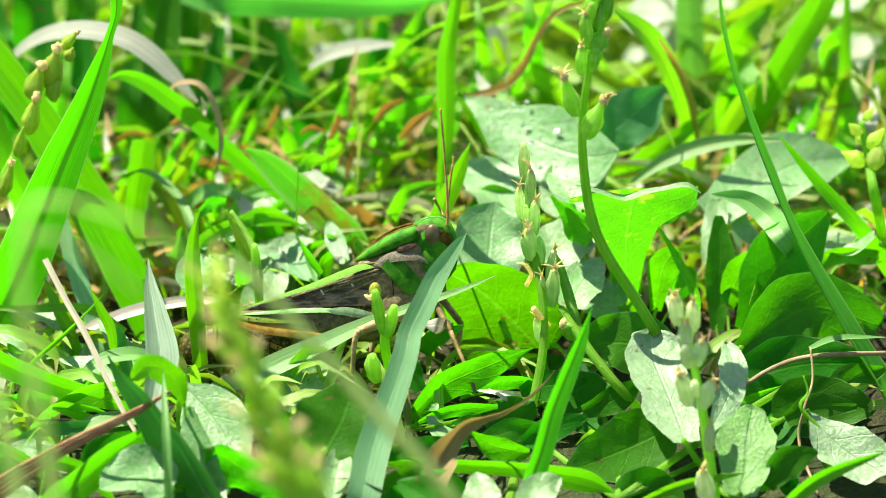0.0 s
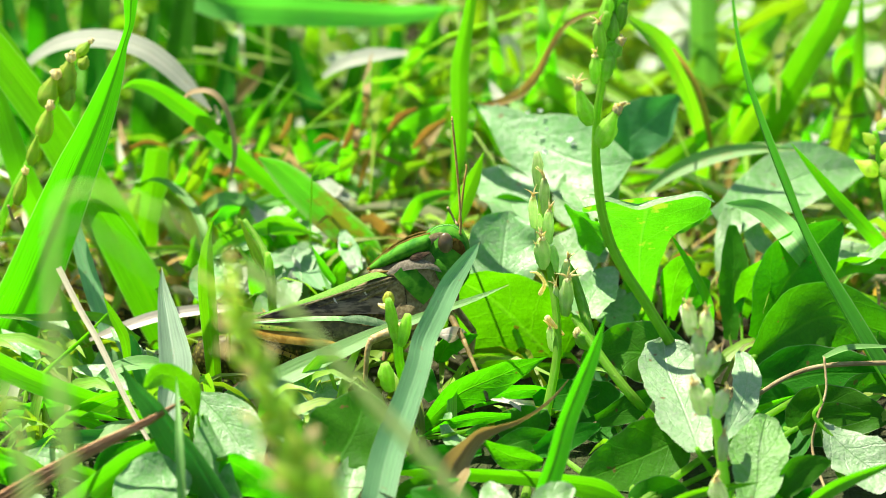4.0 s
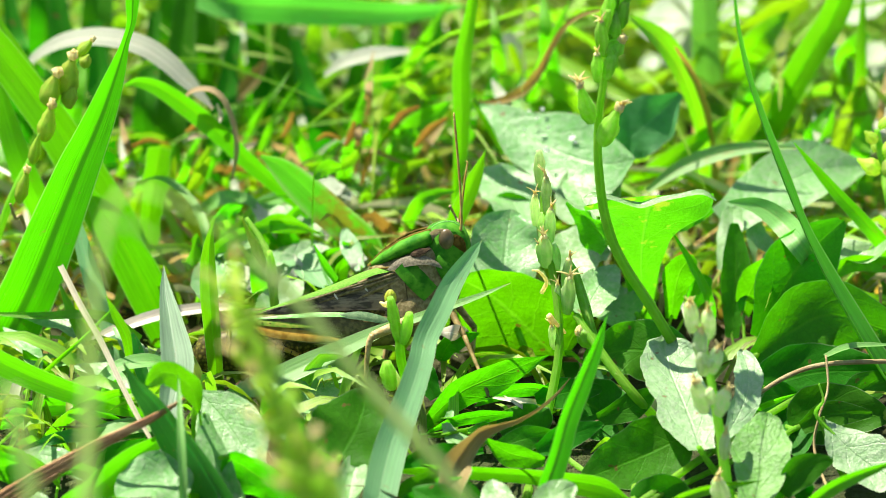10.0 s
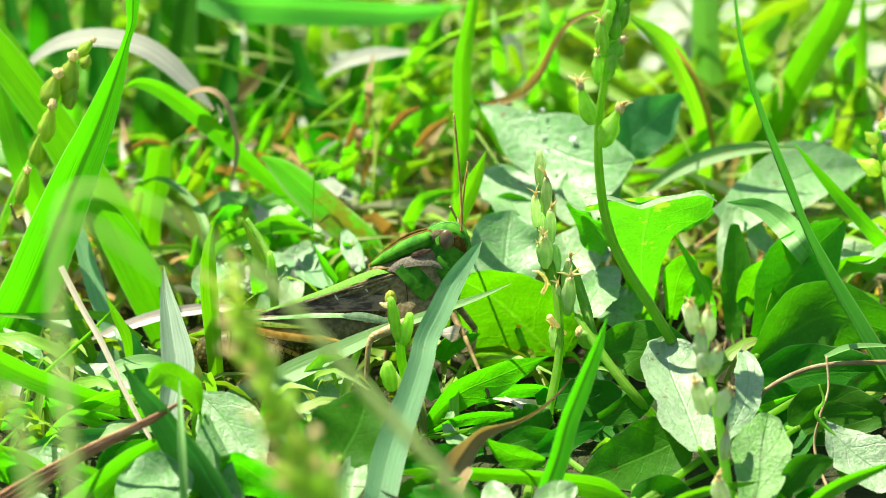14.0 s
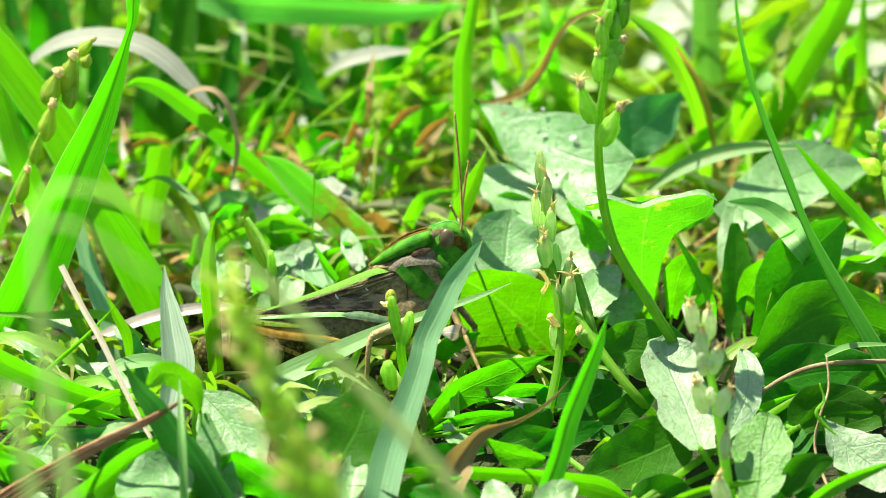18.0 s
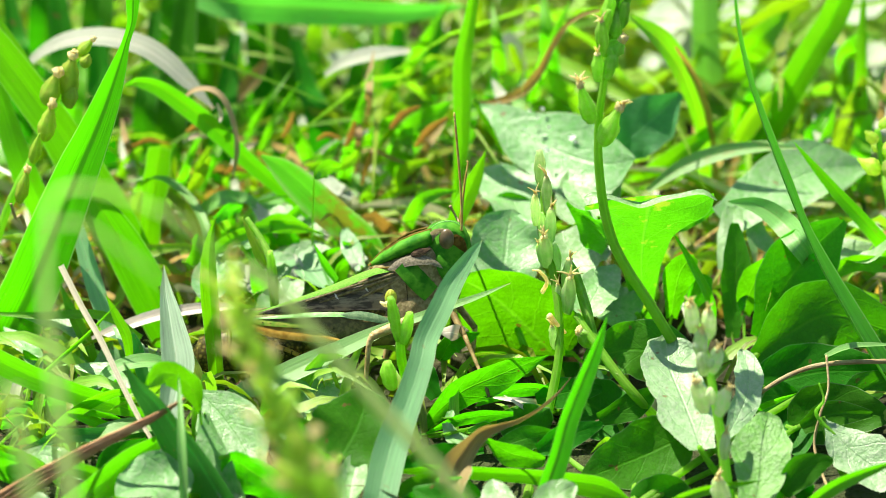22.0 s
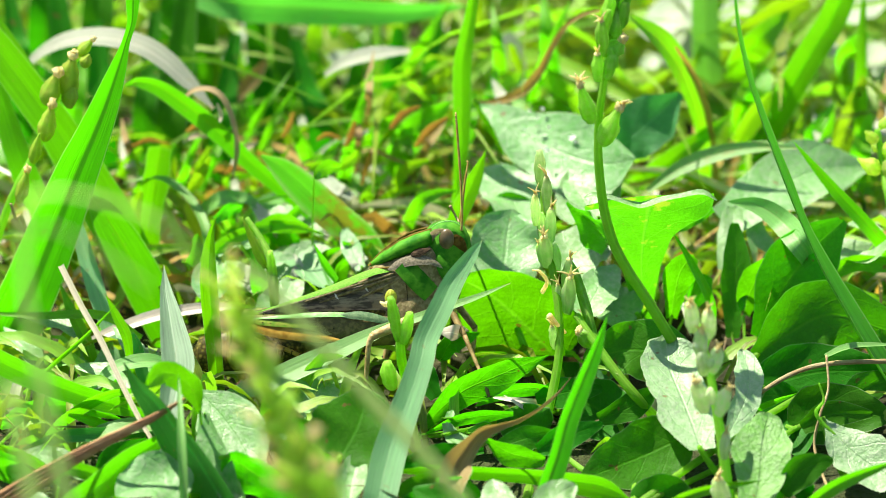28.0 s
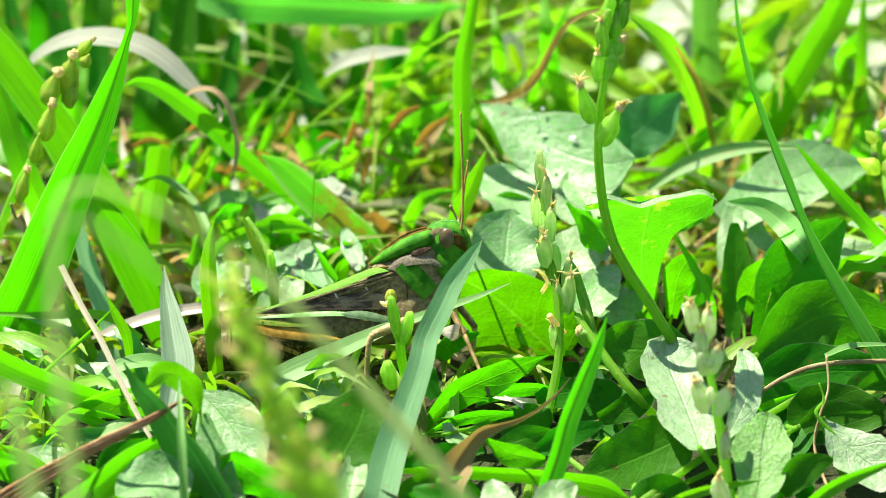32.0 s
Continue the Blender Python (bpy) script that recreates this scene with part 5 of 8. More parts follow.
leaf(weed_i, [(-32.5, 37.7, 11.4), (-35.6, 37.3, 16.2), (-41, 38.3, 18.1)], 6.41, LEAF, "", roll=-30.4)
weed_j = thing("broadleaf_weed", mm((7.5, -56.8, -0)), "low weed with scalloped leaves at the clearing", "plant", "broad-leaved weeds")
leaf(weed_j, [(9.4, -63.3, 4.1), (9.4, -58.8, 6.3), (8.5, -53.5, 8.2)], 6.86, LEAF_SUN_SHEEN, "", roll=5.0)
leaf(weed_j, [(1.6, -62.7, 2.7), (0.6, -59, 5.4), (-5.3, -55.1, 7.3)], 7.84, LEAF_SHADED, "", roll=20.5)
leaf(weed_j, [(17.1, -66.9, 5.8), (19.6, -61.2, 8.5), (23.1, -58.2, 9.3)], 6.83, LEAF_SUN_SHEEN, "", roll=-26.0)
leaf(weed_j, [(4.5, -51.8, 2), (3.5, -52.8, 5.8), (-1.4, -52.8, 7.9)], 5.91, LEAF, "", roll=-29.2)
weed_k = thing("broadleaf_weed", mm((33.4, -47.4, 0)), "low weed with leaves coloured deep green for shade", "plant", "broad-leaved weeds")
leaf(weed_k, [(32.2, -17.3, 1.9), (27.2, -14.3, 5), (22.1, -12.3, 6.4)], 11.24, LEAF_SHADED, "", roll=10.3)
leaf(weed_k, [(33.4, -45, -1.1), (39.4, -43.9, 0.6), (45.4, -45, -1.1)], 7.96, LEAF_SHADED, "", roll=-12.0)
leaf(weed_k, [(17.8, -25.1, 3.1), (14.8, -23.2, 4.5), (9.7, -21.4, 5.9)], 10.14, LEAF_SHADED, "", roll=10.7)
leaf(weed_k, [(65, -13.1, 6.7), (62.7, -18.3, 4.5), (64.4, -26.2, 0.3)], 12.22, LEAF_SHADED, "", roll=0.0)
leaf(weed_k, [(75.6, -9, 5), (72.6, -7.4, 5.4), (66.5, -7.6, 4.3)], 9.25, LEAF_SHADED, "", roll=30.0)
stalk([(5.6, 65.7, -0), (3.5, 8.6, 30), (2.3, 5.9, 33.9), (1.3, 4.7, 36.4)], [0.23, 0.23, 0.21, 0.27], TWIG, "thin dry twig with a knobbed end", name='dry_twig')
grass_blade([(20.8, -1.8, -0), (14.9, -17.9, 7.5), (7.9, -17.9, 8.4)], 1.23, STRAW, "short dry straw scrap lying flat", name='straw', group='dry blades', shape='lance', roll=27.9)
grass_blade([(19.2, -8, -0), (14.8, -21, 7.5), (10.8, -19.6, 9.5)], 0.92, STRAW, "short dry straw scrap lying flat", name='straw', group='dry blades', shape='lance', roll=25.0)
grass_blade([(4.9, 22.2, 0), (2.9, -9.6, 16.9), (-0.8, -11.2, 18.3)], 3.72, STRAW, "tan dry leaf scrap curled up", name='dry_leaf', group='dry blades', shape='ovate', curl=0.4)
stalk([(22.2, -5.7, 15.8), (20.5, -12.5, 20.3), (19.1, -13.8, 22.5)], [0.31, 0.41, 0.62], HUSK, "withered orange flower on a spike", name='withered_flower', category='flower')
stalk([(18.1, 0.7, 21), (18.9, -0.4, 23.6), (17.5, -1.6, 26.1), (16.2, -1.5, 26.3)], [0.41, 0.36, 0.26, 0.15], HUSK, "curled brown leaf shred", name='leaf_shred', category='dry leaf')
grass_blade([(-16, 74.5, -0), (-19.8, 49.7, 19.9), (-23.6, 52.4, 22.3), (-27.4, 54.1, 23.9)], 3.91, GRASS_PALE, "bleached blade scrap bent over", shape='lance', roll=17.8)
grass_blade([(-27.8, 59.9, 0), (-30.8, 37.4, 18.5), (-34.1, 39.9, 20.7), (-36.8, 44.2, 22.7)], 3.22, GRASS_PALE, "bleached blade scrap bent over", shape='lance', roll=15.1)
grass_blade([(-51.6, 77.5, -0), (-43.7, 42.2, 22.1), (-37.9, 43.2, 22.8), (-32.5, 40.2, 20.2)], 3.02, GRASS_BLUE, "pale green blade bent over", shape='lance', roll=-27.0)
grass_blade([(-40.4, 74.5, -0), (-35.8, 44.5, 19.1), (-30.6, 48.5, 20.9), (-24.1, 49.8, 20.4)], 3.25, GRASS_BLUE, "pale green blade bent over", shape='lance', roll=-23.6)
leaf(weed_i, [(-41.7, 12.8, 14.8), (-43.2, 17.5, 17.4), (-41, 24.1, 19.2)], 6.71, LEAF_SUN_SHEEN, "pale leaf", roll=-5.0)
leaf(weed_i, [(-32.8, 10.4, 11.3), (-29.5, 15.7, 14.2), (-26.8, 23.7, 17.1)], 7.34, LEAF_SUN_SHEEN, "pale leaf", roll=-20.6)
leaf(weed_i, [(-28.2, 37.3, 15), (-30.3, 37.6, 17.2), (-35.7, 39.4, 15.9)], 5.34, LEAF, "", roll=-37.2)
stalk([(-75.4, 31.3, -0), (-77.3, 18, 27.2), (-78.6, 14.1, 30.3), (-79.4, 13.5, 33.4)], [0.36, 0.36, 0.31, 0.24], TWIG, "short crooked dry twig among blades", name='dry_twig')
weed_l = thing("broadleaf_weed", mm((52.9, 157, 0)), "weed with pale leaves standing farther back", "plant", "broad-leaved weeds")
weed_m = thing("broadleaf_weed", mm((-42, 157, 0)), "small weed with pale round leaves", "plant", "broad-leaved weeds")
grass_blade([(-40.4, 108, -0), (-34.5, 71.2, 24.2), (-31.1, 70.9, 30.6), (-27.2, 71.9, 36.4)], 1.77, GRASS, "thin green blade leaning among the grass", roll=11.6)
grass_blade([(-16.7, 130.4, 0), (-14.4, 65, 33.9), (-14.1, 66.9, 38.6), (-13.3, 72.2, 42.1)], 1.77, DRY, "stained orange-brown blade among the grass", roll=-16, name='withered_grass', group='dry blades')
grass_blade([(-18.1, 108, -0), (-16.3, 61.9, 26.2), (-16.2, 63.5, 30.2), (-15.7, 68.5, 33)], 1.54, DRY, "stained orange-brown blade among the grass", roll=-16, name='withered_grass', group='dry blades')
grass_blade([(-6.2, 111.2, 0), (-3.3, 61.7, 25.7), (-1.5, 62.7, 28.2), (0.7, 67.1, 29.5)], 1.98, DRY, "stained orange-brown blade among the grass", roll=-16, name='withered_grass', group='dry blades')
grass_blade([(-30.2, 112.8, -0), (-22.3, 70.1, 22.7), (-16.5, 72.1, 24.5), (-10.3, 75.4, 25.7)], 1.55, GRASS_PALE, "bleached thin blade lying low among the grass", roll=-40.4)
grass_blade([(-21.3, 123.9, 0), (-14.3, 61.6, 25.5), (-9.5, 60.9, 23.9), (-4.3, 63.6, 20.9)], 0.99, DRY, "thin brown blade arching among the grass", roll=-16, name='withered_grass', group='dry blades')
grass_blade([(-35.8, 108, -0), (-33.6, 69.1, 21.1), (-33.6, 69, 23.5), (-33.3, 70.2, 25.4)], 1.55, YELLOW, "short yellowed blade among the grass", roll=-13.1)
grass_blade([(-32.1, 98.7, 0), (-28.2, 59.7, 20.8), (-26.5, 60.4, 22.5), (-24.4, 64.4, 22.9)], 2.20, DRY, "withered brown blade lying among the grass", roll=-16, name='withered_grass', group='dry blades')
grass_blade([(-63.2, 108, -0), (-60.3, 61.5, 25.2), (-61.3, 62.7, 28.2), (-62, 67.3, 30)], 1.76, DRY, "withered brown blade among the grass", roll=-16, name='withered_grass', group='dry blades')
grass_blade([(87.7, 120.7, 0), (84.2, 63.9, 31.2), (84.9, 66, 36.3), (86.2, 71.4, 40.1)], 1.55, DRY, "thin dark brown stalk leaning among the grass", roll=-16, name='withered_grass', group='dry blades')
grass_blade([(59.8, 127.1, 0), (58.6, 75.3, 28.1), (59.5, 75.1, 32.9), (60.9, 76.2, 37.1)], 5.56, GRASS, "bright green blade leaning among the grass", roll=5.7)
grass_blade([(13.4, 120.7, 0), (14.2, 72.5, 27.6), (14.9, 76.8, 31.5), (16.1, 82.5, 34.8)], 2.67, GRASS_BLUE, "greyish blade upright among the grass", roll=-20.9)
grass_blade([(-10.6, 98.7, 0), (-8.4, 67.9, 20.4), (-7.4, 67.7, 25.1), (-5.9, 68.8, 29.4)], 4.85, GRASS, "broad green blade leaning among the grass", roll=5.7)
grass_blade([(8.9, 133.6, 0), (9.5, 76.6, 29.2), (9.8, 76.4, 33.2), (10.5, 77.5, 36.7)], 3.34, GRASS, "green blade upright among the grass", roll=-12.0)
grass_blade([(-15.9, 68.7, -0), (-18.1, 58.8, 12.6), (-21.5, 62.7, 16.2), (-24.5, 68.1, 19.1)], 3.28, GRASS_BLUE, "greyish blade leaning among the grass", roll=-3.5)
grass_blade([(-51.6, 54.2, 0), (-51.5, 54.5, 5.8), (-52.3, 56.3, 7.4), (-52.8, 59.5, 8.4)], 2.83, GRASS_PALE, "bleached ribbed blade among the grass", roll=-12.9)
grass_blade([(-47.3, 42.9, 0), (-49.2, 51.5, 3.1), (-51.7, 53.9, 5.2), (-53.8, 57.7, 6.8)], 3.69, STRAW, "ribbed straw-coloured blade among the grass", roll=-3.5, name='withered_grass', group='dry blades')
# dark blades added to stand for the shaded gaps in the grass
grass_blade([(-84.1, 136.9, 0), (-79.3, 107.6, 33.7), (-78.5, 120, 54.8)], 6.85, LEAF_SHADED, "broad blade coloured dark as a shaded gap", shape='strap', fold=0.4, roll=-12)
grass_blade([(-73.5, 127.1, 0), (-69.2, 106.8, 31.6), (-67.6, 120, 54.8)], 6.38, LEAF_SHADED, "broad blade coloured dark as a shaded gap", shape='strap', fold=0.4, roll=0)
grass_blade([(-56.9, 120.7, 0), (-53.7, 106.2, 30.2), (-52.7, 120, 54.8)], 6.37, LEAF_SHADED, "broad blade coloured dark as a shaded gap", shape='strap', fold=0.4, roll=0)
grass_blade([(-50.3, 127.1, 0), (-47.2, 106.8, 31.6), (-46.6, 120, 54.8)], 5.01, LEAF_SHADED, "broad blade coloured dark as a shaded gap", shape='strap', fold=0.4, roll=-18)
grass_blade([(-38.3, 133.6, 0), (-37.1, 107.3, 33), (-40, 120, 54.8)], 4.56, LEAF_SHADED, "broad blade coloured dark as a shaded gap", shape='strap', fold=0.4, roll=-18)
grass_blade([(-46.8, 158, -0), (-46.7, 155.4, 7.7), (-47.2, 157.2, 12.3), (-49.1, 162.5, 15.7)], 4.03, LEAF_SHADED, "leaning blade coloured dark as a shaded gap", shape='lance', fold=0.4, roll=12)
grass_blade([(-41.9, 154.6, 0), (-40.2, 155.2, 7.4), (-38.9, 157.4, 12.7), (-39, 162.9, 16.8)], 4.26, LEAF_SHADED, "leaning blade coloured dark as a shaded gap", shape='lance', fold=0.4, roll=0)
grass_blade([(-36.1, 158, -0), (-35.6, 155.2, 7.4), (-35.8, 156.9, 11.6), (-37.2, 162, 14.6)], 3.55, LEAF_SHADED, "leaning blade coloured dark as a shaded gap", shape='lance', fold=0.4, roll=6)
grass_blade([(-31.3, 156.3, 0), (-28.9, 155.2, 7.4), (-27.1, 157.1, 12.1), (-26.6, 162.5, 15.7)], 4.03, LEAF_SHADED, "leaning blade coloured dark as a shaded gap", shape='lance', fold=0.4, roll=-6)
grass_blade([(-25.4, 156.3, 0), (-23.8, 154.9, 6.6), (-22.8, 156.6, 10.7), (-23, 161.6, 13.5)], 3.55, LEAF_SHADED, "leaning blade coloured dark as a shaded gap", shape='lance', fold=0.4, roll=0)
grass_blade([(-58.4, 80.5, 0), (-54.7, 59.2, 16.8), (-53.3, 59.4, 22.5), (-51, 60.2, 28)], 2.84, GRASS, "bright grass blade lit through by the sun", roll=6.9)
grass_blade([(-50.3, 74.5, -0), (-49.9, 56.9, 14.2), (-51.5, 57.2, 18.7), (-52, 58.1, 23)], 2.40, YELLOW, "bright grass blade lit through by the sun", roll=-20.7)
grass_blade([(-44.6, 68.7, -0), (-41.2, 55.1, 12.1), (-39.5, 55.5, 16.3), (-36.8, 56.3, 20.2)], 2.18, GRASS, "bright grass blade lit through by the sun", roll=18.5)
grass_blade([(-40.6, 80.5, 0), (-39.4, 57.1, 16.8), (-40.4, 61.7, 20.1), (-40.4, 66.7, 23.2)], 1.97, GRASS_PALE, "bleached grass blade, bent", roll=-22.9)
grass_blade([(-54.6, 95.6, 0), (-50, 62.6, 20.1), (-48.4, 62.9, 24.7), (-45.7, 63.7, 29)], 2.42, GRASS, "bright grass blade lit through by the sun", roll=49.8)
grass_blade([(-37.4, 86.5, -0), (-33.7, 60.1, 17.6), (-32, 60.4, 22.1), (-29.3, 61.3, 26.4)], 2.41, YELLOW, "bright grass blade lit through by the sun", roll=2.8)
grass_blade([(-61.6, 98.7, 0), (-59.8, 61.8, 20.8), (-61.6, 65.4, 23.3), (-62.4, 69.5, 25.6)], 2.20, GRASS_PALE, "bleached grass blade, bent", roll=-2.1)
grass_blade([(-49.2, 101.8, -0), (-44.6, 63.9, 21.6), (-43, 64.3, 25.7), (-40.3, 65.1, 29.6)], 1.76, GRASS, "bright grass blade lit through by the sun", roll=2.5)
grass_blade([(-27.7, 101.8, -0), (-23.5, 63.5, 20.9), (-21.6, 63.9, 24.3), (-18.5, 64.8, 27.4)], 2.64, GRASS, "bright grass blade lit through by the sun", roll=13.5)
grass_blade([(-18.4, 86.5, -0), (-14.8, 59.3, 16.3), (-12.8, 59.6, 19.3), (-9.8, 60.6, 22)], 2.63, YELLOW, "bright grass blade lit through by the sun", roll=23.5)
grass_blade([(-9.3, 74.5, -0), (-6.8, 56.3, 13.2), (-5.6, 56.7, 16.6), (-3.3, 57.5, 19.7)], 2.18, GRASS, "bright grass blade lit through by the sun", roll=2.5)
weed_n = thing("broadleaf_weed", mm((-69.8, -2.8, 0)), "low weed with pale and bright leaves under the grass", "plant", "broad-leaved weeds")
leaf(weed_n, [(-65.2, -8, 4.5), (-62.2, -2.2, 7.6), (-61, 4.5, 10.4)], 4.13, LEAF_SUN_SHEEN, "pale leaf", shape='lance', wave=0.2, roll=-16.7)
leaf(weed_n, [(-70.9, -1.2, 0.4), (-72.8, -2.7, 6.2), (-76.6, -3.6, 11.6)], 4.55, LEAF, "bright leaf", shape='lance', wave=0.2, roll=-21.1)
leaf(weed_n, [(-73.5, -5.7, 8), (-76.1, -1, 10.5), (-80.7, 4.4, 12.7)], 4.13, LEAF_SUN_SHEEN, "pale leaf", shape='lance', wave=0.2, roll=25.0)
leaf(weed_n, [(-64.3, -10.9, -6.6), (-67.6, -7.1, -4.6), (-73, -2.5, -3)], 5.17, LEAF_SUN_SHEEN, "pale leaf", shape='lance', wave=0.2, roll=31.0)
leaf(weed_n, [(-74, -4.7, -8.2), (-75.9, -6.2, -2.5), (-79.7, -7, 3)], 4.55, LEAF, "bright leaf", shape='lance', wave=0.2, roll=-21.1)
leaf(weed_n, [(-61.6, -3.5, -5.4), (-59.6, -5.1, 0.4), (-59.6, -5.9, 5.8)], 4.13, LEAF, "bright leaf", shape='lance', wave=0.2, roll=6.2)
leaf(weed_n, [(-55, -4.9, 8.8), (-56.8, -0.8, 10.9), (-60.5, 4.1, 12.8)], 3.72, LEAF_SUN_SHEEN, "pale leaf", shape='lance', wave=0.2, roll=23.2)
weed_o = thing("broadleaf_weed", mm((-30.4, -2.8, 0)), "low weed with pale leaves beneath the insect", "plant", "broad-leaved weeds")
leaf(weed_o, [(-28.9, -18.9, 1.5), (-29.8, -20.1, 5.9), (-31.8, -20.6, 10)], 7.12, LEAF, "bright leaf", roll=-15.0)
leaf(weed_o, [(-22.7, -24.9, 1.9), (-20.1, -20.9, 4), (-18.8, -16, 5.8)], 6.71, LEAF_SUN_SHEEN, "pale leaf", roll=-19.8)
petal_scrap(mm((18.9, 53, 37)), 1.23, PETAL, "fallen_petal", "tiny white petal fallen on a leaf")
petal_scrap(mm((17.9, 51.1, 35.9)), 1.03, PETAL, "fallen_petal", "tiny white petal fallen on a leaf")
petal_scrap(mm((16.5, 52.6, 36.8)), 0.92, PETAL, "fallen_petal", "tiny white petal fallen on a leaf")
petal_scrap(mm((19.7, 44.9, 31.8)), 1.23, PETAL, "fallen_petal", "tiny white petal fallen on a leaf")
petal_scrap(mm((24.5, 47.5, 33.3)), 1.54, PETAL, "fallen_petal", "tiny white petal fallen on a leaf")
petal_scrap(mm((25.1, 46.8, 32.6)), 1.44, PETAL, "fallen_petal", "tiny white petal fallen on a leaf")
petal_scrap(mm((20.1, 49.3, 34.7)), 0.82, PETAL, "fallen_petal", "tiny white petal fallen on a leaf")
petal_scrap(mm((15.6, 49.2, 34.3)), 0.72, PETAL, "fallen_petal", "tiny white petal fallen on a leaf")
petal_scrap(mm((23.1, 43.4, 30.6)), 0.82, PETAL, "fallen_petal", "tiny white petal fallen on a leaf")
petal_scrap(mm((12, 27.5, 21.2)), 1.64, HUSK, "husk_scrap", "tan husk scrap fallen on a leaf")
petal_scrap(mm((15.6, 26, 21)), 1.54, HUSK, "husk_scrap", "tan husk scrap fallen on a leaf")
petal_scrap(mm((18.4, 26.6, 21.1)), 1.33, HUSK, "husk_scrap", "tan husk scrap fallen on a leaf")
petal_scrap(mm((12.8, 20.6, 18.4)), 0.72, HUSK, "husk_scrap", "tan husk scrap fallen on a leaf")
petal_scrap(mm((54.1, 40.8, 21.5)), 1.03, HUSK, "husk_scrap", "tan husk scrap fallen on a leaf")
grass_blade([(72.1, 100.6, 0), (71.8, 60.3, 24.1), (73.6, 60.5, 29.4), (75.1, 61.1, 34.6)], 3.73, GRASS, "bright grass blade lit through by the sun", shape='lance', roll=47.7)
grass_blade([(81.2, 100.6, 0), (79.8, 60.1, 23.8), (80.9, 60.3, 28.7), (81.9, 60.9, 33.6)], 4.39, GRASS, "bright grass blade lit through by the sun", shape='lance', roll=13.5)
grass_blade([(69.2, 109.9, -0), (67.6, 61.9, 25.4), (68.4, 62.2, 29.2), (69, 62.8, 32.8)], 2.64, YELLOW, "bright grass blade lit through by the sun", shape='lance', roll=14.1)
grass_blade([(86.4, 109.9, -0), (84.1, 61, 27.3), (85.6, 65.8, 30.9), (86.9, 70.9, 34.4)], 4.41, GRASS_PALE, "bleached grass blade, bent", shape='lance', roll=-30.6)
grass_blade([(77.2, 109.9, -0), (73.3, 60.8, 25.9), (72.5, 64.4, 28.4), (71.6, 68.3, 30.8)], 3.31, GRASS_PALE, "bleached grass blade, bent", shape='lance', roll=12.5)
grass_blade([(85.6, 39, -0), (83.5, 43.2, 5.3), (80.3, 43.5, 9.5), (76.9, 44, 13.5)], 4.30, GRASS, "bright grass blade lit through by the sun", shape='lance', roll=2.7)
grass_blade([(4.2, 122.6, 0), (5.3, 65.1, 28.9), (5.8, 65.4, 32.6), (6.1, 66, 36.2)], 2.43, GRASS, "bright grass blade lit through by the sun", shape='lance', roll=-11.9)
grass_blade([(13.5, 135.6, 0), (12.2, 67.3, 31.9), (10.9, 70.3, 33.9), (9.4, 73.5, 35.8)], 2.66, GRASS_PALE, "bleached grass blade, bent", shape='lance', roll=15.8)
leaf(weed_n, [(-48.5, -12.4, 7.5), (-52.9, -4.5, 9.5), (-58.1, 0, 9.8)], 4.73, LEAF_SUN_SHEEN, "pale leaf", roll=39.6)
leaf(weed_n, [(-56.5, -15.6, 7.8), (-60.9, -8.8, 9.3), (-67.5, -5.8, 9.2)], 4.10, LEAF_SUN_SHEEN, "pale leaf", shape='lance', roll=44.9)
leaf(weed_n, [(-66.6, 1.5, 11.6), (-71.1, 6.8, 12.8), (-78.5, 9.1, 13)], 4.78, LEAF_SUN_SHEEN, "pale leaf", shape='lance', roll=47.0)
grass_blade([(-27.6, 7.6, -0), (-28.1, -1.1, 8.3), (-27.5, 1.3, 10.4)], 1.87, GRASS_PALE, "short bleached blade scrap", shape='lance', roll=0.8)
grass_blade([(-32.7, 5, 0), (-36.4, -5.7, 7.1), (-40.4, -5, 7.2)], 1.65, YELLOW, "short bright grass blade", shape='lance', roll=-24.7)
leaf(weed_n, [(-71, -45.1, 2.2), (-75.3, -46.3, 6.5), (-81.5, -47.4, 10.2)], 5.55, LEAF, "bright leaf", roll=-32.8)
leaf(weed_n, [(-62.9, -45.3, 4.5), (-68.1, -41, 6.7), (-74.2, -39.6, 7.4)], 4.38, LEAF_SUN_SHEEN, "pale leaf", shape='lance', roll=36.4)
leaf(weed_n, [(-68.2, -57.8, 1.5), (-71.4, -53.2, 3.8), (-75.5, -50.7, 5)], 4.93, LEAF_SUN_SHEEN, "pale leaf", roll=29.9)
grass_blade([(-55, -47.4, 0), (-59.8, -48.4, 5.9), (-65.6, -48.5, 8.1), (-71.6, -48.4, 7)], 2.97, GRASS, "low bright grass blade", shape='lance', roll=-14.5)
leaf(weed_i, [(-15.2, 28.2, 15.3), (-16.5, 27.6, 17.8), (-18.8, 26.8, 20.7)], 2.75, LEAF, "small bright leaf", roll=-23.9)
leaf(weed_i, [(-20.6, 30.6, 14.3), (-26, 34.6, 14.8), (-31.5, 26.3, 12.6)], 6.79, LEAF_SUN_SHEEN, "pale leaf", roll=50.0)
leaf(weed_i, [(-22.9, 40.4, 16.1), (-28.4, 48.3, 17.6), (-35, 50.9, 17.5)], 4.73, LEAF_SUN_SHEEN, "pale leaf", shape='lance', roll=47.7)
grass_blade([(-16, 80.5, 0), (-20, 58, 17), (-24.4, 61.5, 18.2), (-30.9, 59, 16.6)], 3.28, GRASS_PALE, "bleached blade bent over", shape='lance', roll=40.5)
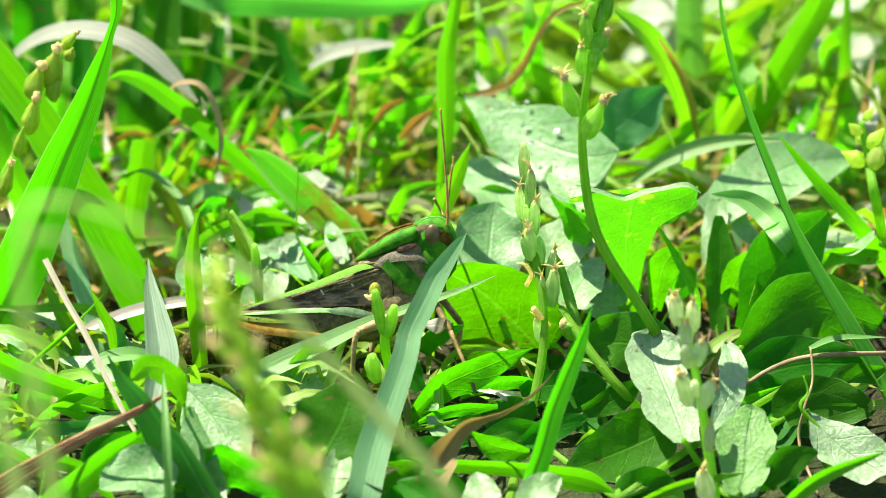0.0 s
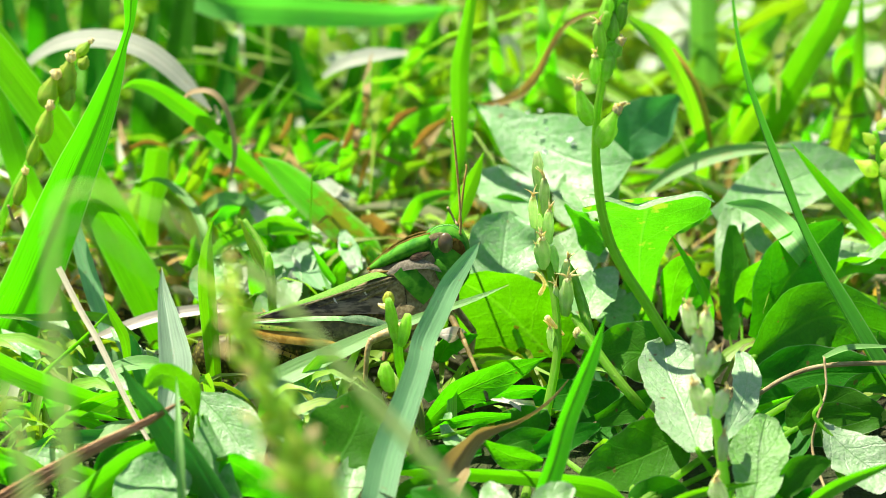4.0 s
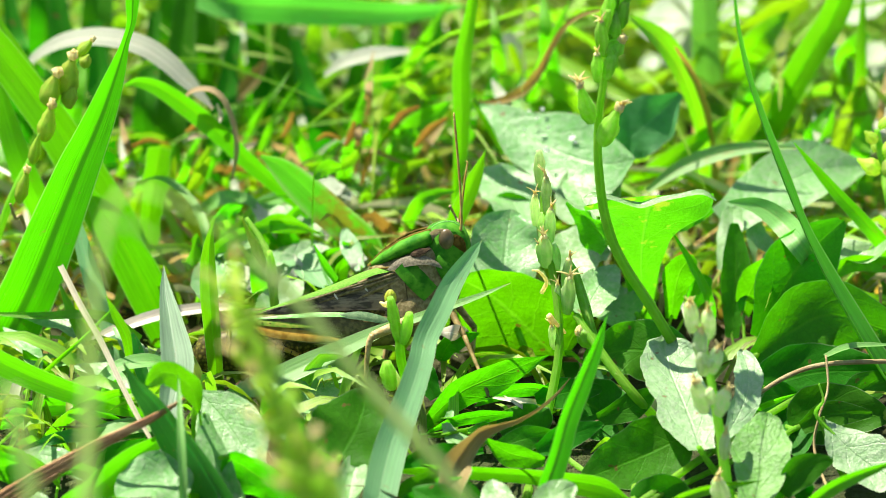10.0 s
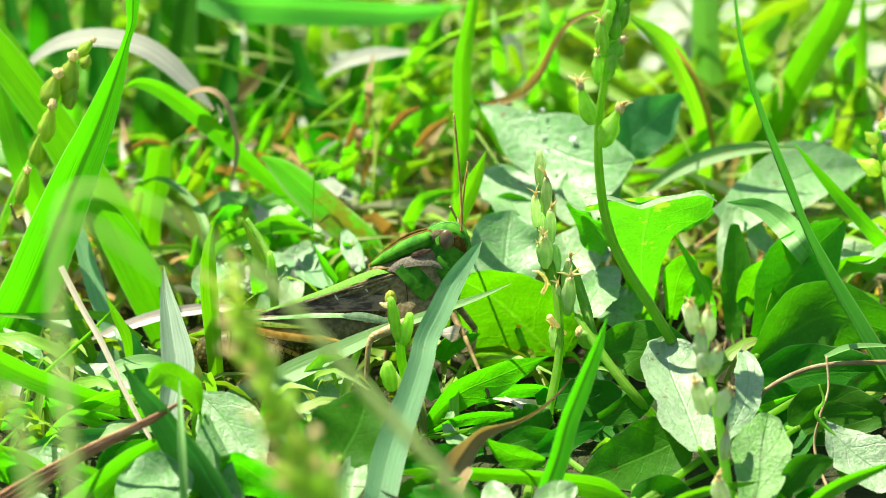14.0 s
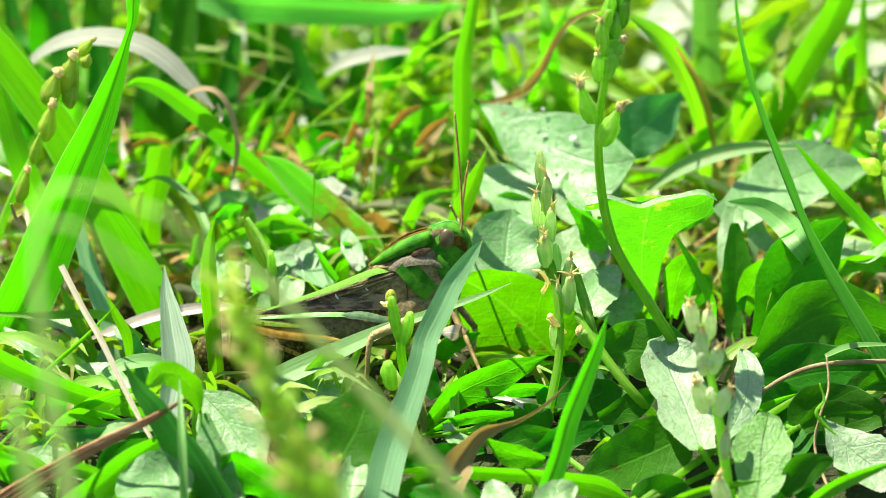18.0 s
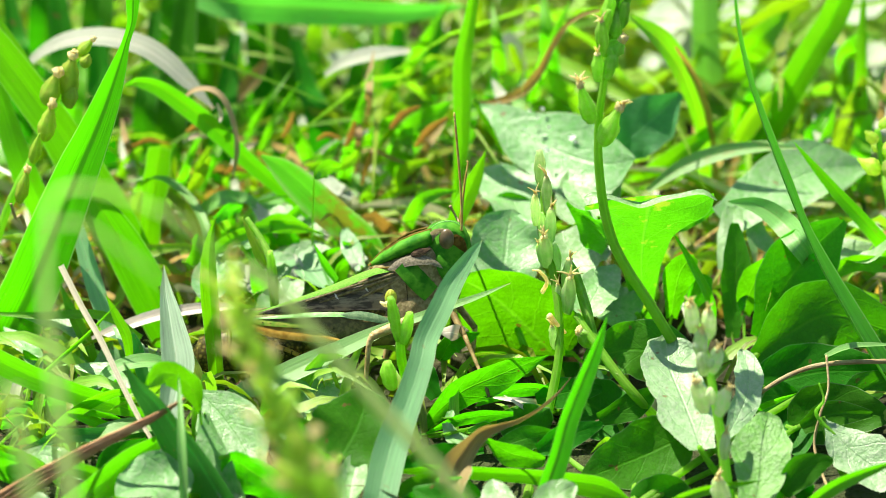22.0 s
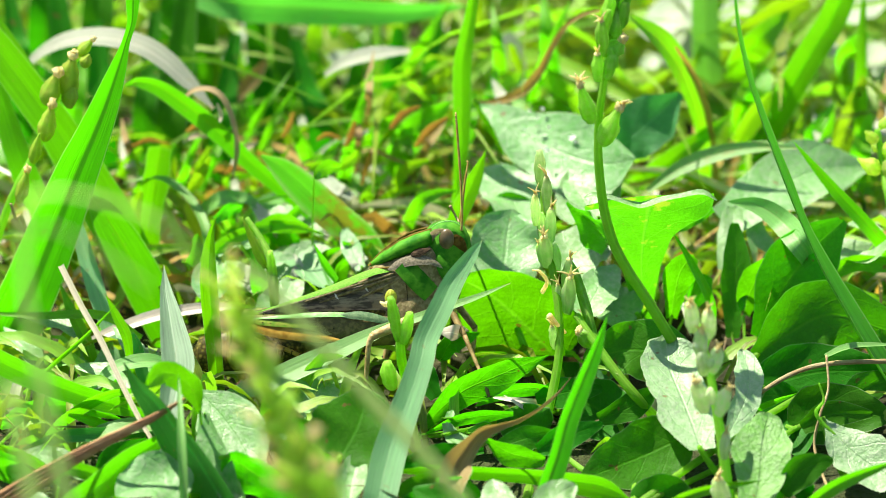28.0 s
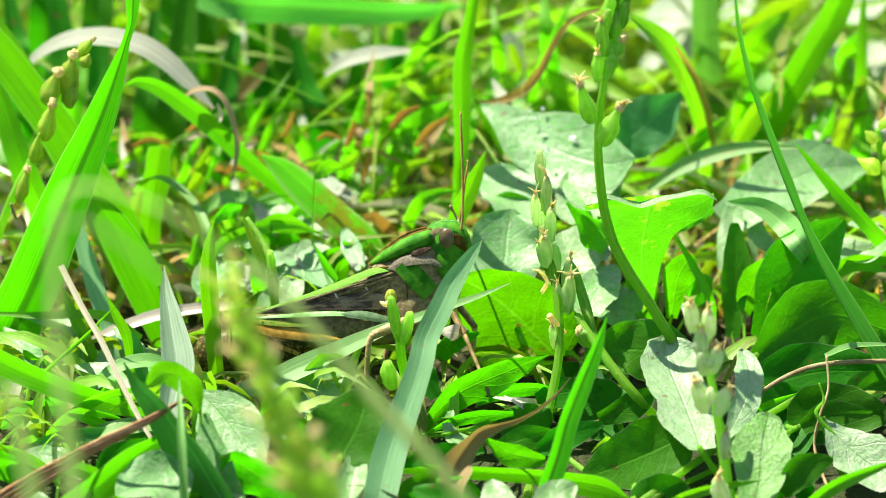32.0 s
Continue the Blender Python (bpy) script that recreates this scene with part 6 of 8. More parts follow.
grass_blade([(-33.7, 74.5, -0), (-30.4, 43.2, 17.3), (-26.1, 43.5, 21.1), (-20.8, 44.3, 21.2)], 2.38, GRASS, "bright grass blade bent over", shape='lance', roll=36.2)
leaf(weed_f, [(81.5, 23.4, 23.5), (78.6, 26.1, 24.1), (75.5, 27.1, 23.9)], 2.74, LEAF_SUN_SHEEN, "pale leaf", roll=43.3)
leaf(weed_d, [(28.7, 14.1, 30), (25.7, 21, 31.8), (22.7, 27.1, 32.8)], 6.27, LEAF_SUN_SHEEN, "pale leaf", roll=32.5)
leaf(weed_i, [(-21.4, 16.8, 15.2), (-25.2, 23.6, 16.7), (-30.3, 29.3, 17.4)], 6.74, GRASS_GREY, "bleached ribbed leaf", shape='lance', roll=41.0)
leaf(weed_i, [(-34, 18.7, 13.5), (-37.6, 24.9, 14.8), (-41.5, 28.2, 15.3)], 4.85, GRASS_PALE, "bleached leaf", roll=41.9)
leaf(weed_i, [(-20.8, 40.1, 15.1), (-24.6, 44.7, 16.1), (-30.6, 47.9, 16.3)], 3.65, GRASS_PALE, "bleached leaf", roll=47.9)
grass_blade([(-85.9, -5.2, 0), (-85.5, -5.6, 1.2), (-80.6, 7.4, 9.2), (-75.4, 6.9, 20.6), (-70.9, 6.3, 32), (-66.4, 5.8, 43.3), (-64, 5.6, 48.8), (-61.7, 5.3, 54.4), (-59.7, 5.1, 59.9), (-58.1, 4.9, 64.6), (-57.1, 4.7, 67.9), (-55.9, 4.5, 72), (-55.6, 4.3, 76.4), (-54.7, 4, 84)], 1.0, GRASS_DEEP, "broad deep green grass blade standing tall, ribbed", outline=((3.81, 5.45, 5.49, 5.24, 4.78, 4, 3.4, 2.8, 2.09, 1.34, 0.8, 0.86, 1.33, 1.49)), roll=18, n=70, fold=0.3)
grass_blade([(-81.4, 66, 39.2), (-77.7, 64.4, 43.8), (-72.7, 62.7, 47.2), (-67.2, 61, 48.7), (-61.7, 59.2, 48.9), (-56.8, 57.6, 47.9), (-52.5, 56, 45.5), (-49.3, 54.6, 42.8), (-46.6, 53.4, 40.4), (-43.6, 52, 37.5)], 1.0, GRASS_ARCH, "bleached pale grass blade arching over", outline=((0.93, 2.08, 3.23, 3.8, 4.02, 4.13, 3.89, 3.21, 2.06, 0.57)), roll=-62, n=50, fold=0.1)
grass_blade([(-41, -4.9, 0), (-41, -6, 3.1), (-41.6, -8, 15.7), (-42.1, -9.5, 25.1), (-42.1, -10.6, 32.2), (-41.5, -11.4, 37.5), (-40.5, -12, 41)], 1.0, GRASS, "short upright bright green grass blade", outline=((0.87, 1.24, 1.49, 1.64, 1.32, 0.61, 0.05)), roll=-4, n=35, fold=0.4)
grass_blade([(-48.4, -46, 0), (-48.5, -48, 5.7), (-48.7, -40.4, 11), (-48.2, -33.8, 15.7), (-47.2, -28.5, 19.4), (-48.5, -21.3, 24.6), (-49.6, -16.1, 28.4), (-50.1, -12, 31.5)], 1.0, GRASS_ASH, "pale grey-green upright grass blade with folded edge", outline=((0.8, 1.15, 1.47, 2.11, 3.06, 2.12, 1.06, 0.11)), roll=18, n=40, fold=0.35)
grass_blade([(-50, -20.3, 0), (-51.7, -22, 4.8), (-57, -24.1, 8.9), (-62.9, -26.2, 11.7), (-69.7, -28.7, 15.4), (-76.4, -31.3, 19.8), (-83, -34, 25.1)], 1.0, GRASS, "bright green grass blade leaning low", outline=((0.22, 0.31, 1.55, 1.86, 2.06, 2.21, 2.04)), roll=-12, n=35)
grass_blade([(-37.6, -54.8, 0), (-38.5, -56, 3.4), (-43, -52.5, 10.5), (-46.7, -50, 15.3), (-50.1, -47.6, 19.6), (-53.1, -45.9, 22.6), (-55.7, -44, 26.3)], 1.0, GRASS_SHADED, "grass blade leaning over, coloured dark bluish for shade", outline=((6.62, 9.46, 7.69, 5.92, 4.54, 2.76, 0.2)), roll=-60, n=35)
grass_blade([(-66.5, -58.2, 0), (-65, -60, 5.3), (-60.3, -55.7, 7.3), (-54.6, -50.2, 10.2), (-48.7, -45, 12.5)], 1.0, GRASS, "broad grass blade lying low, part in shade", outline=((2.02, 2.89, 3.02, 2.68, 1.17)), roll=32, n=25)
grass_blade([(-12, -56.3, 0), (-11.4, -58, 4.9), (-9.3, -48.8, 11.5), (-5.8, -39.3, 18.1), (-3.9, -33.6, 22.2), (-3, -29.9, 25), (-0.6, -25, 28.3), (1.9, -19.9, 31.7), (5.3, -14.6, 34.9), (7, -12, 36.4)], 1.0, GRASS_GREY, "broad pale green grass blade crossing the insect", outline=((2.05, 2.93, 3.05, 2.51, 2.31, 2.22, 2.17, 1.92, 1.09, 0.1)), roll=14, n=50, fold=0.2)
grass_blade([(-42.6, -13.5, 0), (-39.7, -16, 7.1), (-33.1, -14.5, 9), (-25.9, -12.8, 11.9), (-18.8, -11.1, 14.6), (-12.7, -9.7, 17.1), (-6.5, -8.3, 19.1), (0.6, -6.7, 21.1), (6.8, -5.3, 22.9), (12.3, -4, 24.8)], 1.0, GRASS_BLUE, "glossy grass blade lying under the insect", outline=((0.65, 0.93, 1.97, 2.2, 1.85, 1.39, 0.98, 0.81, 0.52, 0.06)), roll=-28, n=50, fold=0.15)
grass_blade([(-9.7, -36.8, 0), (-8.4, -38, 3.4), (-2.4, -39.7, 3.8), (6.6, -42.3, 4.4), (15.5, -44.8, 4.9), (22.4, -46.8, 4.7), (28.3, -48.6, 4.3), (32.8, -50, 2.7)], 1.0, GRASS, "bright green grass blade lying low, its end torn", outline=((0.92, 1.31, 1.43, 1.63, 1.82, 2.46, 2.59, 0.26)), roll=40, n=40)
grass_blade([(0.5, -56.5, 0), (0.8, -58, 4.3), (1.9, -52.7, 9.1), (3.8, -49.5, 11.5), (6.5, -46.2, 13.6), (9.7, -43.4, 13.8), (13.5, -40.3, 13.6), (16.7, -37.5, 14.3), (20.1, -34.1, 15.9), (22.6, -31, 17.8)], 1.0, DRY, "dry brown shrivelled leaf with a thin twisted stalk", outline=((1.17, 1.67, 2.56, 2.07, 1.39, 0.74, 0.45, 0.35, 0.25, 0.1)), roll=2, n=50, name='dry_leaf', group='dry blades', fold=0.5, twist=40, wave=0.5, ragged=0.1)
grass_blade([(16.1, -54.6, 0), (16.8, -56, 4), (19.8, -52.8, 11.7), (21.7, -50.2, 18), (24.2, -47.7, 23.9), (26.6, -45.3, 29.3), (28.7, -43, 35)], 1.0, GRASS_DEEP, "deep green grass blade, upright", outline=((1.71, 2.44, 2.38, 2.25, 2.05, 1.41, 0.06)), roll=40, n=35, fold=0.35)
grass_blade([(1.8, 60.6, 0), (2.4, 54, 18.8), (3.4, 53.3, 27.2), (3.6, 52.5, 36.7), (3.6, 51.7, 46.1), (4.6, 51.1, 53.1), (5.7, 50.5, 60.1), (6.6, 50, 65.9)], 1.0, GRASS, "tall upright grass blade near the insect", outline=((0.45, 0.65, 1.3, 1.72, 1.77, 1.34, 1.01, 0.85)), roll=4, n=40, fold=0.4)
grass_blade([(0.2, 32.9, 0), (0.9, 26, 19.6), (2.5, 24.9, 25.7), (4.4, 23.9, 30.6), (6.2, 23, 35.5), (8, 22, 40.8)], 1.0, GRASS, "bright green grass blade, lit through by the sun", outline=((0.97, 1.39, 1.71, 1.7, 1.27, 0.05)), roll=10, n=30, fold=0.3)
grass_blade([(84.3, -8.1, 0), (82.7, -10, 5.4), (77.4, -10.2, 14.4), (73, -10.4, 22.2), (68.7, -10.7, 30), (64.8, -10.9, 38.3), (61.3, -11.1, 47.1), (58.6, -11.3, 54.2), (55.9, -11.5, 61.8), (53.6, -11.6, 69.3), (52, -11.8, 76.8), (51.1, -12, 84.3)], 1.0, GRASS_SLIM, "long narrow grass blade, dark on its edge", outline=((2.3, 3.29, 3.06, 2.72, 2.28, 1.51, 1.72, 1.5, 1.18, 0.96, 0.74, 0.42)), roll=62, n=60, fold=0.6)
grass_blade([(-68.6, -12, 31.5), (-64.6, -17.7, 25.8), (-61.1, -22.3, 21.4), (-57.2, -28.2, 15.5), (-54, -32.8, 10.9), (-51.6, -36, 8)], 1.0, STRAW_DULL, "dry straw stalk lying across the grass", outline=((0.56, 0.56, 0.56, 0.5, 0.45, 0.35)), roll=-2, n=30, name='straw', group='dry blades', fold=0.5)
grass_blade([(-66.3, 3, 9.7), (-60.6, 4.9, 11.6), (-54.5, 6.9, 13.2), (-49.8, 8.4, 13.8), (-43.7, 10.3, 13.9), (-38, 12, 13.4)], 1.0, STRAW, "dry straw blade lying flat", outline=((0.51, 1.09, 1.29, 1.29, 1.16, 0.65)), roll=-36, n=30, name='straw', group='dry blades', fold=0.4)
grass_blade([(-58.3, 5.7, 0), (-59.2, 4, 5), (-61.8, 8.3, 11.6), (-64.5, 12.6, 18.3), (-66.7, 16.6, 24.5), (-68.4, 20, 29.9)], 1.0, GRASS_GREY, "greyish green grass blade, weathered", outline=((0.88, 1.25, 1.56, 1.67, 1.36, 0.63)), roll=0, n=30)
grass_blade([(-50.9, 24.7, 0), (-51.3, 24, 2.1), (-54.5, 23.3, 10.5), (-58.1, 22.5, 18.8), (-62.2, 21.7, 27), (-66.2, 21, 34)], 1.0, GRASS, "broad green grass blade leaning, lit through", outline=((2.3, 3.29, 3.91, 3.79, 2.94, 0.52)), roll=0, n=30)
grass_blade([(-56.1, -3, 0), (-56.5, -6, 8.7), (-57.3, -7.2, 15.3), (-59.2, -8.2, 20.2), (-60.8, -9, 24.4)], 1.0, GRASS, "green grass blade, twisted", outline=((0.66, 0.94, 1.04, 0.83, 0.1)), roll=8, n=25, twist=20)
grass_blade([(-52.9, -9.4, 0), (-53.4, -12, 7.4), (-54.6, -11.2, 11.5), (-55.1, -10.5, 15.1), (-56.1, -10, 17.6)], 1.0, GRASS_SHADED, "short folded grass blade, bluish as in shade", outline=((0.89, 1.27, 1.52, 1.14, 0.38)), roll=-36, n=25)
grass_blade([(-63.4, 2.3, 0), (-64.1, 0, 6.7), (-65.6, 1.3, 11.7), (-68.1, 2.8, 16.7), (-70, 4, 21.3)], 1.0, GRASS, "green grass blade beside straw", outline=((0.8, 1.14, 1.24, 0.93, 0.21)), roll=0, n=25)
grass_blade([(-63.3, -20, 10.8), (-59.2, -18.8, 14.2), (-53.2, -17.4, 15.2), (-47.2, -16, 13.3)], 1.0, GRASS_BLUE, "pale grass blade lying under others", outline=((0.53, 1.33, 1.59, 0.66)), roll=-40, n=20)
grass_blade([(-62.4, -14.9, 0), (-61.4, -18, 8.9), (-59.4, -16.8, 10.2), (-58.2, -16, 11.5)], 1.0, GRASS, "short bright grass blade", outline=((0.32, 0.46, 0.69, 0.12)), roll=28, n=20)
leaf(weed_a, [(-42.3, -48, 18.2), (-43.6, -48.6, 23.1), (-46.2, -49.2, 25.9), (-48.8, -49.5, 26.6), (-51, -50, 24.6), (-51.2, -50, 24.4)], 1.0, LEAF, "curled bright green leaf", outline=((0.32, 2.12, 2.44, 2.22, 0.85, 0.1)), roll=-22, wave=0.05)
leaf(weed_a, [(-43.4, -34, 16.7), (-39.2, -38.8, 14.1), (-35.6, -43.8, 10.9), (-32.3, -49.6, 6.7), (-32.1, -50, 6.4)], 1.0, LEAF_SUN_SHEEN, "pale leaf, sun sheen in its colour", outline=((0.51, 4.96, 5.55, 1, 0.12)), roll=-10)
leaf(weed_a, [(-41.7, -46, 17.3), (-40.6, -49.3, 12.8), (-38, -53.1, 8.1), (-35, -55.8, 5.7), (-34.7, -56, 5.5)], 1.0, LEAF_SUN_SHEEN, "pale leaf, partly in shade, sheen in its colour", outline=((1.04, 2.49, 2.59, 1.03, 0.12)), roll=18)
leaf(weed_c, [(11.4, 15, 14.5), (11.4, 19.6, 18.8), (11.9, 23.7, 22.6), (12.5, 26.7, 25.4), (12.8, 28, 26.6)], 1.0, LEAF_SUN_SHEEN, "pale rounded leaf, sun sheen in its colour", outline=((4.71, 6.71, 6.41, 3.48, 0.42)), roll=0, wave=0.16)
leaf(weed_c, [(-4.7, -18, 0.4), (-0.9, -18.6, 5.6), (3.7, -19.2, 9.9), (8.7, -19.8, 12.7), (13.8, -20.4, 15.3), (19.1, -21, 17.9)], 1.0, LEAF, "pointed bright green leaf, lit through", outline=((0.23, 1.7, 3.05, 3.16, 2.03, 0.06)), roll=26)
leaf(weed_c, [(-3.4, -24, 3.7), (1.6, -24, 6.1), (6.9, -24, 7.2), (12.6, -24, 7.7)], 1.0, LEAF, "narrow bright green leaf", outline=((0.18, 0.99, 1.4, 0.58)), roll=30)
leaf(weed_c, [(0.4, -25, 7.3), (1.3, -23.3, 7.3), (1.8, -22, 7.5)], 1.0, LEAF_SUN_SHEEN, "small folded pale leaf tip", outline=((0.21, 0.74, 0.21)), roll=-16)
leaf(weed_c, [(0.3, -32, 7.2), (2.2, -31.2, 6.3), (5.2, -30, 5.6)], 1.0, LEAF_SUN_SHEEN, "small pale leaf", outline=((3.02, 3.22, 0.4)), roll=-60)
leaf(weed_c, [(4.6, -30, 6.6), (7.5, -28.9, 6.8), (9.7, -28, 5.7)], 1.0, LEAF_SHADED, "", outline=((0.74, 1.38, 0.42)), roll=-18)
leaf(weed_c, [(7.4, -38, 9.1), (12.1, -37.5, 5.8), (17.5, -37, 4.4), (18, -37, 4.3)], 1.0, LEAF, "bright green leaf", outline=((0.45, 2.38, 1.25, 0.15)), roll=28)
leaf(weed_d, [(6.3, 58, 36.5), (10.9, 54.9, 35.1), (16.7, 50.5, 32.3), (24.2, 45.4, 30.6), (30.5, 41.4, 30.5), (35.4, 38.3, 32.4), (35.9, 38, 32.5)], 1.0, LEAF_SUN_SHEEN, "large pale leaf with sun glare in its colour", outline=((0.06, 2.58, 5.92, 7.79, 6.65, 1.33, 0.16)), roll=-16, fold=0.2, wave=0.14, ragged=0.07)
leaf(weed_d, [(32.3, 50, 28.7), (36, 50, 32.8), (40.8, 50, 37.1), (45.1, 50, 41.3)], 1.0, LEAF_TEAL, "broad bluish leaf in half shade", outline=((2.38, 4.97, 4.74, 0.65)), roll=-6)
leaf(weed_e, [(37.9, 23.4, 1.2), (37.4, 21.2, 8.5), (36.8, 14.4, 17.5), (36.5, 9.5, 24), (36.6, 4.6, 30.5), (37, 0.6, 35.6), (37.2, -1.9, 38.8), (37.1, -4, 41.5)], 1.0, LEAF_SCARRED, "bright green spoon-shaped leaf with wavy torn edge", outline=((1.27, 1.79, 2.93, 3.84, 5.16, 7.69, 10.83, 11.82)), roll=0, wave=0.03, fold=0.05, ragged=0.03, n=36, m=18)
leaf(weed_e, [(25.4, -4.5, 41.5), (27.1, -4.5, 42.3), (30.6, -4.5, 41.5), (33.7, -4.5, 40.5), (35.7, -4.5, 40.2), (38.8, -4.5, 41.1), (43.3, -4.5, 42.1), (46.9, -4.5, 42.6), (49.3, -4.5, 41.1)], 1.0, LEAF_SUN_SHEEN, "curled pale margin of a leaf", outline=((0.24, 0.63, 0.63, 0.71, 0.87, 0.79, 0.63, 0.71, 0.16)), roll=-50, petiole=False, ragged=0.15, wave=0.05)
leaf(weed_e, [(42.3, 14, 10.3), (42.8, 11.7, 16.4), (43.7, 9.8, 21.4), (45.5, 8.3, 24.7), (45.9, 8, 25.4)], 1.0, LEAF, "bright green leaf, lit through", outline=((1.05, 2.1, 3.03, 1.56, 0.19)), roll=6)
leaf(weed_e, [(45.2, 16, 10.1), (47.3, 17.1, 14.2), (48.6, 17.8, 16.9), (48.9, 18, 17.5)], 1.0, LEAF, "green leaf, lit through", outline=((0.82, 2.34, 1.75, 0.21)), roll=26)
leaf(weed_e, [(41.3, 20, 25.2), (45.1, 20.9, 26.8), (50.1, 22, 28.9)], 1.0, LEAF, "bright green leaf tip", outline=((0.62, 1.61, 0.74)), roll=32)
leaf(weed_d, [(30.5, 12, 26.2), (27.1, 13.8, 29), (22.8, 16, 32.6)], 1.0, LEAF, "bright green leaf", outline=((5.54, 4.87, 0.44)), roll=-62)
leaf(weed_f, [(55.8, 16, 10.1), (56.9, 14.6, 15.2), (58.5, 13.3, 19.7), (60.5, 12, 23.9)], 1.0, LEAF, "bright green leaf, lit through", outline=((1.07, 2.66, 2.76, 0.53)), roll=10)
leaf(weed_f, [(53.6, 12, 7.2), (54, 15.2, 15), (54.3, 17.5, 20.8), (54, 19.8, 26.4), (54, 20, 26.8)], 1.0, LEAF_HALF_SHADED, "green leaf, half shade in its colour", outline=((1.26, 2.51, 2.51, 0.94, 0.11)), roll=0)
leaf(weed_f, [(52.3, 24, 15.9), (53.7, 29.3, 20.5), (54.6, 33.4, 24.2), (54.7, 34, 24.7)], 1.0, LEAF_SUN_SHEEN, "pale leaf, sunlit", outline=((1.11, 2.45, 1.67, 0.2)), roll=-18, petiole=False)
leaf(weed_f, [(60, 26, 15.1), (59.4, 29.6, 18.1), (58.6, 33.4, 21.3), (58.4, 34, 21.9)], 1.0, LEAF_SUN_SHEEN, "pale mottled leaf", outline=((2.69, 3.23, 2.02, 0.24)), roll=38, petiole=False)
leaf(weed_f, [(58.3, 6, 9.7), (62.5, 8.8, 17.6), (67.1, 11.3, 23.9), (73.1, 13.8, 29.3), (73.6, 14, 29.7)], 1.0, LEAF_HALF_SHADED, "deep green leaf, half shade in its colour", outline=((2.13, 5.85, 6.39, 1.6, 0.19)), roll=12)
leaf(weed_f, [(56.8, -4, 10.1), (63.5, -1.7, 14.1), (70.8, 0.5, 16.6), (81.8, 3.6, 12.1), (83.2, 4, 11.5)], 1.0, LEAF_HALF_SHADED, "deep green leaf, coloured as in shade", outline=((1.55, 6.21, 6.74, 3.13, 0.38)), roll=4)
leaf(weed_f, [(68.4, 12, 16.3), (74.6, 13, 21.5), (82.7, 13.9, 21.1), (83.2, 14, 21.1)], 1.0, LEAF, "bright green leaf margin", outline=((0.47, 1.77, 1.42, 0.17)), roll=28)
leaf(weed_f, [(69, 17, 27.3), (69.8, 16.5, 25.2), (72.1, 15.7, 23.1), (75.7, 14.8, 22), (78.8, 14.1, 22.7), (82.2, 13.1, 25.6), (82.4, 13, 25.9)], 1.0, LEAF_SUN_SHEEN, "curled pale leaf margin", outline=((0.89, 1.34, 1.78, 2.23, 2, 1.56, 0.19)), roll=-62, petiole=False, ragged=0.12)
leaf(weed_f, [(53.1, 32, 22.3), (62, 40.4, 25.3), (71.5, 48.5, 26.7), (84, 58, 23.7)], 1.0, LEAF_SUN_SHEEN, "large pale leaf bending over", outline=((3.75, 6.3, 6.35, 0.13)), roll=-32, petiole=False)
leaf(weed_g, [(45.3, -43, 9.2), (44.1, -36.8, 11.4), (42.4, -29.6, 13.7), (40.7, -22.5, 16.1), (40.2, -17.2, 18.2), (39.9, -15, 19.1)], 1.0, LEAF_SUNLIT, "pale leaf with gnawed edge, sunlight in its colour", outline=((2.09, 5.68, 5.71, 5.32, 3.84, 0.49), (2.72, 4.21, 4.86, 5.1, 4.27, 0.49)), roll=18, ragged=0.1, n=34, m=14)
leaf(weed_g, [(49.5, -43, 10.9), (52, -36.6, 12.4), (54, -30.3, 14.2), (54.6, -24.6, 16.1), (53.7, -19.6, 17.7), (53.6, -19, 17.9)], 1.0, LEAF_SUNLIT, "pale leaf with gnawed edge, sunlight in its colour", outline=((0.5, 2.22, 2.54, 2.55, 1.02, 0.12)), roll=8, ragged=0.1, n=34, m=14)
leaf(weed_g, [(54.4, -54, 3.9), (55.5, -48.8, 7.2), (56.1, -43.8, 10.4), (57.2, -39, 13.4), (57.5, -38, 14.1)], 1.0, LEAF_VEIN_SHADOWS, "pale rounded leaf, stem shadows painted as dark veins", outline=((2.98, 4.58, 5.2, 2.31, 0.28)), roll=-6)
leaf(weed_g, [(60.4, -44, 5.9), (62.2, -44, 3.9), (64.3, -44, 0.5), (64.5, -46.9, 1.2)], 1.0, LEAF_SHADED, "", outline=((0.22, 2.18, 1.64, 0.2)), roll=24)
leaf(weed_h, [(67.5, -31, 9.9), (70.8, -34.2, 6.9), (74.6, -37.3, 4.7), (79.7, -41.1, 3), (80.9, -42, 2.6)], 1.0, LEAF_SUNLIT, "pale leaf with holes gnawed in it", outline=((0.23, 3.64, 5.12, 3.97, 0.48)), roll=-28, ragged=0.08)
pod(slim_spike, mm((17.7, 2, 41.1)), (-0.04, -0.13, 0.99), 7.47 * MM, 1.10 * MM, POD_SPIKE, blunt=True, tip=False, tip_len=0.4)
pod(slim_spike, mm((16.8, -2, 35.3)), (-0.02, -0.16, 0.99), 6.40 * MM, 0.90 * MM, POD_SPIKE, blunt=True, tip=True, tip_len=0.4)
pod(slim_spike, mm((19, 0, 36.7)), (-0.04, -0.13, 0.99), 7.49 * MM, 1.00 * MM, POD_SPIKE, blunt=True, tip=True, tip_len=0.4)
pod(slim_spike, mm((19.5, -2, 32.2)), (0.01, -0.15, 0.99), 6.64 * MM, 1.10 * MM, POD_SPIKE, blunt=True, tip=True, tip_len=0.4)
pod(slim_spike, mm((18.5, -1, 31.3)), (-0.12, -0.15, 0.98), 6.47 * MM, 0.90 * MM, POD_SPIKE, blunt=True, tip=False, tip_len=0.4)
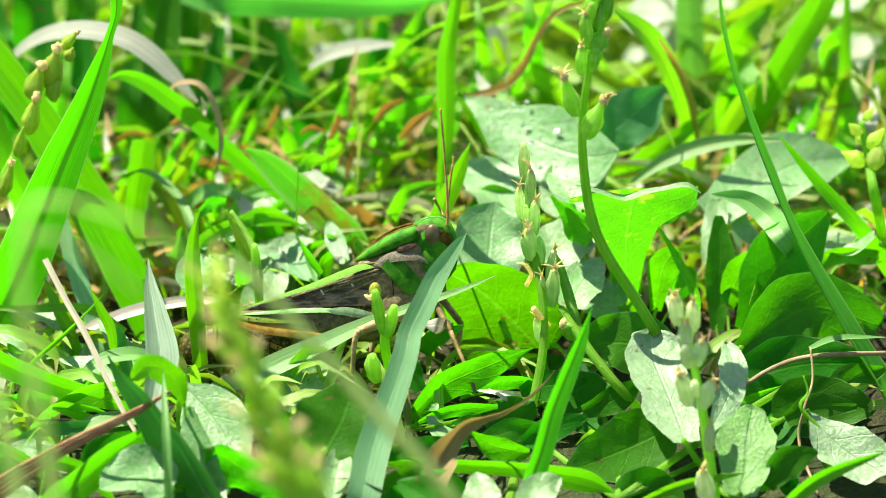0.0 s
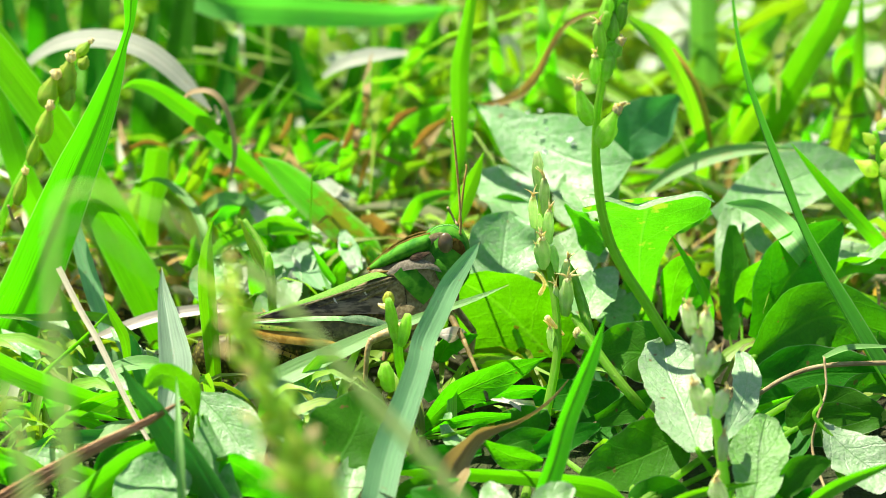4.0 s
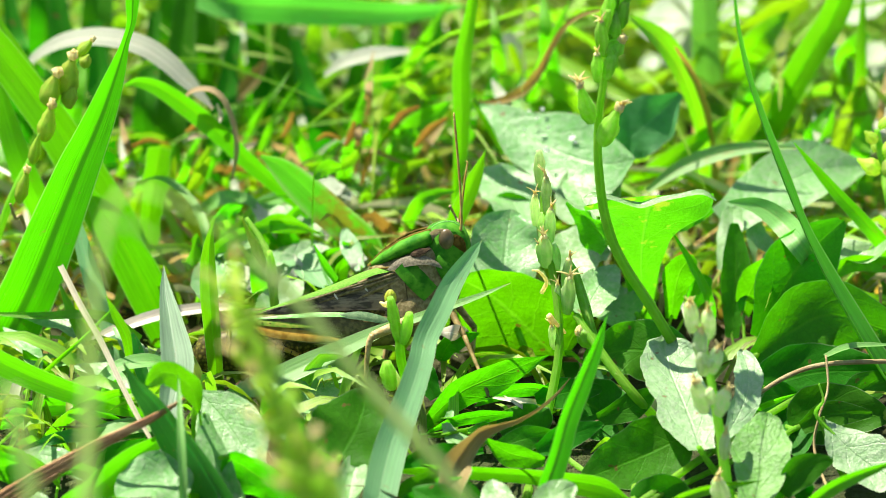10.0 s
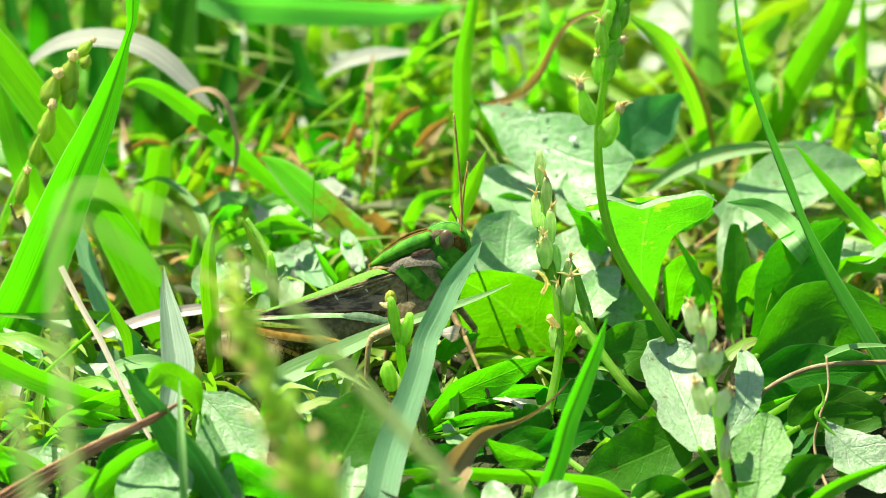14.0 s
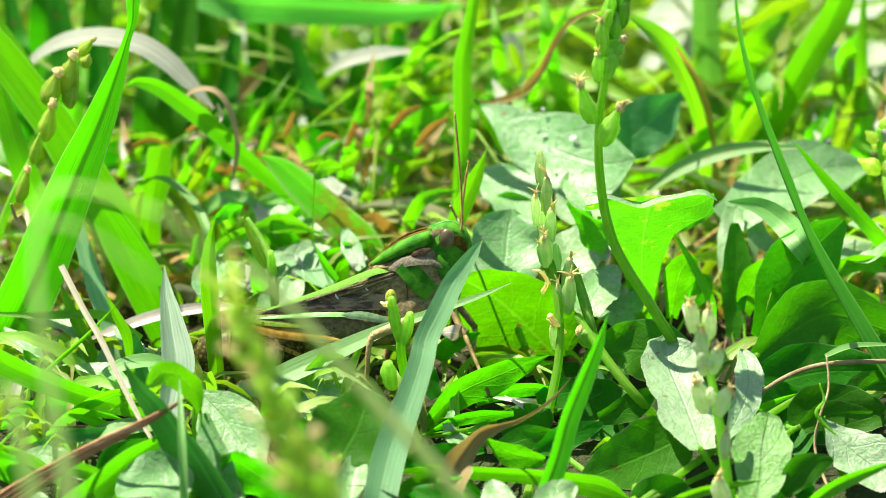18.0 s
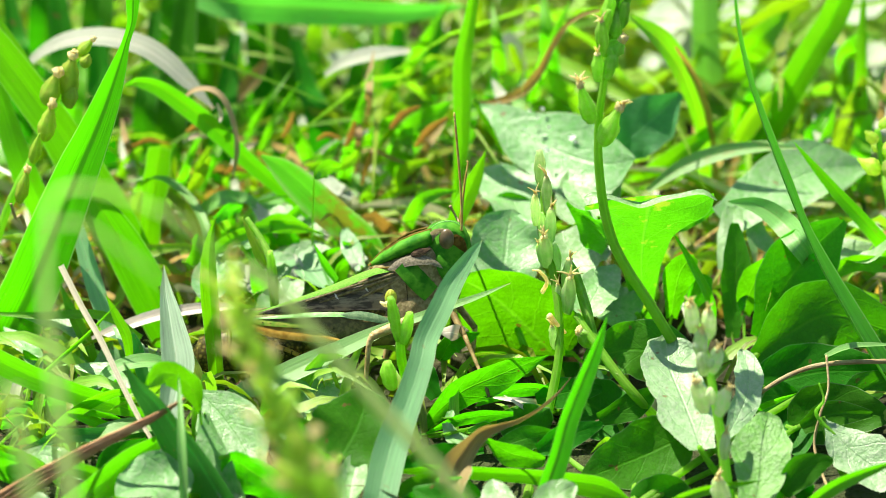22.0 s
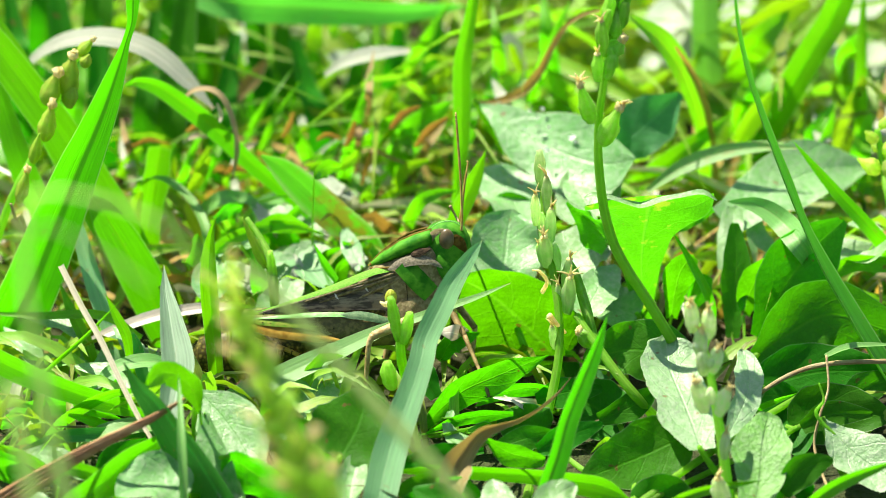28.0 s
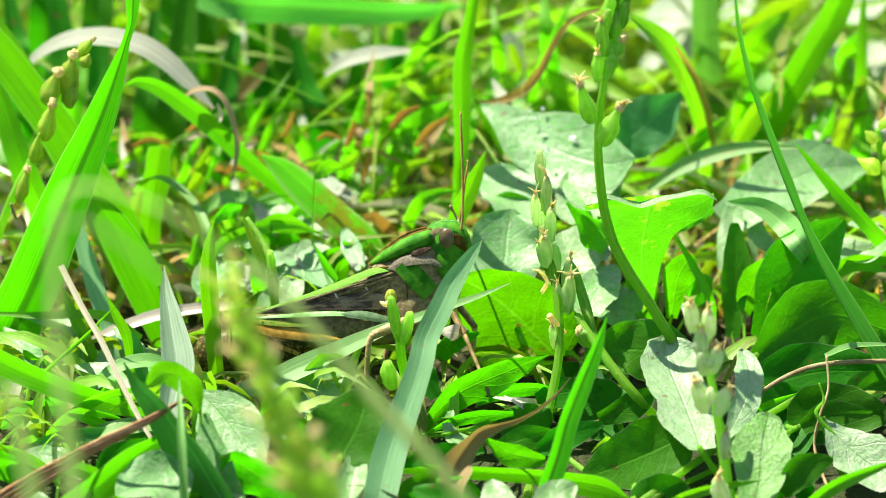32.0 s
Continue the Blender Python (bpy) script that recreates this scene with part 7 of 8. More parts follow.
pod(slim_spike, mm((18.8, -4, 28.1)), (-0.08, -0.16, 0.98), 6.13 * MM, 1.50 * MM, POD_SPIKE, blunt=True, tip=True, tip_len=0.4)
pod(slim_spike, mm((17.7, -4, 29.2)), (-0.12, -0.27, 0.96), 3.76 * MM, 0.60 * MM, POD_SPIKE, blunt=True, tip=True, tip_len=0.4)
pod(slim_spike, mm((20.9, -4, 27.5)), (-0.11, -0.19, 0.98), 5.38 * MM, 0.80 * MM, POD_SPIKE, blunt=True, tip=False, tip_len=0.4)
pod(slim_spike, mm((22.1, -5, 24.6)), (0.13, -0.17, 0.98), 5.95 * MM, 1.00 * MM, POD_SPIKE, blunt=True, tip=True, tip_len=0.4)
pod(slim_spike, mm((22.6, -8, 20.6)), (0.04, -0.14, 0.99), 7.34 * MM, 1.40 * MM, POD_SPIKE, blunt=True, tip=True, tip_len=0.4)
pod(slim_spike, mm((21.1, -7, 20.5)), (-0.06, -0.18, 0.98), 5.71 * MM, 0.80 * MM, POD_SPIKE, blunt=True, tip=True, tip_len=0.4)
pod(slim_spike, mm((20.3, -11, 14.9)), (-0.12, -0.20, 0.97), 4.88 * MM, 0.90 * MM, POD_SPIKE, blunt=True, tip=True, tip_len=0.4)
pod(slim_spike, mm((19.6, -4, 27.5)), (0.24, -0.26, -0.93), 3.82 * MM, 0.50 * MM, POD_SPIKE, blunt=True, tip=False, tip_len=0.4)
pod(tall_spike, mm((26.3, -16, 60.5)), (-0.27, -0.13, 0.95), 7.98 * MM, 1.60 * MM, POD, tip=True, tip_len=0.35)
pod(tall_spike, mm((28.2, -16, 56.4)), (0.38, -0.12, 0.92), 8.10 * MM, 1.90 * MM, POD, tip=True, tip_len=0.35)
pod(tall_spike, mm((27.4, -12, 66.8)), (-0.02, -0.18, 0.98), 5.46 * MM, 1.10 * MM, POD, tip=True, tip_len=0.35, blunt=True)
pod(tall_spike, mm((29.1, -12, 67.3)), (0.19, -0.21, 0.96), 4.81 * MM, 1.10 * MM, POD, tip=False, tip_len=0.35, blunt=True)
pod(tall_spike, mm((28.4, -11, 71.2)), (-0.07, -0.15, 0.99), 6.81 * MM, 1.20 * MM, POD, tip=True, tip_len=0.35, blunt=True)
pod(tall_spike, mm((30.1, -10, 71.4)), (0.48, -0.28, 0.83), 3.62 * MM, 1.70 * MM, POD, tip=True, tip_len=0.35)
pod(tall_spike, mm((30, -8, 73.3)), (0.10, -0.17, 0.98), 5.78 * MM, 1.71 * MM, POD, tip=False, tip_len=0.35)
pod(tall_spike, mm((31.6, -8, 75.4)), (0.13, -0.19, 0.97), 5.27 * MM, 1.10 * MM, POD, tip=False, tip_len=0.35, blunt=True)
pod(tall_spike, mm((29.1, -8, 76)), (0.11, -0.17, 0.98), 5.77 * MM, 1.30 * MM, POD, tip=False, tip_len=0.35, blunt=True)
pod(tall_spike, mm((31.1, -7, 78.3)), (0.08, -0.19, 0.98), 5.23 * MM, 1.30 * MM, POD, tip=False, tip_len=0.35, blunt=True)
pod(tall_spike, mm((28.6, -10, 75.1)), (0.15, -0.21, 0.97), 4.75 * MM, 1.00 * MM, POD, tip=False, tip_len=0.35, blunt=True)
pod(tall_spike, mm((30.6, -11, 69.1)), (-0.25, -0.23, 0.94), 4.34 * MM, 1.00 * MM, POD, tip=False, tip_len=0.35, blunt=True)
pod(tall_spike, mm((32.1, -7, 78.3)), (0.12, -0.19, 0.97), 5.25 * MM, 1.00 * MM, POD, tip=False, tip_len=0.35, blunt=True)
pod(pale_spike, mm((43.6, -46, 33)), (-0.13, -0.18, 0.98), 5.65 * MM, 1.47 * MM, POD_PALE, blunt=True, tip=True, tip_len=0.36)
pod(pale_spike, mm((46.2, -46, 31.8)), (-0.03, -0.18, 0.98), 5.61 * MM, 1.36 * MM, POD_PALE, blunt=True, tip=True, tip_len=0.36)
pod(pale_spike, mm((44.8, -47, 29)), (-0.01, -0.20, 0.98), 5.00 * MM, 1.47 * MM, POD_PALE, blunt=True, tip=True, tip_len=0.36)
pod(pale_spike, mm((46.9, -48, 26.2)), (0.17, -0.20, 0.97), 5.08 * MM, 1.36 * MM, POD_PALE, blunt=True, tip=True, tip_len=0.36)
pod(pale_spike, mm((45.4, -48, 25.7)), (-0.09, -0.21, 0.97), 4.82 * MM, 1.24 * MM, POD_PALE, blunt=True, tip=False, tip_len=0.36)
pod(pale_spike, mm((45.9, -49, 27.7)), (0.37, -0.52, 0.77), 1.93 * MM, 0.90 * MM, POD_PALE, blunt=True, tip=False, tip_len=0.36)
pod(pale_spike, mm((45.6, -50, 19.6)), (-0.27, -0.16, 0.95), 6.32 * MM, 1.58 * MM, POD_PALE, blunt=True, tip=True, tip_len=0.36)
pod(pale_spike, mm((48, -50, 19)), (0.26, -0.18, 0.95), 5.53 * MM, 1.47 * MM, POD_PALE, blunt=True, tip=True, tip_len=0.36)
pod(pale_spike, mm((46.7, -51, 21.6)), (-0.15, -0.30, 0.94), 3.30 * MM, 1.02 * MM, POD_PALE, blunt=True, tip=False, tip_len=0.36)
pod(pale_spike, mm((49, -52, 11.6)), (0.03, -0.19, 0.98), 5.27 * MM, 1.02 * MM, POD_PALE, blunt=True, tip=True, tip_len=0.36)
pod(pale_spike, mm((49, -55, 3)), (-0.19, -0.15, 0.97), 6.59 * MM, 1.70 * MM, POD_PALE, blunt=True, tip=True, tip_len=0.36)
pod(left_spike, mm((-67, 26, 57.9)), (0.61, -0.22, 0.76), 4.64 * MM, 1.11 * MM, POD_OLIVE, tip=True, tip_len=0.16)
pod(left_spike, mm((-66.2, 25, 56)), (0.39, -0.32, 0.86), 3.09 * MM, 1.17 * MM, POD_OLIVE, tip=False, tip_len=0.16)
pod(left_spike, mm((-69.5, 24, 50.9)), (0.21, -0.12, 0.97), 8.52 * MM, 2.15 * MM, POD_OLIVE, tip=True, tip_len=0.16)
pod(left_spike, mm((-68.9, 23, 48.8)), (0.18, -0.18, 0.97), 5.60 * MM, 1.43 * MM, POD_OLIVE, tip=False, tip_len=0.16)
pod(left_spike, mm((-72.9, 23, 49.4)), (0.32, -0.14, 0.94), 7.15 * MM, 2.02 * MM, POD_OLIVE, tip=True, tip_len=0.16)
pod(left_spike, mm((-73.4, 21, 43.1)), (0.22, -0.13, 0.97), 7.86 * MM, 1.70 * MM, POD_OLIVE, tip=True, tip_len=0.16)
pod(left_spike, mm((-75.4, 19, 39.3)), (0.21, -0.16, 0.97), 6.39 * MM, 1.17 * MM, POD_OLIVE, tip=False, tip_len=0.16)
pod(left_spike, mm((-78, 16, 32.8)), (0.26, -0.14, 0.96), 7.24 * MM, 1.30 * MM, POD_OLIVE, tip=True, tip_len=0.16)
pod(young_spike, mm((-32.5, 8, 22.9)), (-0.37, -0.09, 0.92), 11.28 * MM, 0.93 * MM, POD_OLIVE, tip=False)
pod(young_spike, mm((-30.8, 7, 16.1)), (-0.07, -0.09, 0.99), 11.00 * MM, 0.99 * MM, POD_BUD, tip=False, blunt=True)
pod(bud_stalk, mm((27.7, -12, 16)), (-0.69, -0.22, 0.69), 4.49 * MM, 1.74 * MM, POD, blunt=True, tip_len=0.22)
leaf(weed_l, [(41.5, 112, 30.1), (45.5, 115.7, 33), (50.3, 119.4, 34.9), (51.1, 120, 35.3)], 1.0, LEAF_BLEACHED, "bleached leaf", outline=((3.02, 5.05, 3.04, 0.36)), roll=-38, petiole=False)
leaf(weed_l, [(47.2, 112, 24), (50.1, 115.9, 28.7), (52.3, 119.3, 32.9), (52.7, 120, 33.7)], 1.0, LEAF_BLEACHED, "bleached leaf", outline=((4.06, 6.78, 4.08, 0.49)), roll=-54, petiole=False)
leaf(weed_l, [(56.7, 112, 33.7), (59.1, 115.8, 34.7), (61.3, 119.2, 35.7), (61.8, 120, 35.9)], 1.0, LEAF_BLEACHED, "bleached leaf", outline=((1.81, 3.02, 1.82, 0.22)), roll=-30, petiole=False)
leaf(weed_l, [(40.4, 112, 22.8), (41.7, 115.9, 23.2), (42.8, 119.2, 23.6), (43.1, 120, 23.7)], 1.0, LEAF_BLEACHED, "bleached leaf", outline=((1.09, 1.82, 1.1, 0.13)), roll=-20, petiole=False)
leaf(weed_l, [(70.1, 112, 16.2), (72.4, 116.4, 17), (74.1, 119.4, 17.4), (74.3, 120, 17.6)], 1.0, LEAF_BLEACHED, "bleached leaf", outline=((1.16, 1.94, 1.17, 0.14)), roll=-28, petiole=False)
leaf(weed_l, [(84.8, 112, 20.4), (86.7, 115.6, 23.3), (89.1, 119.1, 25.8), (89.7, 120, 26.5)], 1.0, LEAF_BLEACHED, "bleached leaf", outline=((2.96, 4.94, 2.97, 0.36)), roll=-36, petiole=False)
leaf(weed_l, [(77.2, 112, 26.5), (79.8, 116.2, 26.1), (81.5, 119.2, 26.2), (82, 120, 26.1)], 1.0, LEAF_BLEACHED, "bleached leaf", outline=((1.51, 2.53, 1.52, 0.18)), roll=-40, petiole=False)
leaf(weed_l, [(82.2, 112, 12.5), (84.1, 116.2, 12.8), (85.9, 119.3, 12.7), (86.3, 120, 12.7)], 1.0, LEAF_BLEACHED, "bleached leaf", outline=((1.24, 2.08, 1.25, 0.15)), roll=-34, petiole=False)
leaf(weed_l, [(81, 112, 33.7), (84.6, 115.9, 34.7), (88.1, 119.5, 35.6), (88.5, 120, 35.8)], 1.0, LEAF_BLEACHED, "bleached leaf", outline=((1.73, 2.89, 1.74, 0.21)), roll=-38, petiole=False)
leaf(weed_l, [(74.3, 112, 31.3), (76.2, 115.6, 31.2), (78.8, 120, 30.8)], 1.0, LEAF_BLEACHED, "bleached leaf", outline=((0.89, 1.49, 0.9)), roll=-40, petiole=False)
leaf(weed_m, [(-40.7, 112, 29.5), (-39.4, 115.1, 30.7), (-38.1, 117.6, 31.5), (-37.9, 118, 31.7)], 1.0, LEAF_BLEACHED, "pale round leaf", outline=((0.95, 1.59, 0.96, 0.12)), roll=-22, petiole=False)
leaf(weed_m, [(-39, 112, 24.6), (-38, 115, 26), (-36.8, 117.5, 26.9), (-36.6, 118, 27.1)], 1.0, LEAF_BLEACHED, "pale round leaf", outline=((1.08, 1.8, 1.08, 0.13)), roll=-18, petiole=False)
leaf(weed_m, [(-49, 112, 23.4), (-48, 115.2, 23.7), (-47.3, 117.4, 23.9), (-47.1, 118, 23.9)], 1.0, LEAF_BLEACHED, "pale round leaf", outline=((0.85, 1.42, 0.86, 0.1)), roll=-16, petiole=False)
leaf(weed_m, [(-35.7, 112, 20.4), (-34.6, 115.1, 20.7), (-33.9, 117.4, 21), (-33.7, 118, 21)], 1.0, LEAF_BLEACHED, "pale round leaf", outline=((0.78, 1.3, 0.78, 0.09)), roll=-16, petiole=False)
leaf(weed_m, [(-43.6, 112, 24.3), (-43, 115.2, 24.6), (-42.4, 118, 24.8)], 1.0, LEAF_BLEACHED, "pale round leaf", outline=((0.68, 1.14, 0.69)), roll=-4, petiole=False)
leaf(weed_m, [(-30.1, 112, 10.9), (-28.8, 115.1, 11.3), (-27.5, 117.5, 11.2), (-27.3, 118, 11.2)], 1.0, LEAF_BLEACHED, "pale round leaf", outline=((0.84, 1.4, 0.84, 0.1)), roll=-26, petiole=False)
leaf(weed_m, [(-19.8, 112, 20.4), (-18.9, 115, 20.3), (-18, 118, 20.1)], 1.0, LEAF_BLEACHED, "pale round leaf", outline=((0.65, 1.08, 0.65)), roll=-18, petiole=False)
leaf(weed_m, [(-16.6, 112, 17.4), (-15.7, 114.9, 17.4), (-14.6, 118, 17.2)], 1.0, LEAF_BLEACHED, "pale round leaf", outline=((0.73, 1.21, 0.73)), roll=-20, petiole=False)
leaf(weed_m, [(-22.6, 112, 25.3), (-19.6, 114.8, 24.5), (-16.6, 117.5, 24.3), (-16.2, 118, 24.4)], 1.0, LEAF_BLEACHED, "pale round leaf", outline=((1.67, 2.79, 1.68, 0.2)), roll=-46, petiole=False)
grass_blade([(-26.2, 92, 35.5), (-25.4, 94, 37.5), (-24.3, 96, 39.4)], 1.0, YELLOW, "bright yellow-green blade among the grass", outline=((2.65, 3.79, 1.14)), roll=60, n=20)
grass_blade([(-22.2, 92, 38.2), (-21.4, 94.1, 39.1), (-20.5, 96, 39.9)], 1.0, YELLOW, "bright yellow-green blade among the grass", outline=((1.76, 2.52, 0.76)), roll=58, n=20)
grass_blade([(-31.2, 92, 14.7), (-28.5, 93.5, 17.1), (-22.3, 96, 17.7)], 1.0, YELLOW, "bright yellow-green blade among the grass", outline=((0.72, 1.04, 0.31)), roll=30, n=20)
grass_blade([(-25.1, 92, 9.9), (-23.5, 94.1, 12.7), (-20.7, 96, 13.8)], 1.0, YELLOW, "bright yellow-green blade among the grass", outline=((0.82, 1.17, 0.35)), roll=40, n=20)
grass_blade([(-16.2, 92, 6.3), (-9.4, 94.8, 16.6), (-7.2, 96, 21.6)], 1.0, YELLOW, "bright yellow-green blade among the grass", outline=((1.39, 1.98, 0.59)), roll=32, n=20)
grass_blade([(-10.5, 92, 13.5), (-4.9, 94, 19.3), (1.2, 96, 23.9)], 1.0, YELLOW, "bright yellow-green blade among the grass", outline=((1.54, 2.2, 0.66)), roll=30, n=20)
grass_blade([(-4.3, 92, 26), (-1, 94.1, 27.6), (1.8, 96, 29.3)], 1.0, YELLOW, "bright yellow-green blade among the grass", outline=((1.04, 1.48, 0.45)), roll=34, n=20)
grass_blade([(8.5, 92, 23), (11.9, 94.8, 25.6), (13.5, 96, 26.3)], 1.0, YELLOW, "bright yellow-green blade among the grass", outline=((1.26, 1.8, 0.54)), roll=36, n=20)
grass_blade([(13.4, 92, 36.1), (14.6, 93.9, 31.9), (15.8, 96, 26.9)], 1.0, YELLOW, "bright yellow-green blade among the grass", outline=((0.97, 1.4, 0.42)), roll=44, n=20)
# more dark-coloured blades where the grass opens into shade
grass_blade([(-22.8, 108.4, 0), (-23.1, 104, 12.5), (-23.6, 105.3, 18.1), (-25.3, 106.7, 23.6), (-26.2, 108, 29.1)], 1.0, LEAF_SHADED, "blade coloured dark as a shaded gap", outline=((1.81, 2.59, 2.59, 1.55)), roll=42, n=25)
grass_blade([(-31.2, 111.3, 0), (-31.5, 104, 21), (-32, 106, 27.4), (-32.2, 108, 33.9)], 1.0, LEAF_SHADED, "blade coloured dark as a shaded gap", outline=((2.27, 3.24, 3.24, 1.95)), roll=40, n=20)
grass_blade([(-19, 110.1, 0), (-18.5, 104, 17.4), (-17.6, 106, 23.8), (-16.3, 108, 30.3)], 1.0, LEAF_SHADED, "blade coloured dark as a shaded gap", outline=((1.3, 1.86, 1.86, 1.11)), roll=24, n=20)
grass_blade([(-51.1, 109.7, 0), (-51.3, 104, 16.1), (-51.8, 105.9, 25.1), (-52.5, 108, 35.1)], 1.0, LEAF_SHADED, "blade coloured dark as a shaded gap", outline=((2.17, 3.1, 3.09, 1.85)), roll=24, n=20)
grass_blade([(-35.1, 109.7, 0), (-35.5, 104, 16.1), (-36.4, 106, 22.6), (-37.2, 108, 29.1)], 1.0, LEAF_SHADED, "blade coloured dark as a shaded gap", outline=((2.58, 3.68, 3.67, 2.2)), roll=52, n=20)
grass_blade([(-11.2, 112.2, 0), (-10.6, 104, 23.4), (-9.5, 106, 28.6), (-8.9, 108, 33.9)], 1.0, LEAF_SHADED, "blade coloured dark as a shaded gap", outline=((1.58, 2.26, 2.26, 1.36)), roll=32, n=20)
grass_blade([(-3, 113.4, 0), (-2.7, 104, 27), (-2, 105.8, 31.1), (-1, 108, 36.3)], 1.0, LEAF_SHADED, "blade coloured dark as a shaded gap", outline=((1.43, 2.04, 2.04, 1.22)), roll=34, n=20)
grass_blade([(5.9, 64, 34), (9.1, 63.6, 34.5), (12.6, 63.2, 35.5), (15.8, 62.7, 37.5), (18.5, 62.2, 40.9), (20.6, 61.6, 46), (23.2, 60.9, 50.8), (26.4, 60.4, 53.4), (29.9, 60, 54.5)], 1.0, DRY_ARCH, "dry brown arching blade", outline=((0.46, 0.64, 0.81, 0.98, 0.86, 0.63, 0.52, 0.46, 0.29)), roll=-20, n=45, name='withered_grass', group='dry blades', fold=0.6, ragged=0.12, wave=0.15)
grass_blade([(12.4, 100, 35.6), (14.3, 98.4, 32), (16.3, 96, 26.3)], 1.0, GRASS_PALE, "bleached grass blade, bent", outline=((1.12, 1.68, 0.67)), roll=0, n=20)
grass_blade([(51.9, 76.9, 0), (51.3, 72, 14.1), (50.2, 66.3, 25.7), (48.5, 62, 34.3), (45.3, 57.1, 43.6), (41.2, 52.8, 50.9), (35.4, 48, 57.4)], 1.0, YELLOW_STAINED, "yellowing grass blade arching over, brown-stained", outline=((0.76, 1.09, 1.62, 2.15, 2.66, 2.51, 0.79)), roll=36, n=35)
grass_blade([(-41.5, 100, 21.3), (-37.5, 98.8, 26.5), (-35.1, 98, 30.4)], 1.0, DRY, "withered brown blade leaning among the grass", outline=((1.05, 1.52, 0.58)), roll=-16, n=20, name='withered_grass', group='dry blades')
grass_blade([(-74.7, -34, 4.9), (-67.7, -32.2, 6.8), (-58.8, -30, 6.4), (-50.8, -28, 5.7)], 1.0, GRASS_SHADED, "low grass blade, coloured bluish for shade", outline=((0.5, 1.11, 1.21, 0.41)), roll=-4, n=20)
grass_blade([(-66.7, -30, 10.2), (-62.8, -28.9, 8.6), (-58.9, -27.7, 6.5), (-53, -26, 5.7)], 1.0, GRASS, "low bright grass blade", outline=((0.31, 0.95, 1.05, 0.32)), roll=16, n=20)
leaf(weed_n, [(-78.8, -44, 9.4), (-74.7, -45.9, 7), (-69.7, -48, 5.7)], 1.0, LEAF, "bright leaf", outline=((1.49, 2.68, 0.59)), roll=48)
leaf(weed_n, [(-61.5, -44, 3.9), (-58.1, -41.3, 7.1), (-52.3, -38, 8.9)], 1.0, LEAF_SHADED, "deep green leaf, coloured as in shade", outline=((0.5, 2, 0.5)), roll=4)
# dark-coloured leaf in place of a shaded gap under the pale leaves
leaf(weed_d, [(8.3, 42, 19.5), (12.4, 41.1, 21.8), (17.5, 40.1, 21.7), (17.9, 40, 21.8)], 1.0, LEAF_SHADED, "deep green leaf, coloured as in shade", outline=((1.07, 2.99, 1.07, 0.13)), roll=2)
grass_blade([(-49, 47, 41.3), (-46.8, 46.4, 43.2), (-43.5, 45.8, 43.4), (-41.1, 45.1, 41.2), (-39.6, 44.1, 37), (-39.1, 43.1, 32.5), (-39.9, 42, 27.2)], 1.0, DRY_TAN, "dry brown curled grass blade", outline=((0.46, 0.91, 1.02, 1.02, 0.91, 0.91, 0.46)), roll=-62, n=35, name='withered_grass', group='dry blades', fold=0.6)
grass_blade([(-42.5, 46, 40.8), (-41.8, 46, 38.6), (-42.3, 46, 36.6)], 1.0, STRAW, "bleached strand of a dry blade", outline=((0.45, 0.91, 0.34)), roll=62, n=20, name='withered_grass', group='dry blades')
grass_blade([(-12.2, 50.5, 0), (-15.6, 48, 7.2), (-26.2, 46.7, 18.8), (-32.1, 46, 24.8), (-36.8, 45.5, 29.4), (-41, 45, 34), (-45.2, 44.5, 38.3), (-49.3, 44, 41.9), (-53.5, 43.6, 45), (-57.2, 43.2, 46.2), (-59.7, 43, 45.5)], 1.0, GRASS, "long arching grass blade, part bleached and stained", outline=((0.61, 0.87, 1.24, 1.61, 1.85, 2.04, 2.16, 2.03, 1.72, 1.1, 0.25)), roll=-30, n=55)
grass_blade([(-9.3, 40.1, 0), (-10.1, 37, 8.8), (-11.6, 36.8, 12.4), (-14.8, 36.5, 17.1), (-19.6, 36.1, 21.3), (-25.4, 35.7, 27.2), (-30.1, 35.3, 31.9), (-34.1, 35, 34.6)], 1.0, GRASS_STAINED, "broad arching grass blade with brownish stains", outline=((0.66, 0.94, 1.52, 2.92, 3.49, 3.37, 2.32, 0.35)), roll=-24, n=40)
grass_blade([(56.7, 85.6, 0), (58.5, 82, 10.2), (62, 78.2, 19.7), (65.9, 74, 30.4), (70.3, 69.5, 41.4), (74.2, 65.7, 50.2), (76.9, 62, 59.5)], 1.0, GRASS, "broad ribbed grass blade, softly lit", outline=((1.32, 1.89, 2.44, 2.75, 2.84, 2.71, 2.48)), roll=-2, n=35)
grass_blade([(56.9, 66, 25.2), (60.5, 66, 31.6), (63.1, 66, 35.7)], 1.0, YELLOW, "bright yellow-green grass blade", outline=((1.82, 2.18, 0.48)), roll=26, n=20)
grass_blade([(56.8, 84, 41.9), (61.2, 84, 43.1), (65.6, 84, 45.4), (71, 84, 48.3)], 1.0, YELLOW, "bright yellow-green grass blade leaning", outline=((0.39, 2.21, 2.86, 1.95)), roll=32, n=20)
grass_blade([(53.5, 86.9, 0), (53.5, 86.5, 1.2), (53.9, 107.6, 9.9), (52.7, 103.6, 27.1), (51.8, 100.2, 41.5), (51.4, 98, 50.5)], 1.0, GRASS_BLUE, "wide dull green blade, softly lit", outline=((1.85, 2.64, 2.79, 2.88, 2.63, 2.28)), roll=-12, n=30)
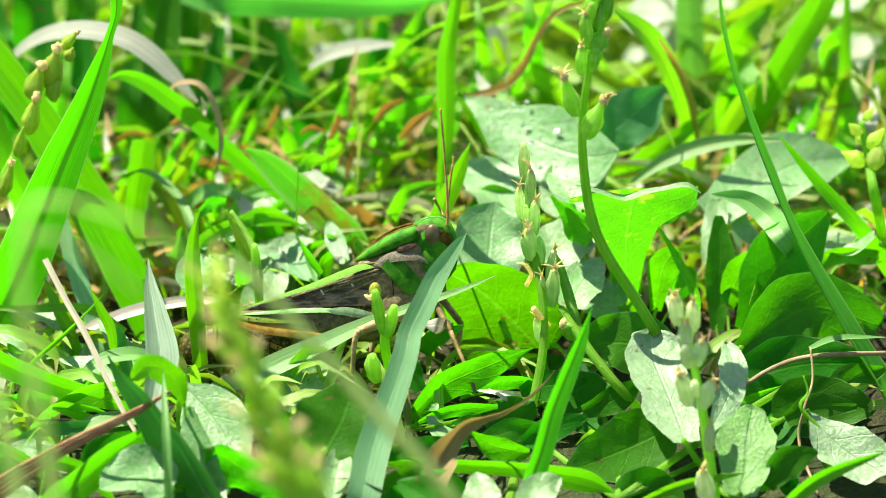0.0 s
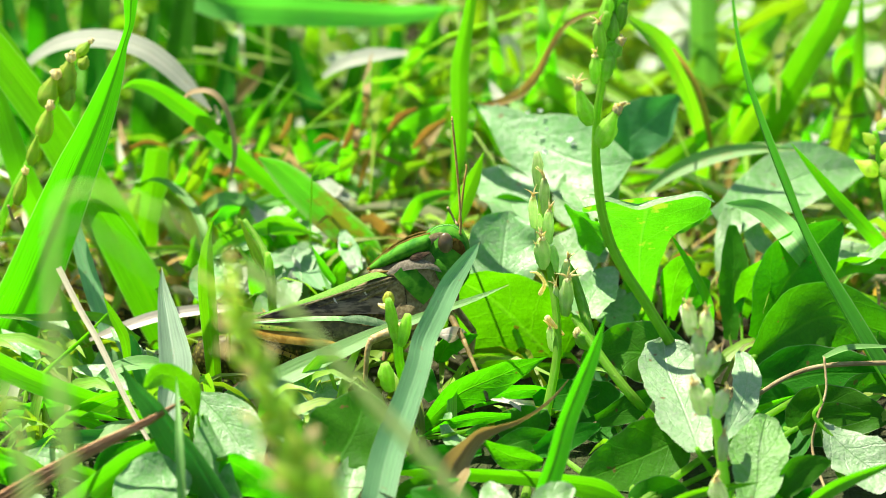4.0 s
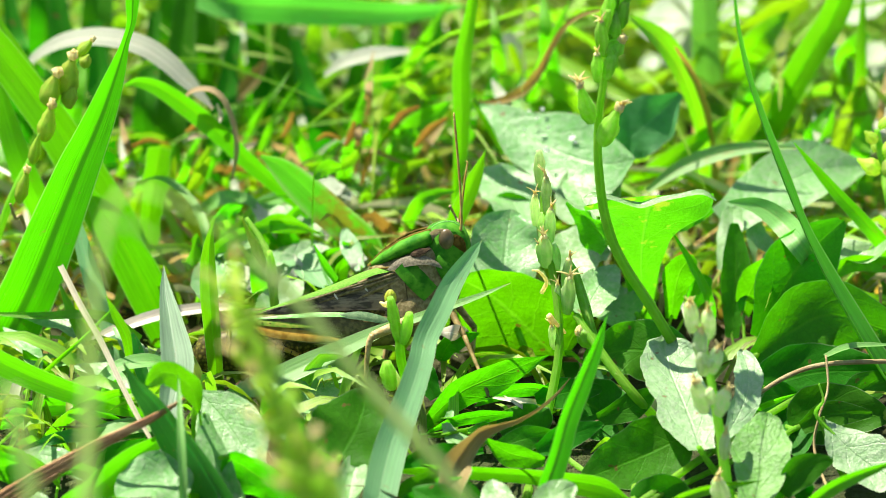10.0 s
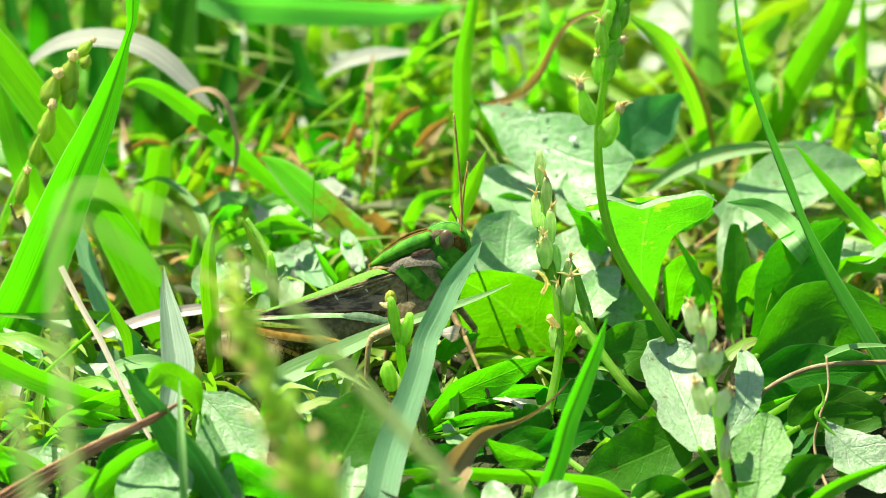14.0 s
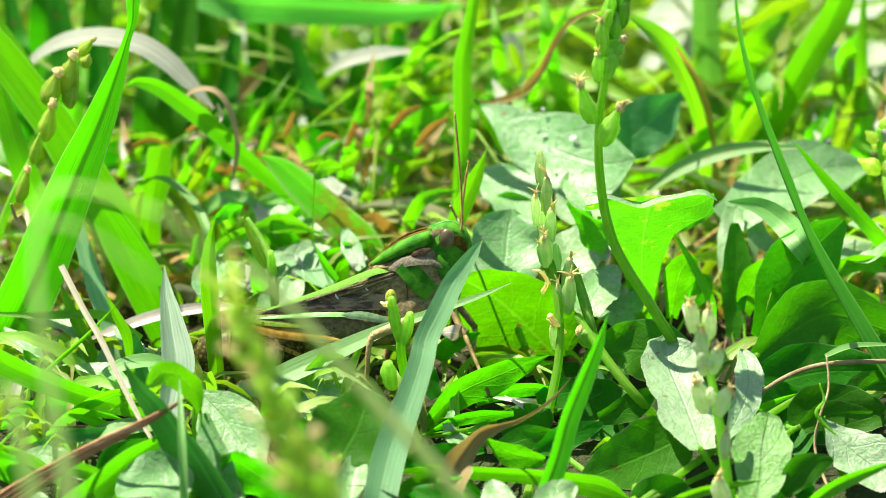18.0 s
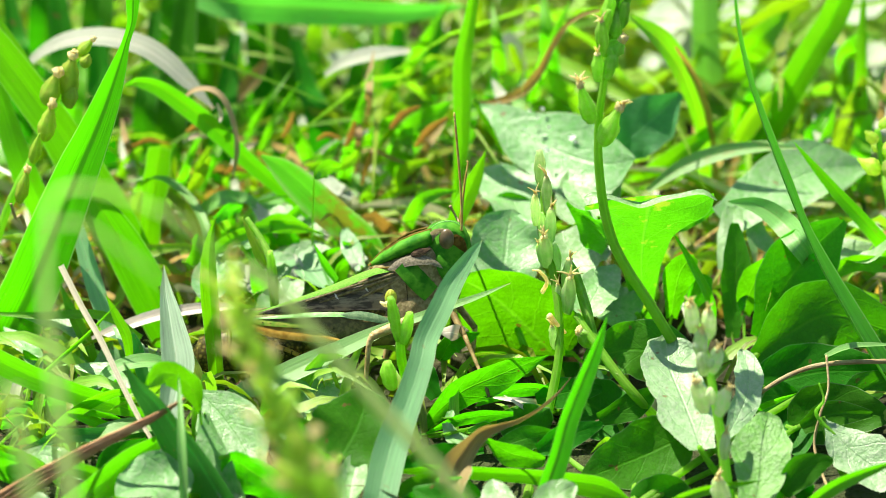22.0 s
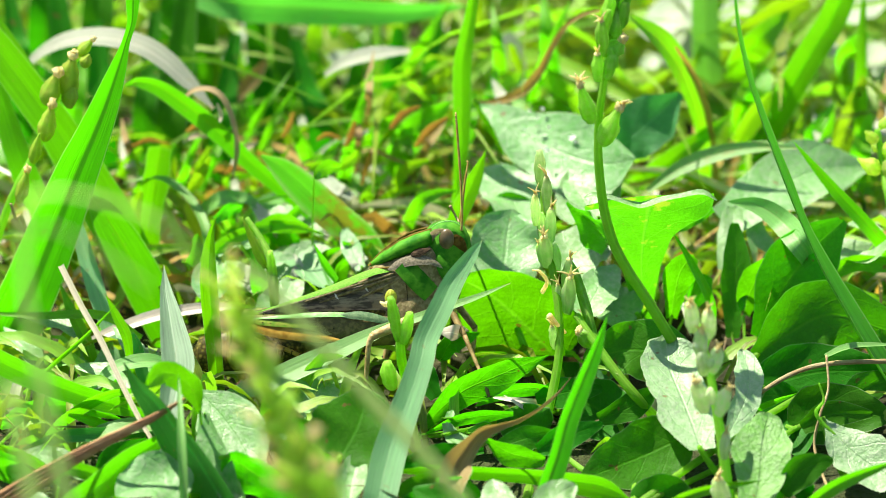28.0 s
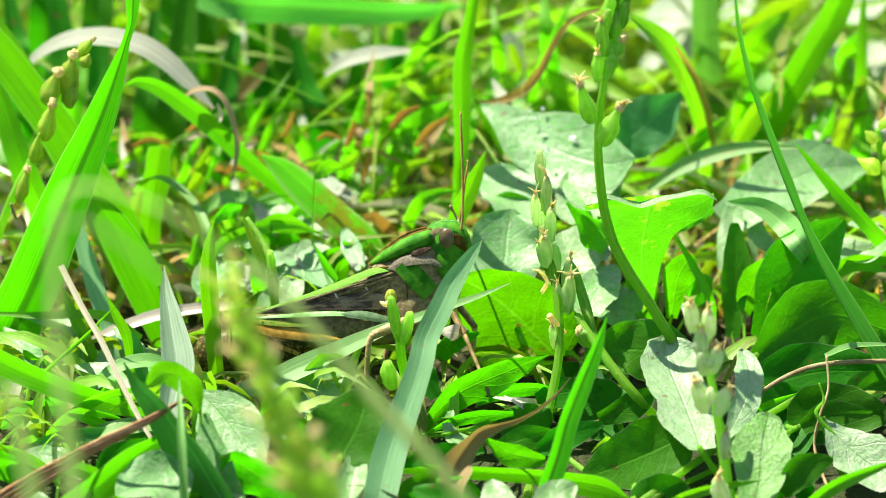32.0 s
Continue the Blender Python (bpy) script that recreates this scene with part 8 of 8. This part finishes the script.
# added blades, painted dark for the shade behind the arching blade
grass_blade([(-54.7, 92.8, 0), (-53.8, 86, 19.4), (-52, 89.6, 29.9), (-50.4, 93.9, 42.5), (-49.7, 96, 48.8)], 1.0, LEAF_SHADED, "blade coloured dark as a shaded gap", outline=((2.23, 3.19, 3.19, 2.23, 1.59)), roll=-12, n=25)
grass_blade([(-59.4, 93.8, 0), (-58.8, 86, 22.3), (-57.6, 90.9, 31.8), (-56.6, 96, 41.7)], 1.0, LEAF_SHADED, "blade coloured dark as a shaded gap", outline=((1.56, 2.23, 2.23, 1.56, 1.12)), roll=2, n=20)
grass_blade([(-74.9, 94.9, 0), (-74.8, 86, 25.3), (-74.6, 90.7, 35.4), (-76, 96, 46.5)], 1.0, LEAF_SHADED, "blade coloured dark as a shaded gap", outline=((2.34, 3.34, 3.34, 2.34, 1.67)), roll=0, n=20)
grass_blade([(-66.8, 93.8, 0), (-67.1, 86, 22.3), (-67.6, 90.9, 30.6), (-68.6, 96, 39.4)], 1.0, LEAF_SHADED, "blade coloured dark as a shaded gap", outline=((2.01, 2.87, 2.87, 2.01, 1.44)), roll=14, n=20)
grass_blade([(-44.4, 93, 0), (-43.8, 86, 20), (-42.5, 90.3, 27.3), (-40.8, 96, 37)], 1.0, LEAF_SHADED, "blade coloured dark as a shaded gap", outline=((1.8, 2.57, 2.58, 1.81, 1.29)), roll=6, n=20)
grass_blade([(-83, 97.7, 0), (-83.4, 86, 33.6), (-84.2, 90.3, 39.1), (-85.6, 96, 46.5)], 1.0, LEAF_SHADED, "blade coloured dark as a shaded gap", outline=((1.88, 2.68, 2.68, 1.88, 1.35)), roll=34, n=20)
grass_blade([(-23.7, 93.8, 0), (-24.9, 86, 22.3), (-27.2, 90.5, 28.4), (-29.4, 96, 35.8)], 1.0, LEAF_SHADED, "blade coloured dark as a shaded gap", outline=((2.24, 3.2, 3.2, 2.25, 1.61)), roll=46, n=20)
grass_blade([(-54, 40.6, 0), (-54.2, 40, 1.8), (-56, 39.7, 6), (-61.8, 38.9, 18.8), (-67.2, 38.3, 29.3), (-72.2, 37.6, 38.7), (-76.4, 37.2, 45.3), (-82.4, 36.5, 54.5), (-87.4, 36, 61.9)], 1.0, GRASS, "broad green grass blade leaning over, in half shade", outline=((2.3, 3.28, 3.71, 4.56, 4.33, 3.77, 3.55, 3.22, 2.67)), roll=-10, n=45, fold=0.25)
grass_blade([(-53.6, 62, 17.4), (-53.5, 60.9, 22.9), (-53.2, 60, 27.4)], 1.0, YELLOW, "bright yellow-green blade among the grass", outline=((2.01, 2.5, 1)), roll=0, n=20)
grass_blade([(-62.3, 62, 19.7), (-60, 60.9, 23.7), (-57.7, 60, 26.7)], 1.0, YELLOW, "bright yellow-green blade among the grass", outline=((1, 1.25, 0.5)), roll=16, n=20)
grass_blade([(-57.8, 62, 11.5), (-58.2, 60.9, 15.5), (-58.5, 60, 18.8)], 1.0, YELLOW, "bright yellow-green blade among the grass", outline=((1.64, 2.04, 0.82)), roll=-16, n=20)
grass_blade([(-69.3, 62, 9.8), (-67.9, 61.1, 11.9), (-66, 60, 14.1)], 1.0, YELLOW, "bright yellow-green blade among the grass", outline=((0.82, 1.02, 0.41)), roll=16, n=20)
grass_blade([(-47.8, 62, 18), (-47, 61.2, 21.8), (-44.7, 60, 26.7)], 1.0, YELLOW, "bright yellow-green blade among the grass", outline=((0.8, 0.99, 0.4)), roll=10, n=20)
grass_blade([(-42.4, 62, 18), (-39.6, 61.2, 20.6), (-34.1, 60, 21.7)], 1.0, YELLOW, "bright yellow-green blade among the grass", outline=((1.11, 1.38, 0.55)), roll=30, n=20)
grass_blade([(-28.8, 62, 18), (-26, 60.8, 22), (-23.2, 60, 23.4)], 1.0, YELLOW, "bright yellow-green blade among the grass", outline=((0.95, 1.19, 0.48)), roll=24, n=20)
grass_blade([(-20, 62, 21.5), (-17.6, 61, 23.6), (-15.6, 60, 26.7)], 1.0, YELLOW, "bright yellow-green blade among the grass", outline=((0.83, 1.04, 0.42)), roll=20, n=20)
grass_blade([(-9.2, 62, 18), (-7, 61.1, 21.9), (-2.6, 60, 24)], 1.0, YELLOW, "bright yellow-green blade among the grass", outline=((1.05, 1.31, 0.52)), roll=24, n=20)
grass_blade([(-14.1, 62, 11.5), (-10.2, 61, 16.6), (-4.2, 60, 18.8)], 1.0, YELLOW, "bright yellow-green blade among the grass", outline=((0.88, 1.09, 0.44)), roll=26, n=20)
leaf(weed_i, [(-34.8, 22, 25.1), (-30.4, 25.7, 24.7), (-25.5, 29.8, 21.7), (-25.2, 30, 21.6)], 1.0, LEAF, "bright green leaf", outline=((0.99, 1.99, 0.8, 0.1)), roll=18)
leaf(weed_i, [(-29.9, 22, 13.8), (-27.3, 25.5, 16.6), (-23.1, 29.6, 18.6), (-22.7, 30, 18.8)], 1.0, LEAF_SUNLIT, "pale leaf", outline=((1.87, 3.75, 1.51, 0.18)), roll=-38)
leaf(weed_i, [(-15.2, 22, 16.9), (-17.1, 26.2, 19.3), (-18.3, 29.7, 21.5), (-18.4, 30, 21.8)], 1.0, LEAF_SUNLIT, "pale leaf", outline=((0.95, 1.9, 0.76, 0.09)), roll=0)
leaf(weed_i, [(-20.6, 22, 14), (-19.2, 25.6, 14.8), (-17.1, 29.6, 15.1), (-16.9, 30, 15.1)], 1.0, LEAF, "bright green leaf", outline=((1.48, 2.96, 1.19, 0.14)), roll=50)
leaf(weed_i, [(-42.4, 22, 26.7), (-40.2, 26, 26.9), (-37.6, 30, 26)], 1.0, LEAF, "bright green leaf", outline=((0.73, 1.46, 0.59)), roll=30)
leaf(weed_i, [(-26.1, 22, 13), (-26.9, 26.3, 13.8), (-26.7, 30, 14.6)], 1.0, LEAF_BLEACHED, "pale leaf", outline=((0.49, 0.98, 0.39)), roll=30)
leaf(weed_i, [(-34.6, 22, 16.7), (-32.1, 26, 17.1), (-29.5, 29.6, 16.7), (-29.1, 30, 16.6)], 1.0, LEAF_SUNLIT, "pale leaf", outline=((1.17, 2.34, 0.94, 0.11)), roll=-40)
leaf(weed_i, [(-47.7, 22, 17.8), (-46.3, 26.1, 19), (-45.7, 30, 20.5)], 1.0, LEAF, "bright green leaf", outline=((1.35, 2.7, 1.08)), roll=62)
leaf(weed_i, [(-23.8, 22, 35.6), (-21.6, 25.9, 35.5), (-19, 30, 34.1)], 1.0, LEAF, "bright green leaf", outline=((0.87, 1.75, 0.7)), roll=26)
leaf(weed_i, [(-37.2, 22, 21.2), (-35, 26.6, 20.7), (-33.2, 30, 19.1)], 1.0, LEAF_SUN_SHEEN, "pale leaf", outline=((1.02, 2.06, 0.83)), roll=-52)
leaf(weed_i, [(-13.1, 22, 14.4), (-12.3, 26.1, 16.2), (-12.7, 30, 18)], 1.0, LEAF, "bright green leaf", outline=((1.46, 2.93, 1.17)), roll=62)
leaf(weed_i, [(-42, 22, 19.5), (-40.5, 26.5, 19.9), (-38.8, 30, 19.4)], 1.0, LEAF_SUNLIT, "pale leaf", outline=((0.79, 1.59, 0.64)), roll=-30)
grass_blade([(-19.5, 10, 19.3), (-21.7, 8.1, 23.5), (-23.6, 6, 28.4)], 1.0, GRASS, "short pointed green grass blade", outline=((0.87, 0.94, 0.07)), roll=44, n=20)
grass_blade([(-49.6, 56, 29.2), (-47.4, 56.9, 30.2), (-44.6, 58, 29.5)], 1.0, SCRAP, "tan dry scrap among the grass", outline=((0.25, 0.51, 0.15)), roll=-32, n=20, name='dry_leaf', group='dry blades', fold=0.5, twist=30, ragged=0.1)
grass_blade([(-39.3, 56, 27.8), (-37.6, 56.9, 27.9), (-35.6, 58, 28.4)], 1.0, SCRAP, "tan dry scrap among the grass", outline=((0.3, 0.6, 0.18)), roll=-26, n=20, name='dry_leaf', group='dry blades', fold=0.5, twist=30, ragged=0.1)
grass_blade([(-54.3, 56, 2.1), (-52.5, 56.9, 4.5), (-50.4, 58, 7.2)], 1.0, SCRAP, "tan dry scrap among the grass", outline=((0.47, 0.95, 0.28)), roll=-30, n=20, name='dry_leaf', group='dry blades', fold=0.5, twist=30, ragged=0.1)
grass_blade([(-52.6, 51.8, 1.2), (-50.6, 57, 2.2), (-48.4, 58, 5.3)], 1.0, SCRAP, "tan dry scrap among the grass", outline=((0.4, 0.8, 0.24)), roll=-16, n=20, name='dry_leaf', group='dry blades', fold=0.5, twist=30, ragged=0.1)
grass_blade([(-22.7, 56, 17.8), (-21, 56.7, 18.7), (-17.6, 58, 18.4)], 1.0, SCRAP, "tan dry scrap among the grass", outline=((0.46, 0.92, 0.28)), roll=-28, n=20, name='dry_leaf', group='dry blades', fold=0.5, twist=30, ragged=0.1)
grass_blade([(-34, 56, 23.4), (-32.3, 56.9, 23.9), (-29.9, 58, 23.3)], 1.0, SCRAP, "tan dry scrap among the grass", outline=((0.38, 0.77, 0.23)), roll=-32, n=20, name='dry_leaf', group='dry blades', fold=0.5, twist=30, ragged=0.1)
grass_blade([(-35.7, 60, 25.8), (-33.5, 60, 24), (-30.3, 60, 23.4)], 1.0, DRY_RED, "rusty brown dry blade among the grass", outline=((0.53, 1.07, 0.43)), roll=24, n=20, name='withered_grass', group='dry blades')
grass_blade([(-41.7, 60, 21.1), (-40.1, 60, 22.3), (-37.4, 60, 21.6)], 1.0, DRY_RED, "rusty brown dry blade among the grass", outline=((0.41, 0.82, 0.33)), roll=22, n=20, name='withered_grass', group='dry blades')
grass_blade([(-30.8, 60, 28.7), (-29.5, 60, 31), (-28.6, 60, 33.9)], 1.0, DRY_RED, "rusty brown dry blade among the grass", outline=((0.33, 0.66, 0.27)), roll=12, n=20, name='withered_grass', group='dry blades')
grass_blade([(-18.7, 60, 26.7), (-17.6, 60, 29.2), (-16.9, 60, 32.1)], 1.0, DRY_RED, "rusty brown dry blade among the grass", outline=((0.39, 0.77, 0.31)), roll=10, n=20, name='withered_grass', group='dry blades')
grass_blade([(-10.2, 60, 30.4), (-7.8, 60, 33.3), (-4.5, 60, 35)], 1.0, DRY_RED, "rusty brown dry blade among the grass", outline=((0.4, 0.81, 0.32)), roll=20, n=20, name='withered_grass', group='dry blades')
grass_blade([(-49.2, 60, 29.8), (-47, 60, 31), (-44.6, 60, 30.2)], 1.0, DRY_RED, "rusty brown dry blade among the grass", outline=((0.35, 0.7, 0.28)), roll=22, n=20, name='withered_grass', group='dry blades')
grass_blade([(-24.3, 60, 28.1), (-22.1, 60, 29.2), (-19.4, 60, 28.3)], 1.0, DRY_RED, "rusty brown dry blade among the grass", outline=((0.29, 0.58, 0.23)), roll=22, n=20, name='withered_grass', group='dry blades')
grass_blade([(-59.9, 60, 26.7), (-56.6, 60, 28.1), (-52.5, 60, 27.4)], 1.0, DRY_RED, "rusty brown dry blade among the grass", outline=((0.27, 0.53, 0.21)), roll=24, n=20, name='withered_grass', group='dry blades')
grass_blade([(-15.7, 60, 18.8), (-14.5, 60, 23.4), (-13.4, 60, 26.7)], 1.0, DRY_RED, "rusty brown dry blade among the grass", outline=((0.33, 0.66, 0.26)), roll=10, n=20, name='withered_grass', group='dry blades')
grass_blade([(-5.3, 60, 26.7), (-2.6, 60, 30.2), (0.9, 60, 32.7)], 1.0, DRY_RED, "rusty brown dry blade among the grass", outline=((0.46, 0.91, 0.36)), roll=18, n=20, name='withered_grass', group='dry blades')
grass_blade([(19.1, 60, 22.3), (20.8, 60, 21.1), (21.9, 60, 18.8)], 1.0, DRY_RED, "rusty brown dry blade among the grass", outline=((0.24, 0.48, 0.19)), roll=26, n=20, name='withered_grass', group='dry blades')
leaf(weed_i, [(-24.5, 46, 21.9), (-21.6, 45.2, 24.1), (-17.3, 44, 22.5)], 1.0, LEAF_BLEACHED, "pale curled leaf", outline=((1.17, 2.83, 1)), roll=-50, petiole=False, wave=0.2)
grass_blade([(-59.5, 44, 14.7), (-58.6, 41.1, 20.4), (-56.8, 38, 26.2)], 1.0, YELLOW, "bright yellow-green grass blade, lit through", outline=((0.24, 1.61, 1.29, 0.48)), roll=-4, n=20)
grass_blade([(-48.6, 44, 23.3), (-46.1, 41.3, 27.5), (-43.7, 38, 33.1)], 1.0, YELLOW, "bright yellow-green grass blade, lit through", outline=((0.18, 1.19, 0.95, 0.35)), roll=8, n=20)
grass_blade([(-22.9, 76, 35.5), (-19, 75.5, 38.4), (-13.6, 74.8, 40.2), (-6.4, 74, 41.2)], 1.0, GRASS_ARCH, "bleached pale blade lying across", outline=((0.61, 1.68, 1.98, 0.76)), roll=-44, n=20)
# low leaves over the soil, darkened in colour as if shaded
leaf(weed_k, [(16.8, -36, 5.8), (21.6, -34.7, 7.8), (27.7, -33.1, 9.6), (28, -33, 9.8)], 1.0, LEAF_SHADED, "low deep green leaf, shade in its colour", outline=((1.25, 2.51, 0.75, 0.09)), roll=0, petiole=False)
leaf(weed_k, [(-1.2, -16, 7.3), (-3.3, -14.4, 10.9), (-4.1, -13.1, 14.3), (-4.1, -13, 14.6)], 1.0, LEAF_SHADED, "low deep green leaf, shade in its colour", outline=((1.17, 2.35, 0.7, 0.08)), roll=-2, petiole=False)
leaf(weed_k, [(-9.3, -52, 3.8), (-3.4, -50.5, 5.6), (2.6, -49.1, 5.6), (2.9, -49, 5.5)], 1.0, LEAF_HALF_SHADED, "low deep green leaf, shade in its colour", outline=((1.09, 2.18, 0.65, 0.08)), roll=-4, petiole=False)
leaf(weed_k, [(-7.2, -40, 5.2), (-0.4, -38.6, 6.3), (7.2, -37, 6.4)], 1.0, LEAF_SHADED, "low deep green leaf, shade in its colour", outline=((1, 2, 0.6)), roll=-2, petiole=False)
leaf(weed_k, [(8.8, -36, 5.8), (14.6, -34.5, 7.5), (20.5, -33.1, 7.5), (20.8, -33, 7.5)], 1.0, LEAF_HALF_SHADED, "low deep green leaf, shade in its colour", outline=((1.16, 2.31, 0.69, 0.08)), roll=-4, petiole=False)
leaf(weed_k, [(16.9, -16, 6.7), (22, -14.7, 7.8), (28.2, -13.1, 7.8), (28.6, -13, 7.8)], 1.0, LEAF_SHADED, "low deep green leaf, shade in its colour", outline=((1.43, 2.87, 0.86, 0.1)), roll=-4, petiole=False)
leaf(weed_k, [(64.1, -28, 6.6), (69.2, -26.7, 8.8), (76.2, -25.1, 8.1), (76.6, -25, 8)], 1.0, LEAF_SHADED, "low deep green leaf, shade in its colour", outline=((1.27, 2.54, 0.76, 0.09)), roll=-4, petiole=False)
leaf(weed_k, [(59.4, -50, 3.9), (62.9, -48.5, 7.6), (67.7, -47.1, 9), (68.1, -47, 9.2)], 1.0, LEAF_SHADED, "low deep green leaf, shade in its colour", outline=((1.49, 2.97, 0.89, 0.11)), roll=0, petiole=False)
leaf(weed_k, [(27.9, -24, 6.5), (34, -22.3, 8.5), (38, -21.1, 11.2), (38.2, -21, 11.4)], 1.0, LEAF_SHADED, "low deep green leaf, shade in its colour", outline=((1.27, 2.54, 0.76, 0.09)), roll=0, petiole=False)
leaf(weed_k, [(72.2, -14, 4.9), (76.3, -12.7, 7.7), (82.3, -11.1, 9.1), (82.7, -11, 9.3)], 1.0, LEAF_HALF_SHADED, "low deep green leaf, shade in its colour", outline=((1.54, 3.08, 0.92, 0.11)), roll=0, petiole=False)
grass_blade([(-56.6, 50.6, 0), (-56.2, 46, 13.3), (-55.3, 44.5, 20.8), (-54.2, 43.2, 27.6), (-53.2, 42, 33.6)], 1.0, GRASS, "bright green grass blade with torn end", outline=((1.45, 2.07, 2.39, 2.48, 2.26)), roll=8, n=25, ragged=0.1)
grass_blade([(53.2, 70, 14.9), (52, 64.5, 26.4), (50.4, 60.2, 34.9), (47.5, 55.8, 43.5), (44, 52, 50.1)], 1.0, DRY_ARCH, "withered brown margin strip of a blade", outline=((0.59, 0.93, 1.27, 1.15, 0.46)), roll=-62, n=25, name='withered_grass', group='dry blades', ragged=0.15)
grass_blade([(38.7, 42, 24.7), (44.4, 42.5, 28.8), (51.8, 43, 31.8), (59.3, 43.5, 32.9), (66.8, 44, 32.6)], 1.0, GRASS_BENT, "pale green grass blade bent over, stained brown", outline=((0.57, 1.36, 1.59, 1.02, 0.23)), roll=-20, n=25, fold=0.4)
near_spike = seed_spike([(-12.3, -176.1, 48), (-17.4, -172.3, 57.4), (-22.5, -168.8, 66.1), (-28.4, -163.3, 79.5), (-32.7, -159.2, 89.8)], 1.44, "pale green seed spike swaying in the wind", 24, 6.16, 1.69, material=POD_YELLOW, stem_mat=POD_YELLOW, from_s=0.25, seed=21, spread=0.5, group='swaying stalks')
arch_stalk = thing("arching_stalk", mm((-44, -252, 0)), "pale green stalk arching over in the wind", "stem", "swaying stalks")
arch_stem = swaying(arch_stalk, [(-49.4, -240, 76.6), (-53.5, -230.1, 101.2), (-55.3, -223.7, 117.1), (-53, -219.4, 127.6), (-37.7, -220.9, 124), (-29.9, -223.7, 117.1)], [1.15, 0.95, 0.55, 0.32, 0.32, 0.26], STALK_PALE)
_twig = pipe([mm(p) - mm((-49.4, -240, 76.6)) for p in [(-54.6, -221.3, 122.9), (-50.4, -221.3, 122.9), (-43.6, -222.9, 118.9), (-38.1, -224.5, 114.9)]], [0.4 * MM, 0.35 * MM, 0.2 * MM], 20, 7)
_ob = new("side_branch", mesh_of("side_branch", *_twig, STALK_PALE))
_ob.parent = arch_stem
near_stalk = thing("leaning_stalk", mm((26, -216, 0)), "pale green stalk leaning across apart", "stem", "swaying stalks")
near_stem = swaying(near_stalk, [(9.5, -202.9, 61.6), (0.5, -198, 73.8), (-11, -193.4, 85.2), (-23.3, -188.2, 98.1), (-29.1, -186.3, 102.7)], [1.0, 1.0, 0.9, 0.7], STALK_PALE)
part("foot", pipe([mm((-2, -188, 0)), mm((-7, -182, 26)), mm((-12.3, -176.1, 48))], [1.5 * MM, 1.45 * MM, 1.44 * MM], 10, 8), POD_YELLOW, near_spike)
stalk([(-50, -256, 0), (-54.1, -240.6, 75.1), (-56.5, -235.9, 86.7), (-58, -232.7, 94.7), (-59.6, -229.8, 101.9)], [1.1, 1.1, 1.1, 1.0], STALK_PALE, "pale green stalk standing apart", name="stalk", category="stem", group="swaying stalks")
SWAY = [(0, 18.98, 0.49), (1, 13.78, 2.46), (2, 8.58, 4.58), (3.2, 15.34, 0.57), (3.5, 11.70, 2.46), (5.5, -1.30, 2.62), (6, 5.46, 2.78), (7, 5.46, 0.16), (8, -0.78, 1.39), (8.5, 11.18, -3.77), (9, -0.26, 7.12), (10, 2.34, 10.97), (11, -1.82, 6.71), (12, 2.86, 0.16), (13, 4.94, 2.62), (14, -3.12, 2.62), (16.5, 0.78, 2.62), (17, 9.10, -2.70), (18, -1.04, -1.23), (19, 1.04, -1.80), (22, -3.12, 0.57), (23, 7.28, -0.65), (24, 13.52, -3.11), (25, 1.04, -0.49), (25.5, 6.24, 4.26), (27.5, 5.20, -1.80), (28, 9.36, -2.46), (29, 6.24, 4.67), (30, 3.12, 5.07), (30.5, 7.28, 1.39), (31, 3.12, 2.62), (31.5, 3.12, 1.39), (32, 3.12, 2.62)]

build_ground()
build_turf()


def motions():
    """The breath of the insect, its feelers and the stalks that sway in the wind."""
    walk(hopper, [(t, Matrix.Translation((dx, 0, 0)) @ hopper_pose @ pose(0, 0, dz, 0, a, 0)) for t, dx, dz, a in HOPPER])
    at = hop(817, 406, -16)
    walk(antenna, [(t, Matrix.Translation(at) @ pose(0, 0, 0, 0, a, 0) @ Matrix.Translation(-at)) for t, a in FEELER])
    for ob, way in ((arch_stem, 1.0), (near_stem, 0.15)):
        base = ob.location.copy()
        walk(ob, [(t, Matrix.Translation(base) @ pose(0, 0, 0, rx * way, ry * way, 0)) for t, rx, ry in SWAY])
    base = near_spike.location.copy()
    walk(near_spike, [(t, Matrix.Translation(base) @ pose(0, 0, 0, 0, ry * 0.05, 0)) for t, rx, ry in SWAY])


motions()
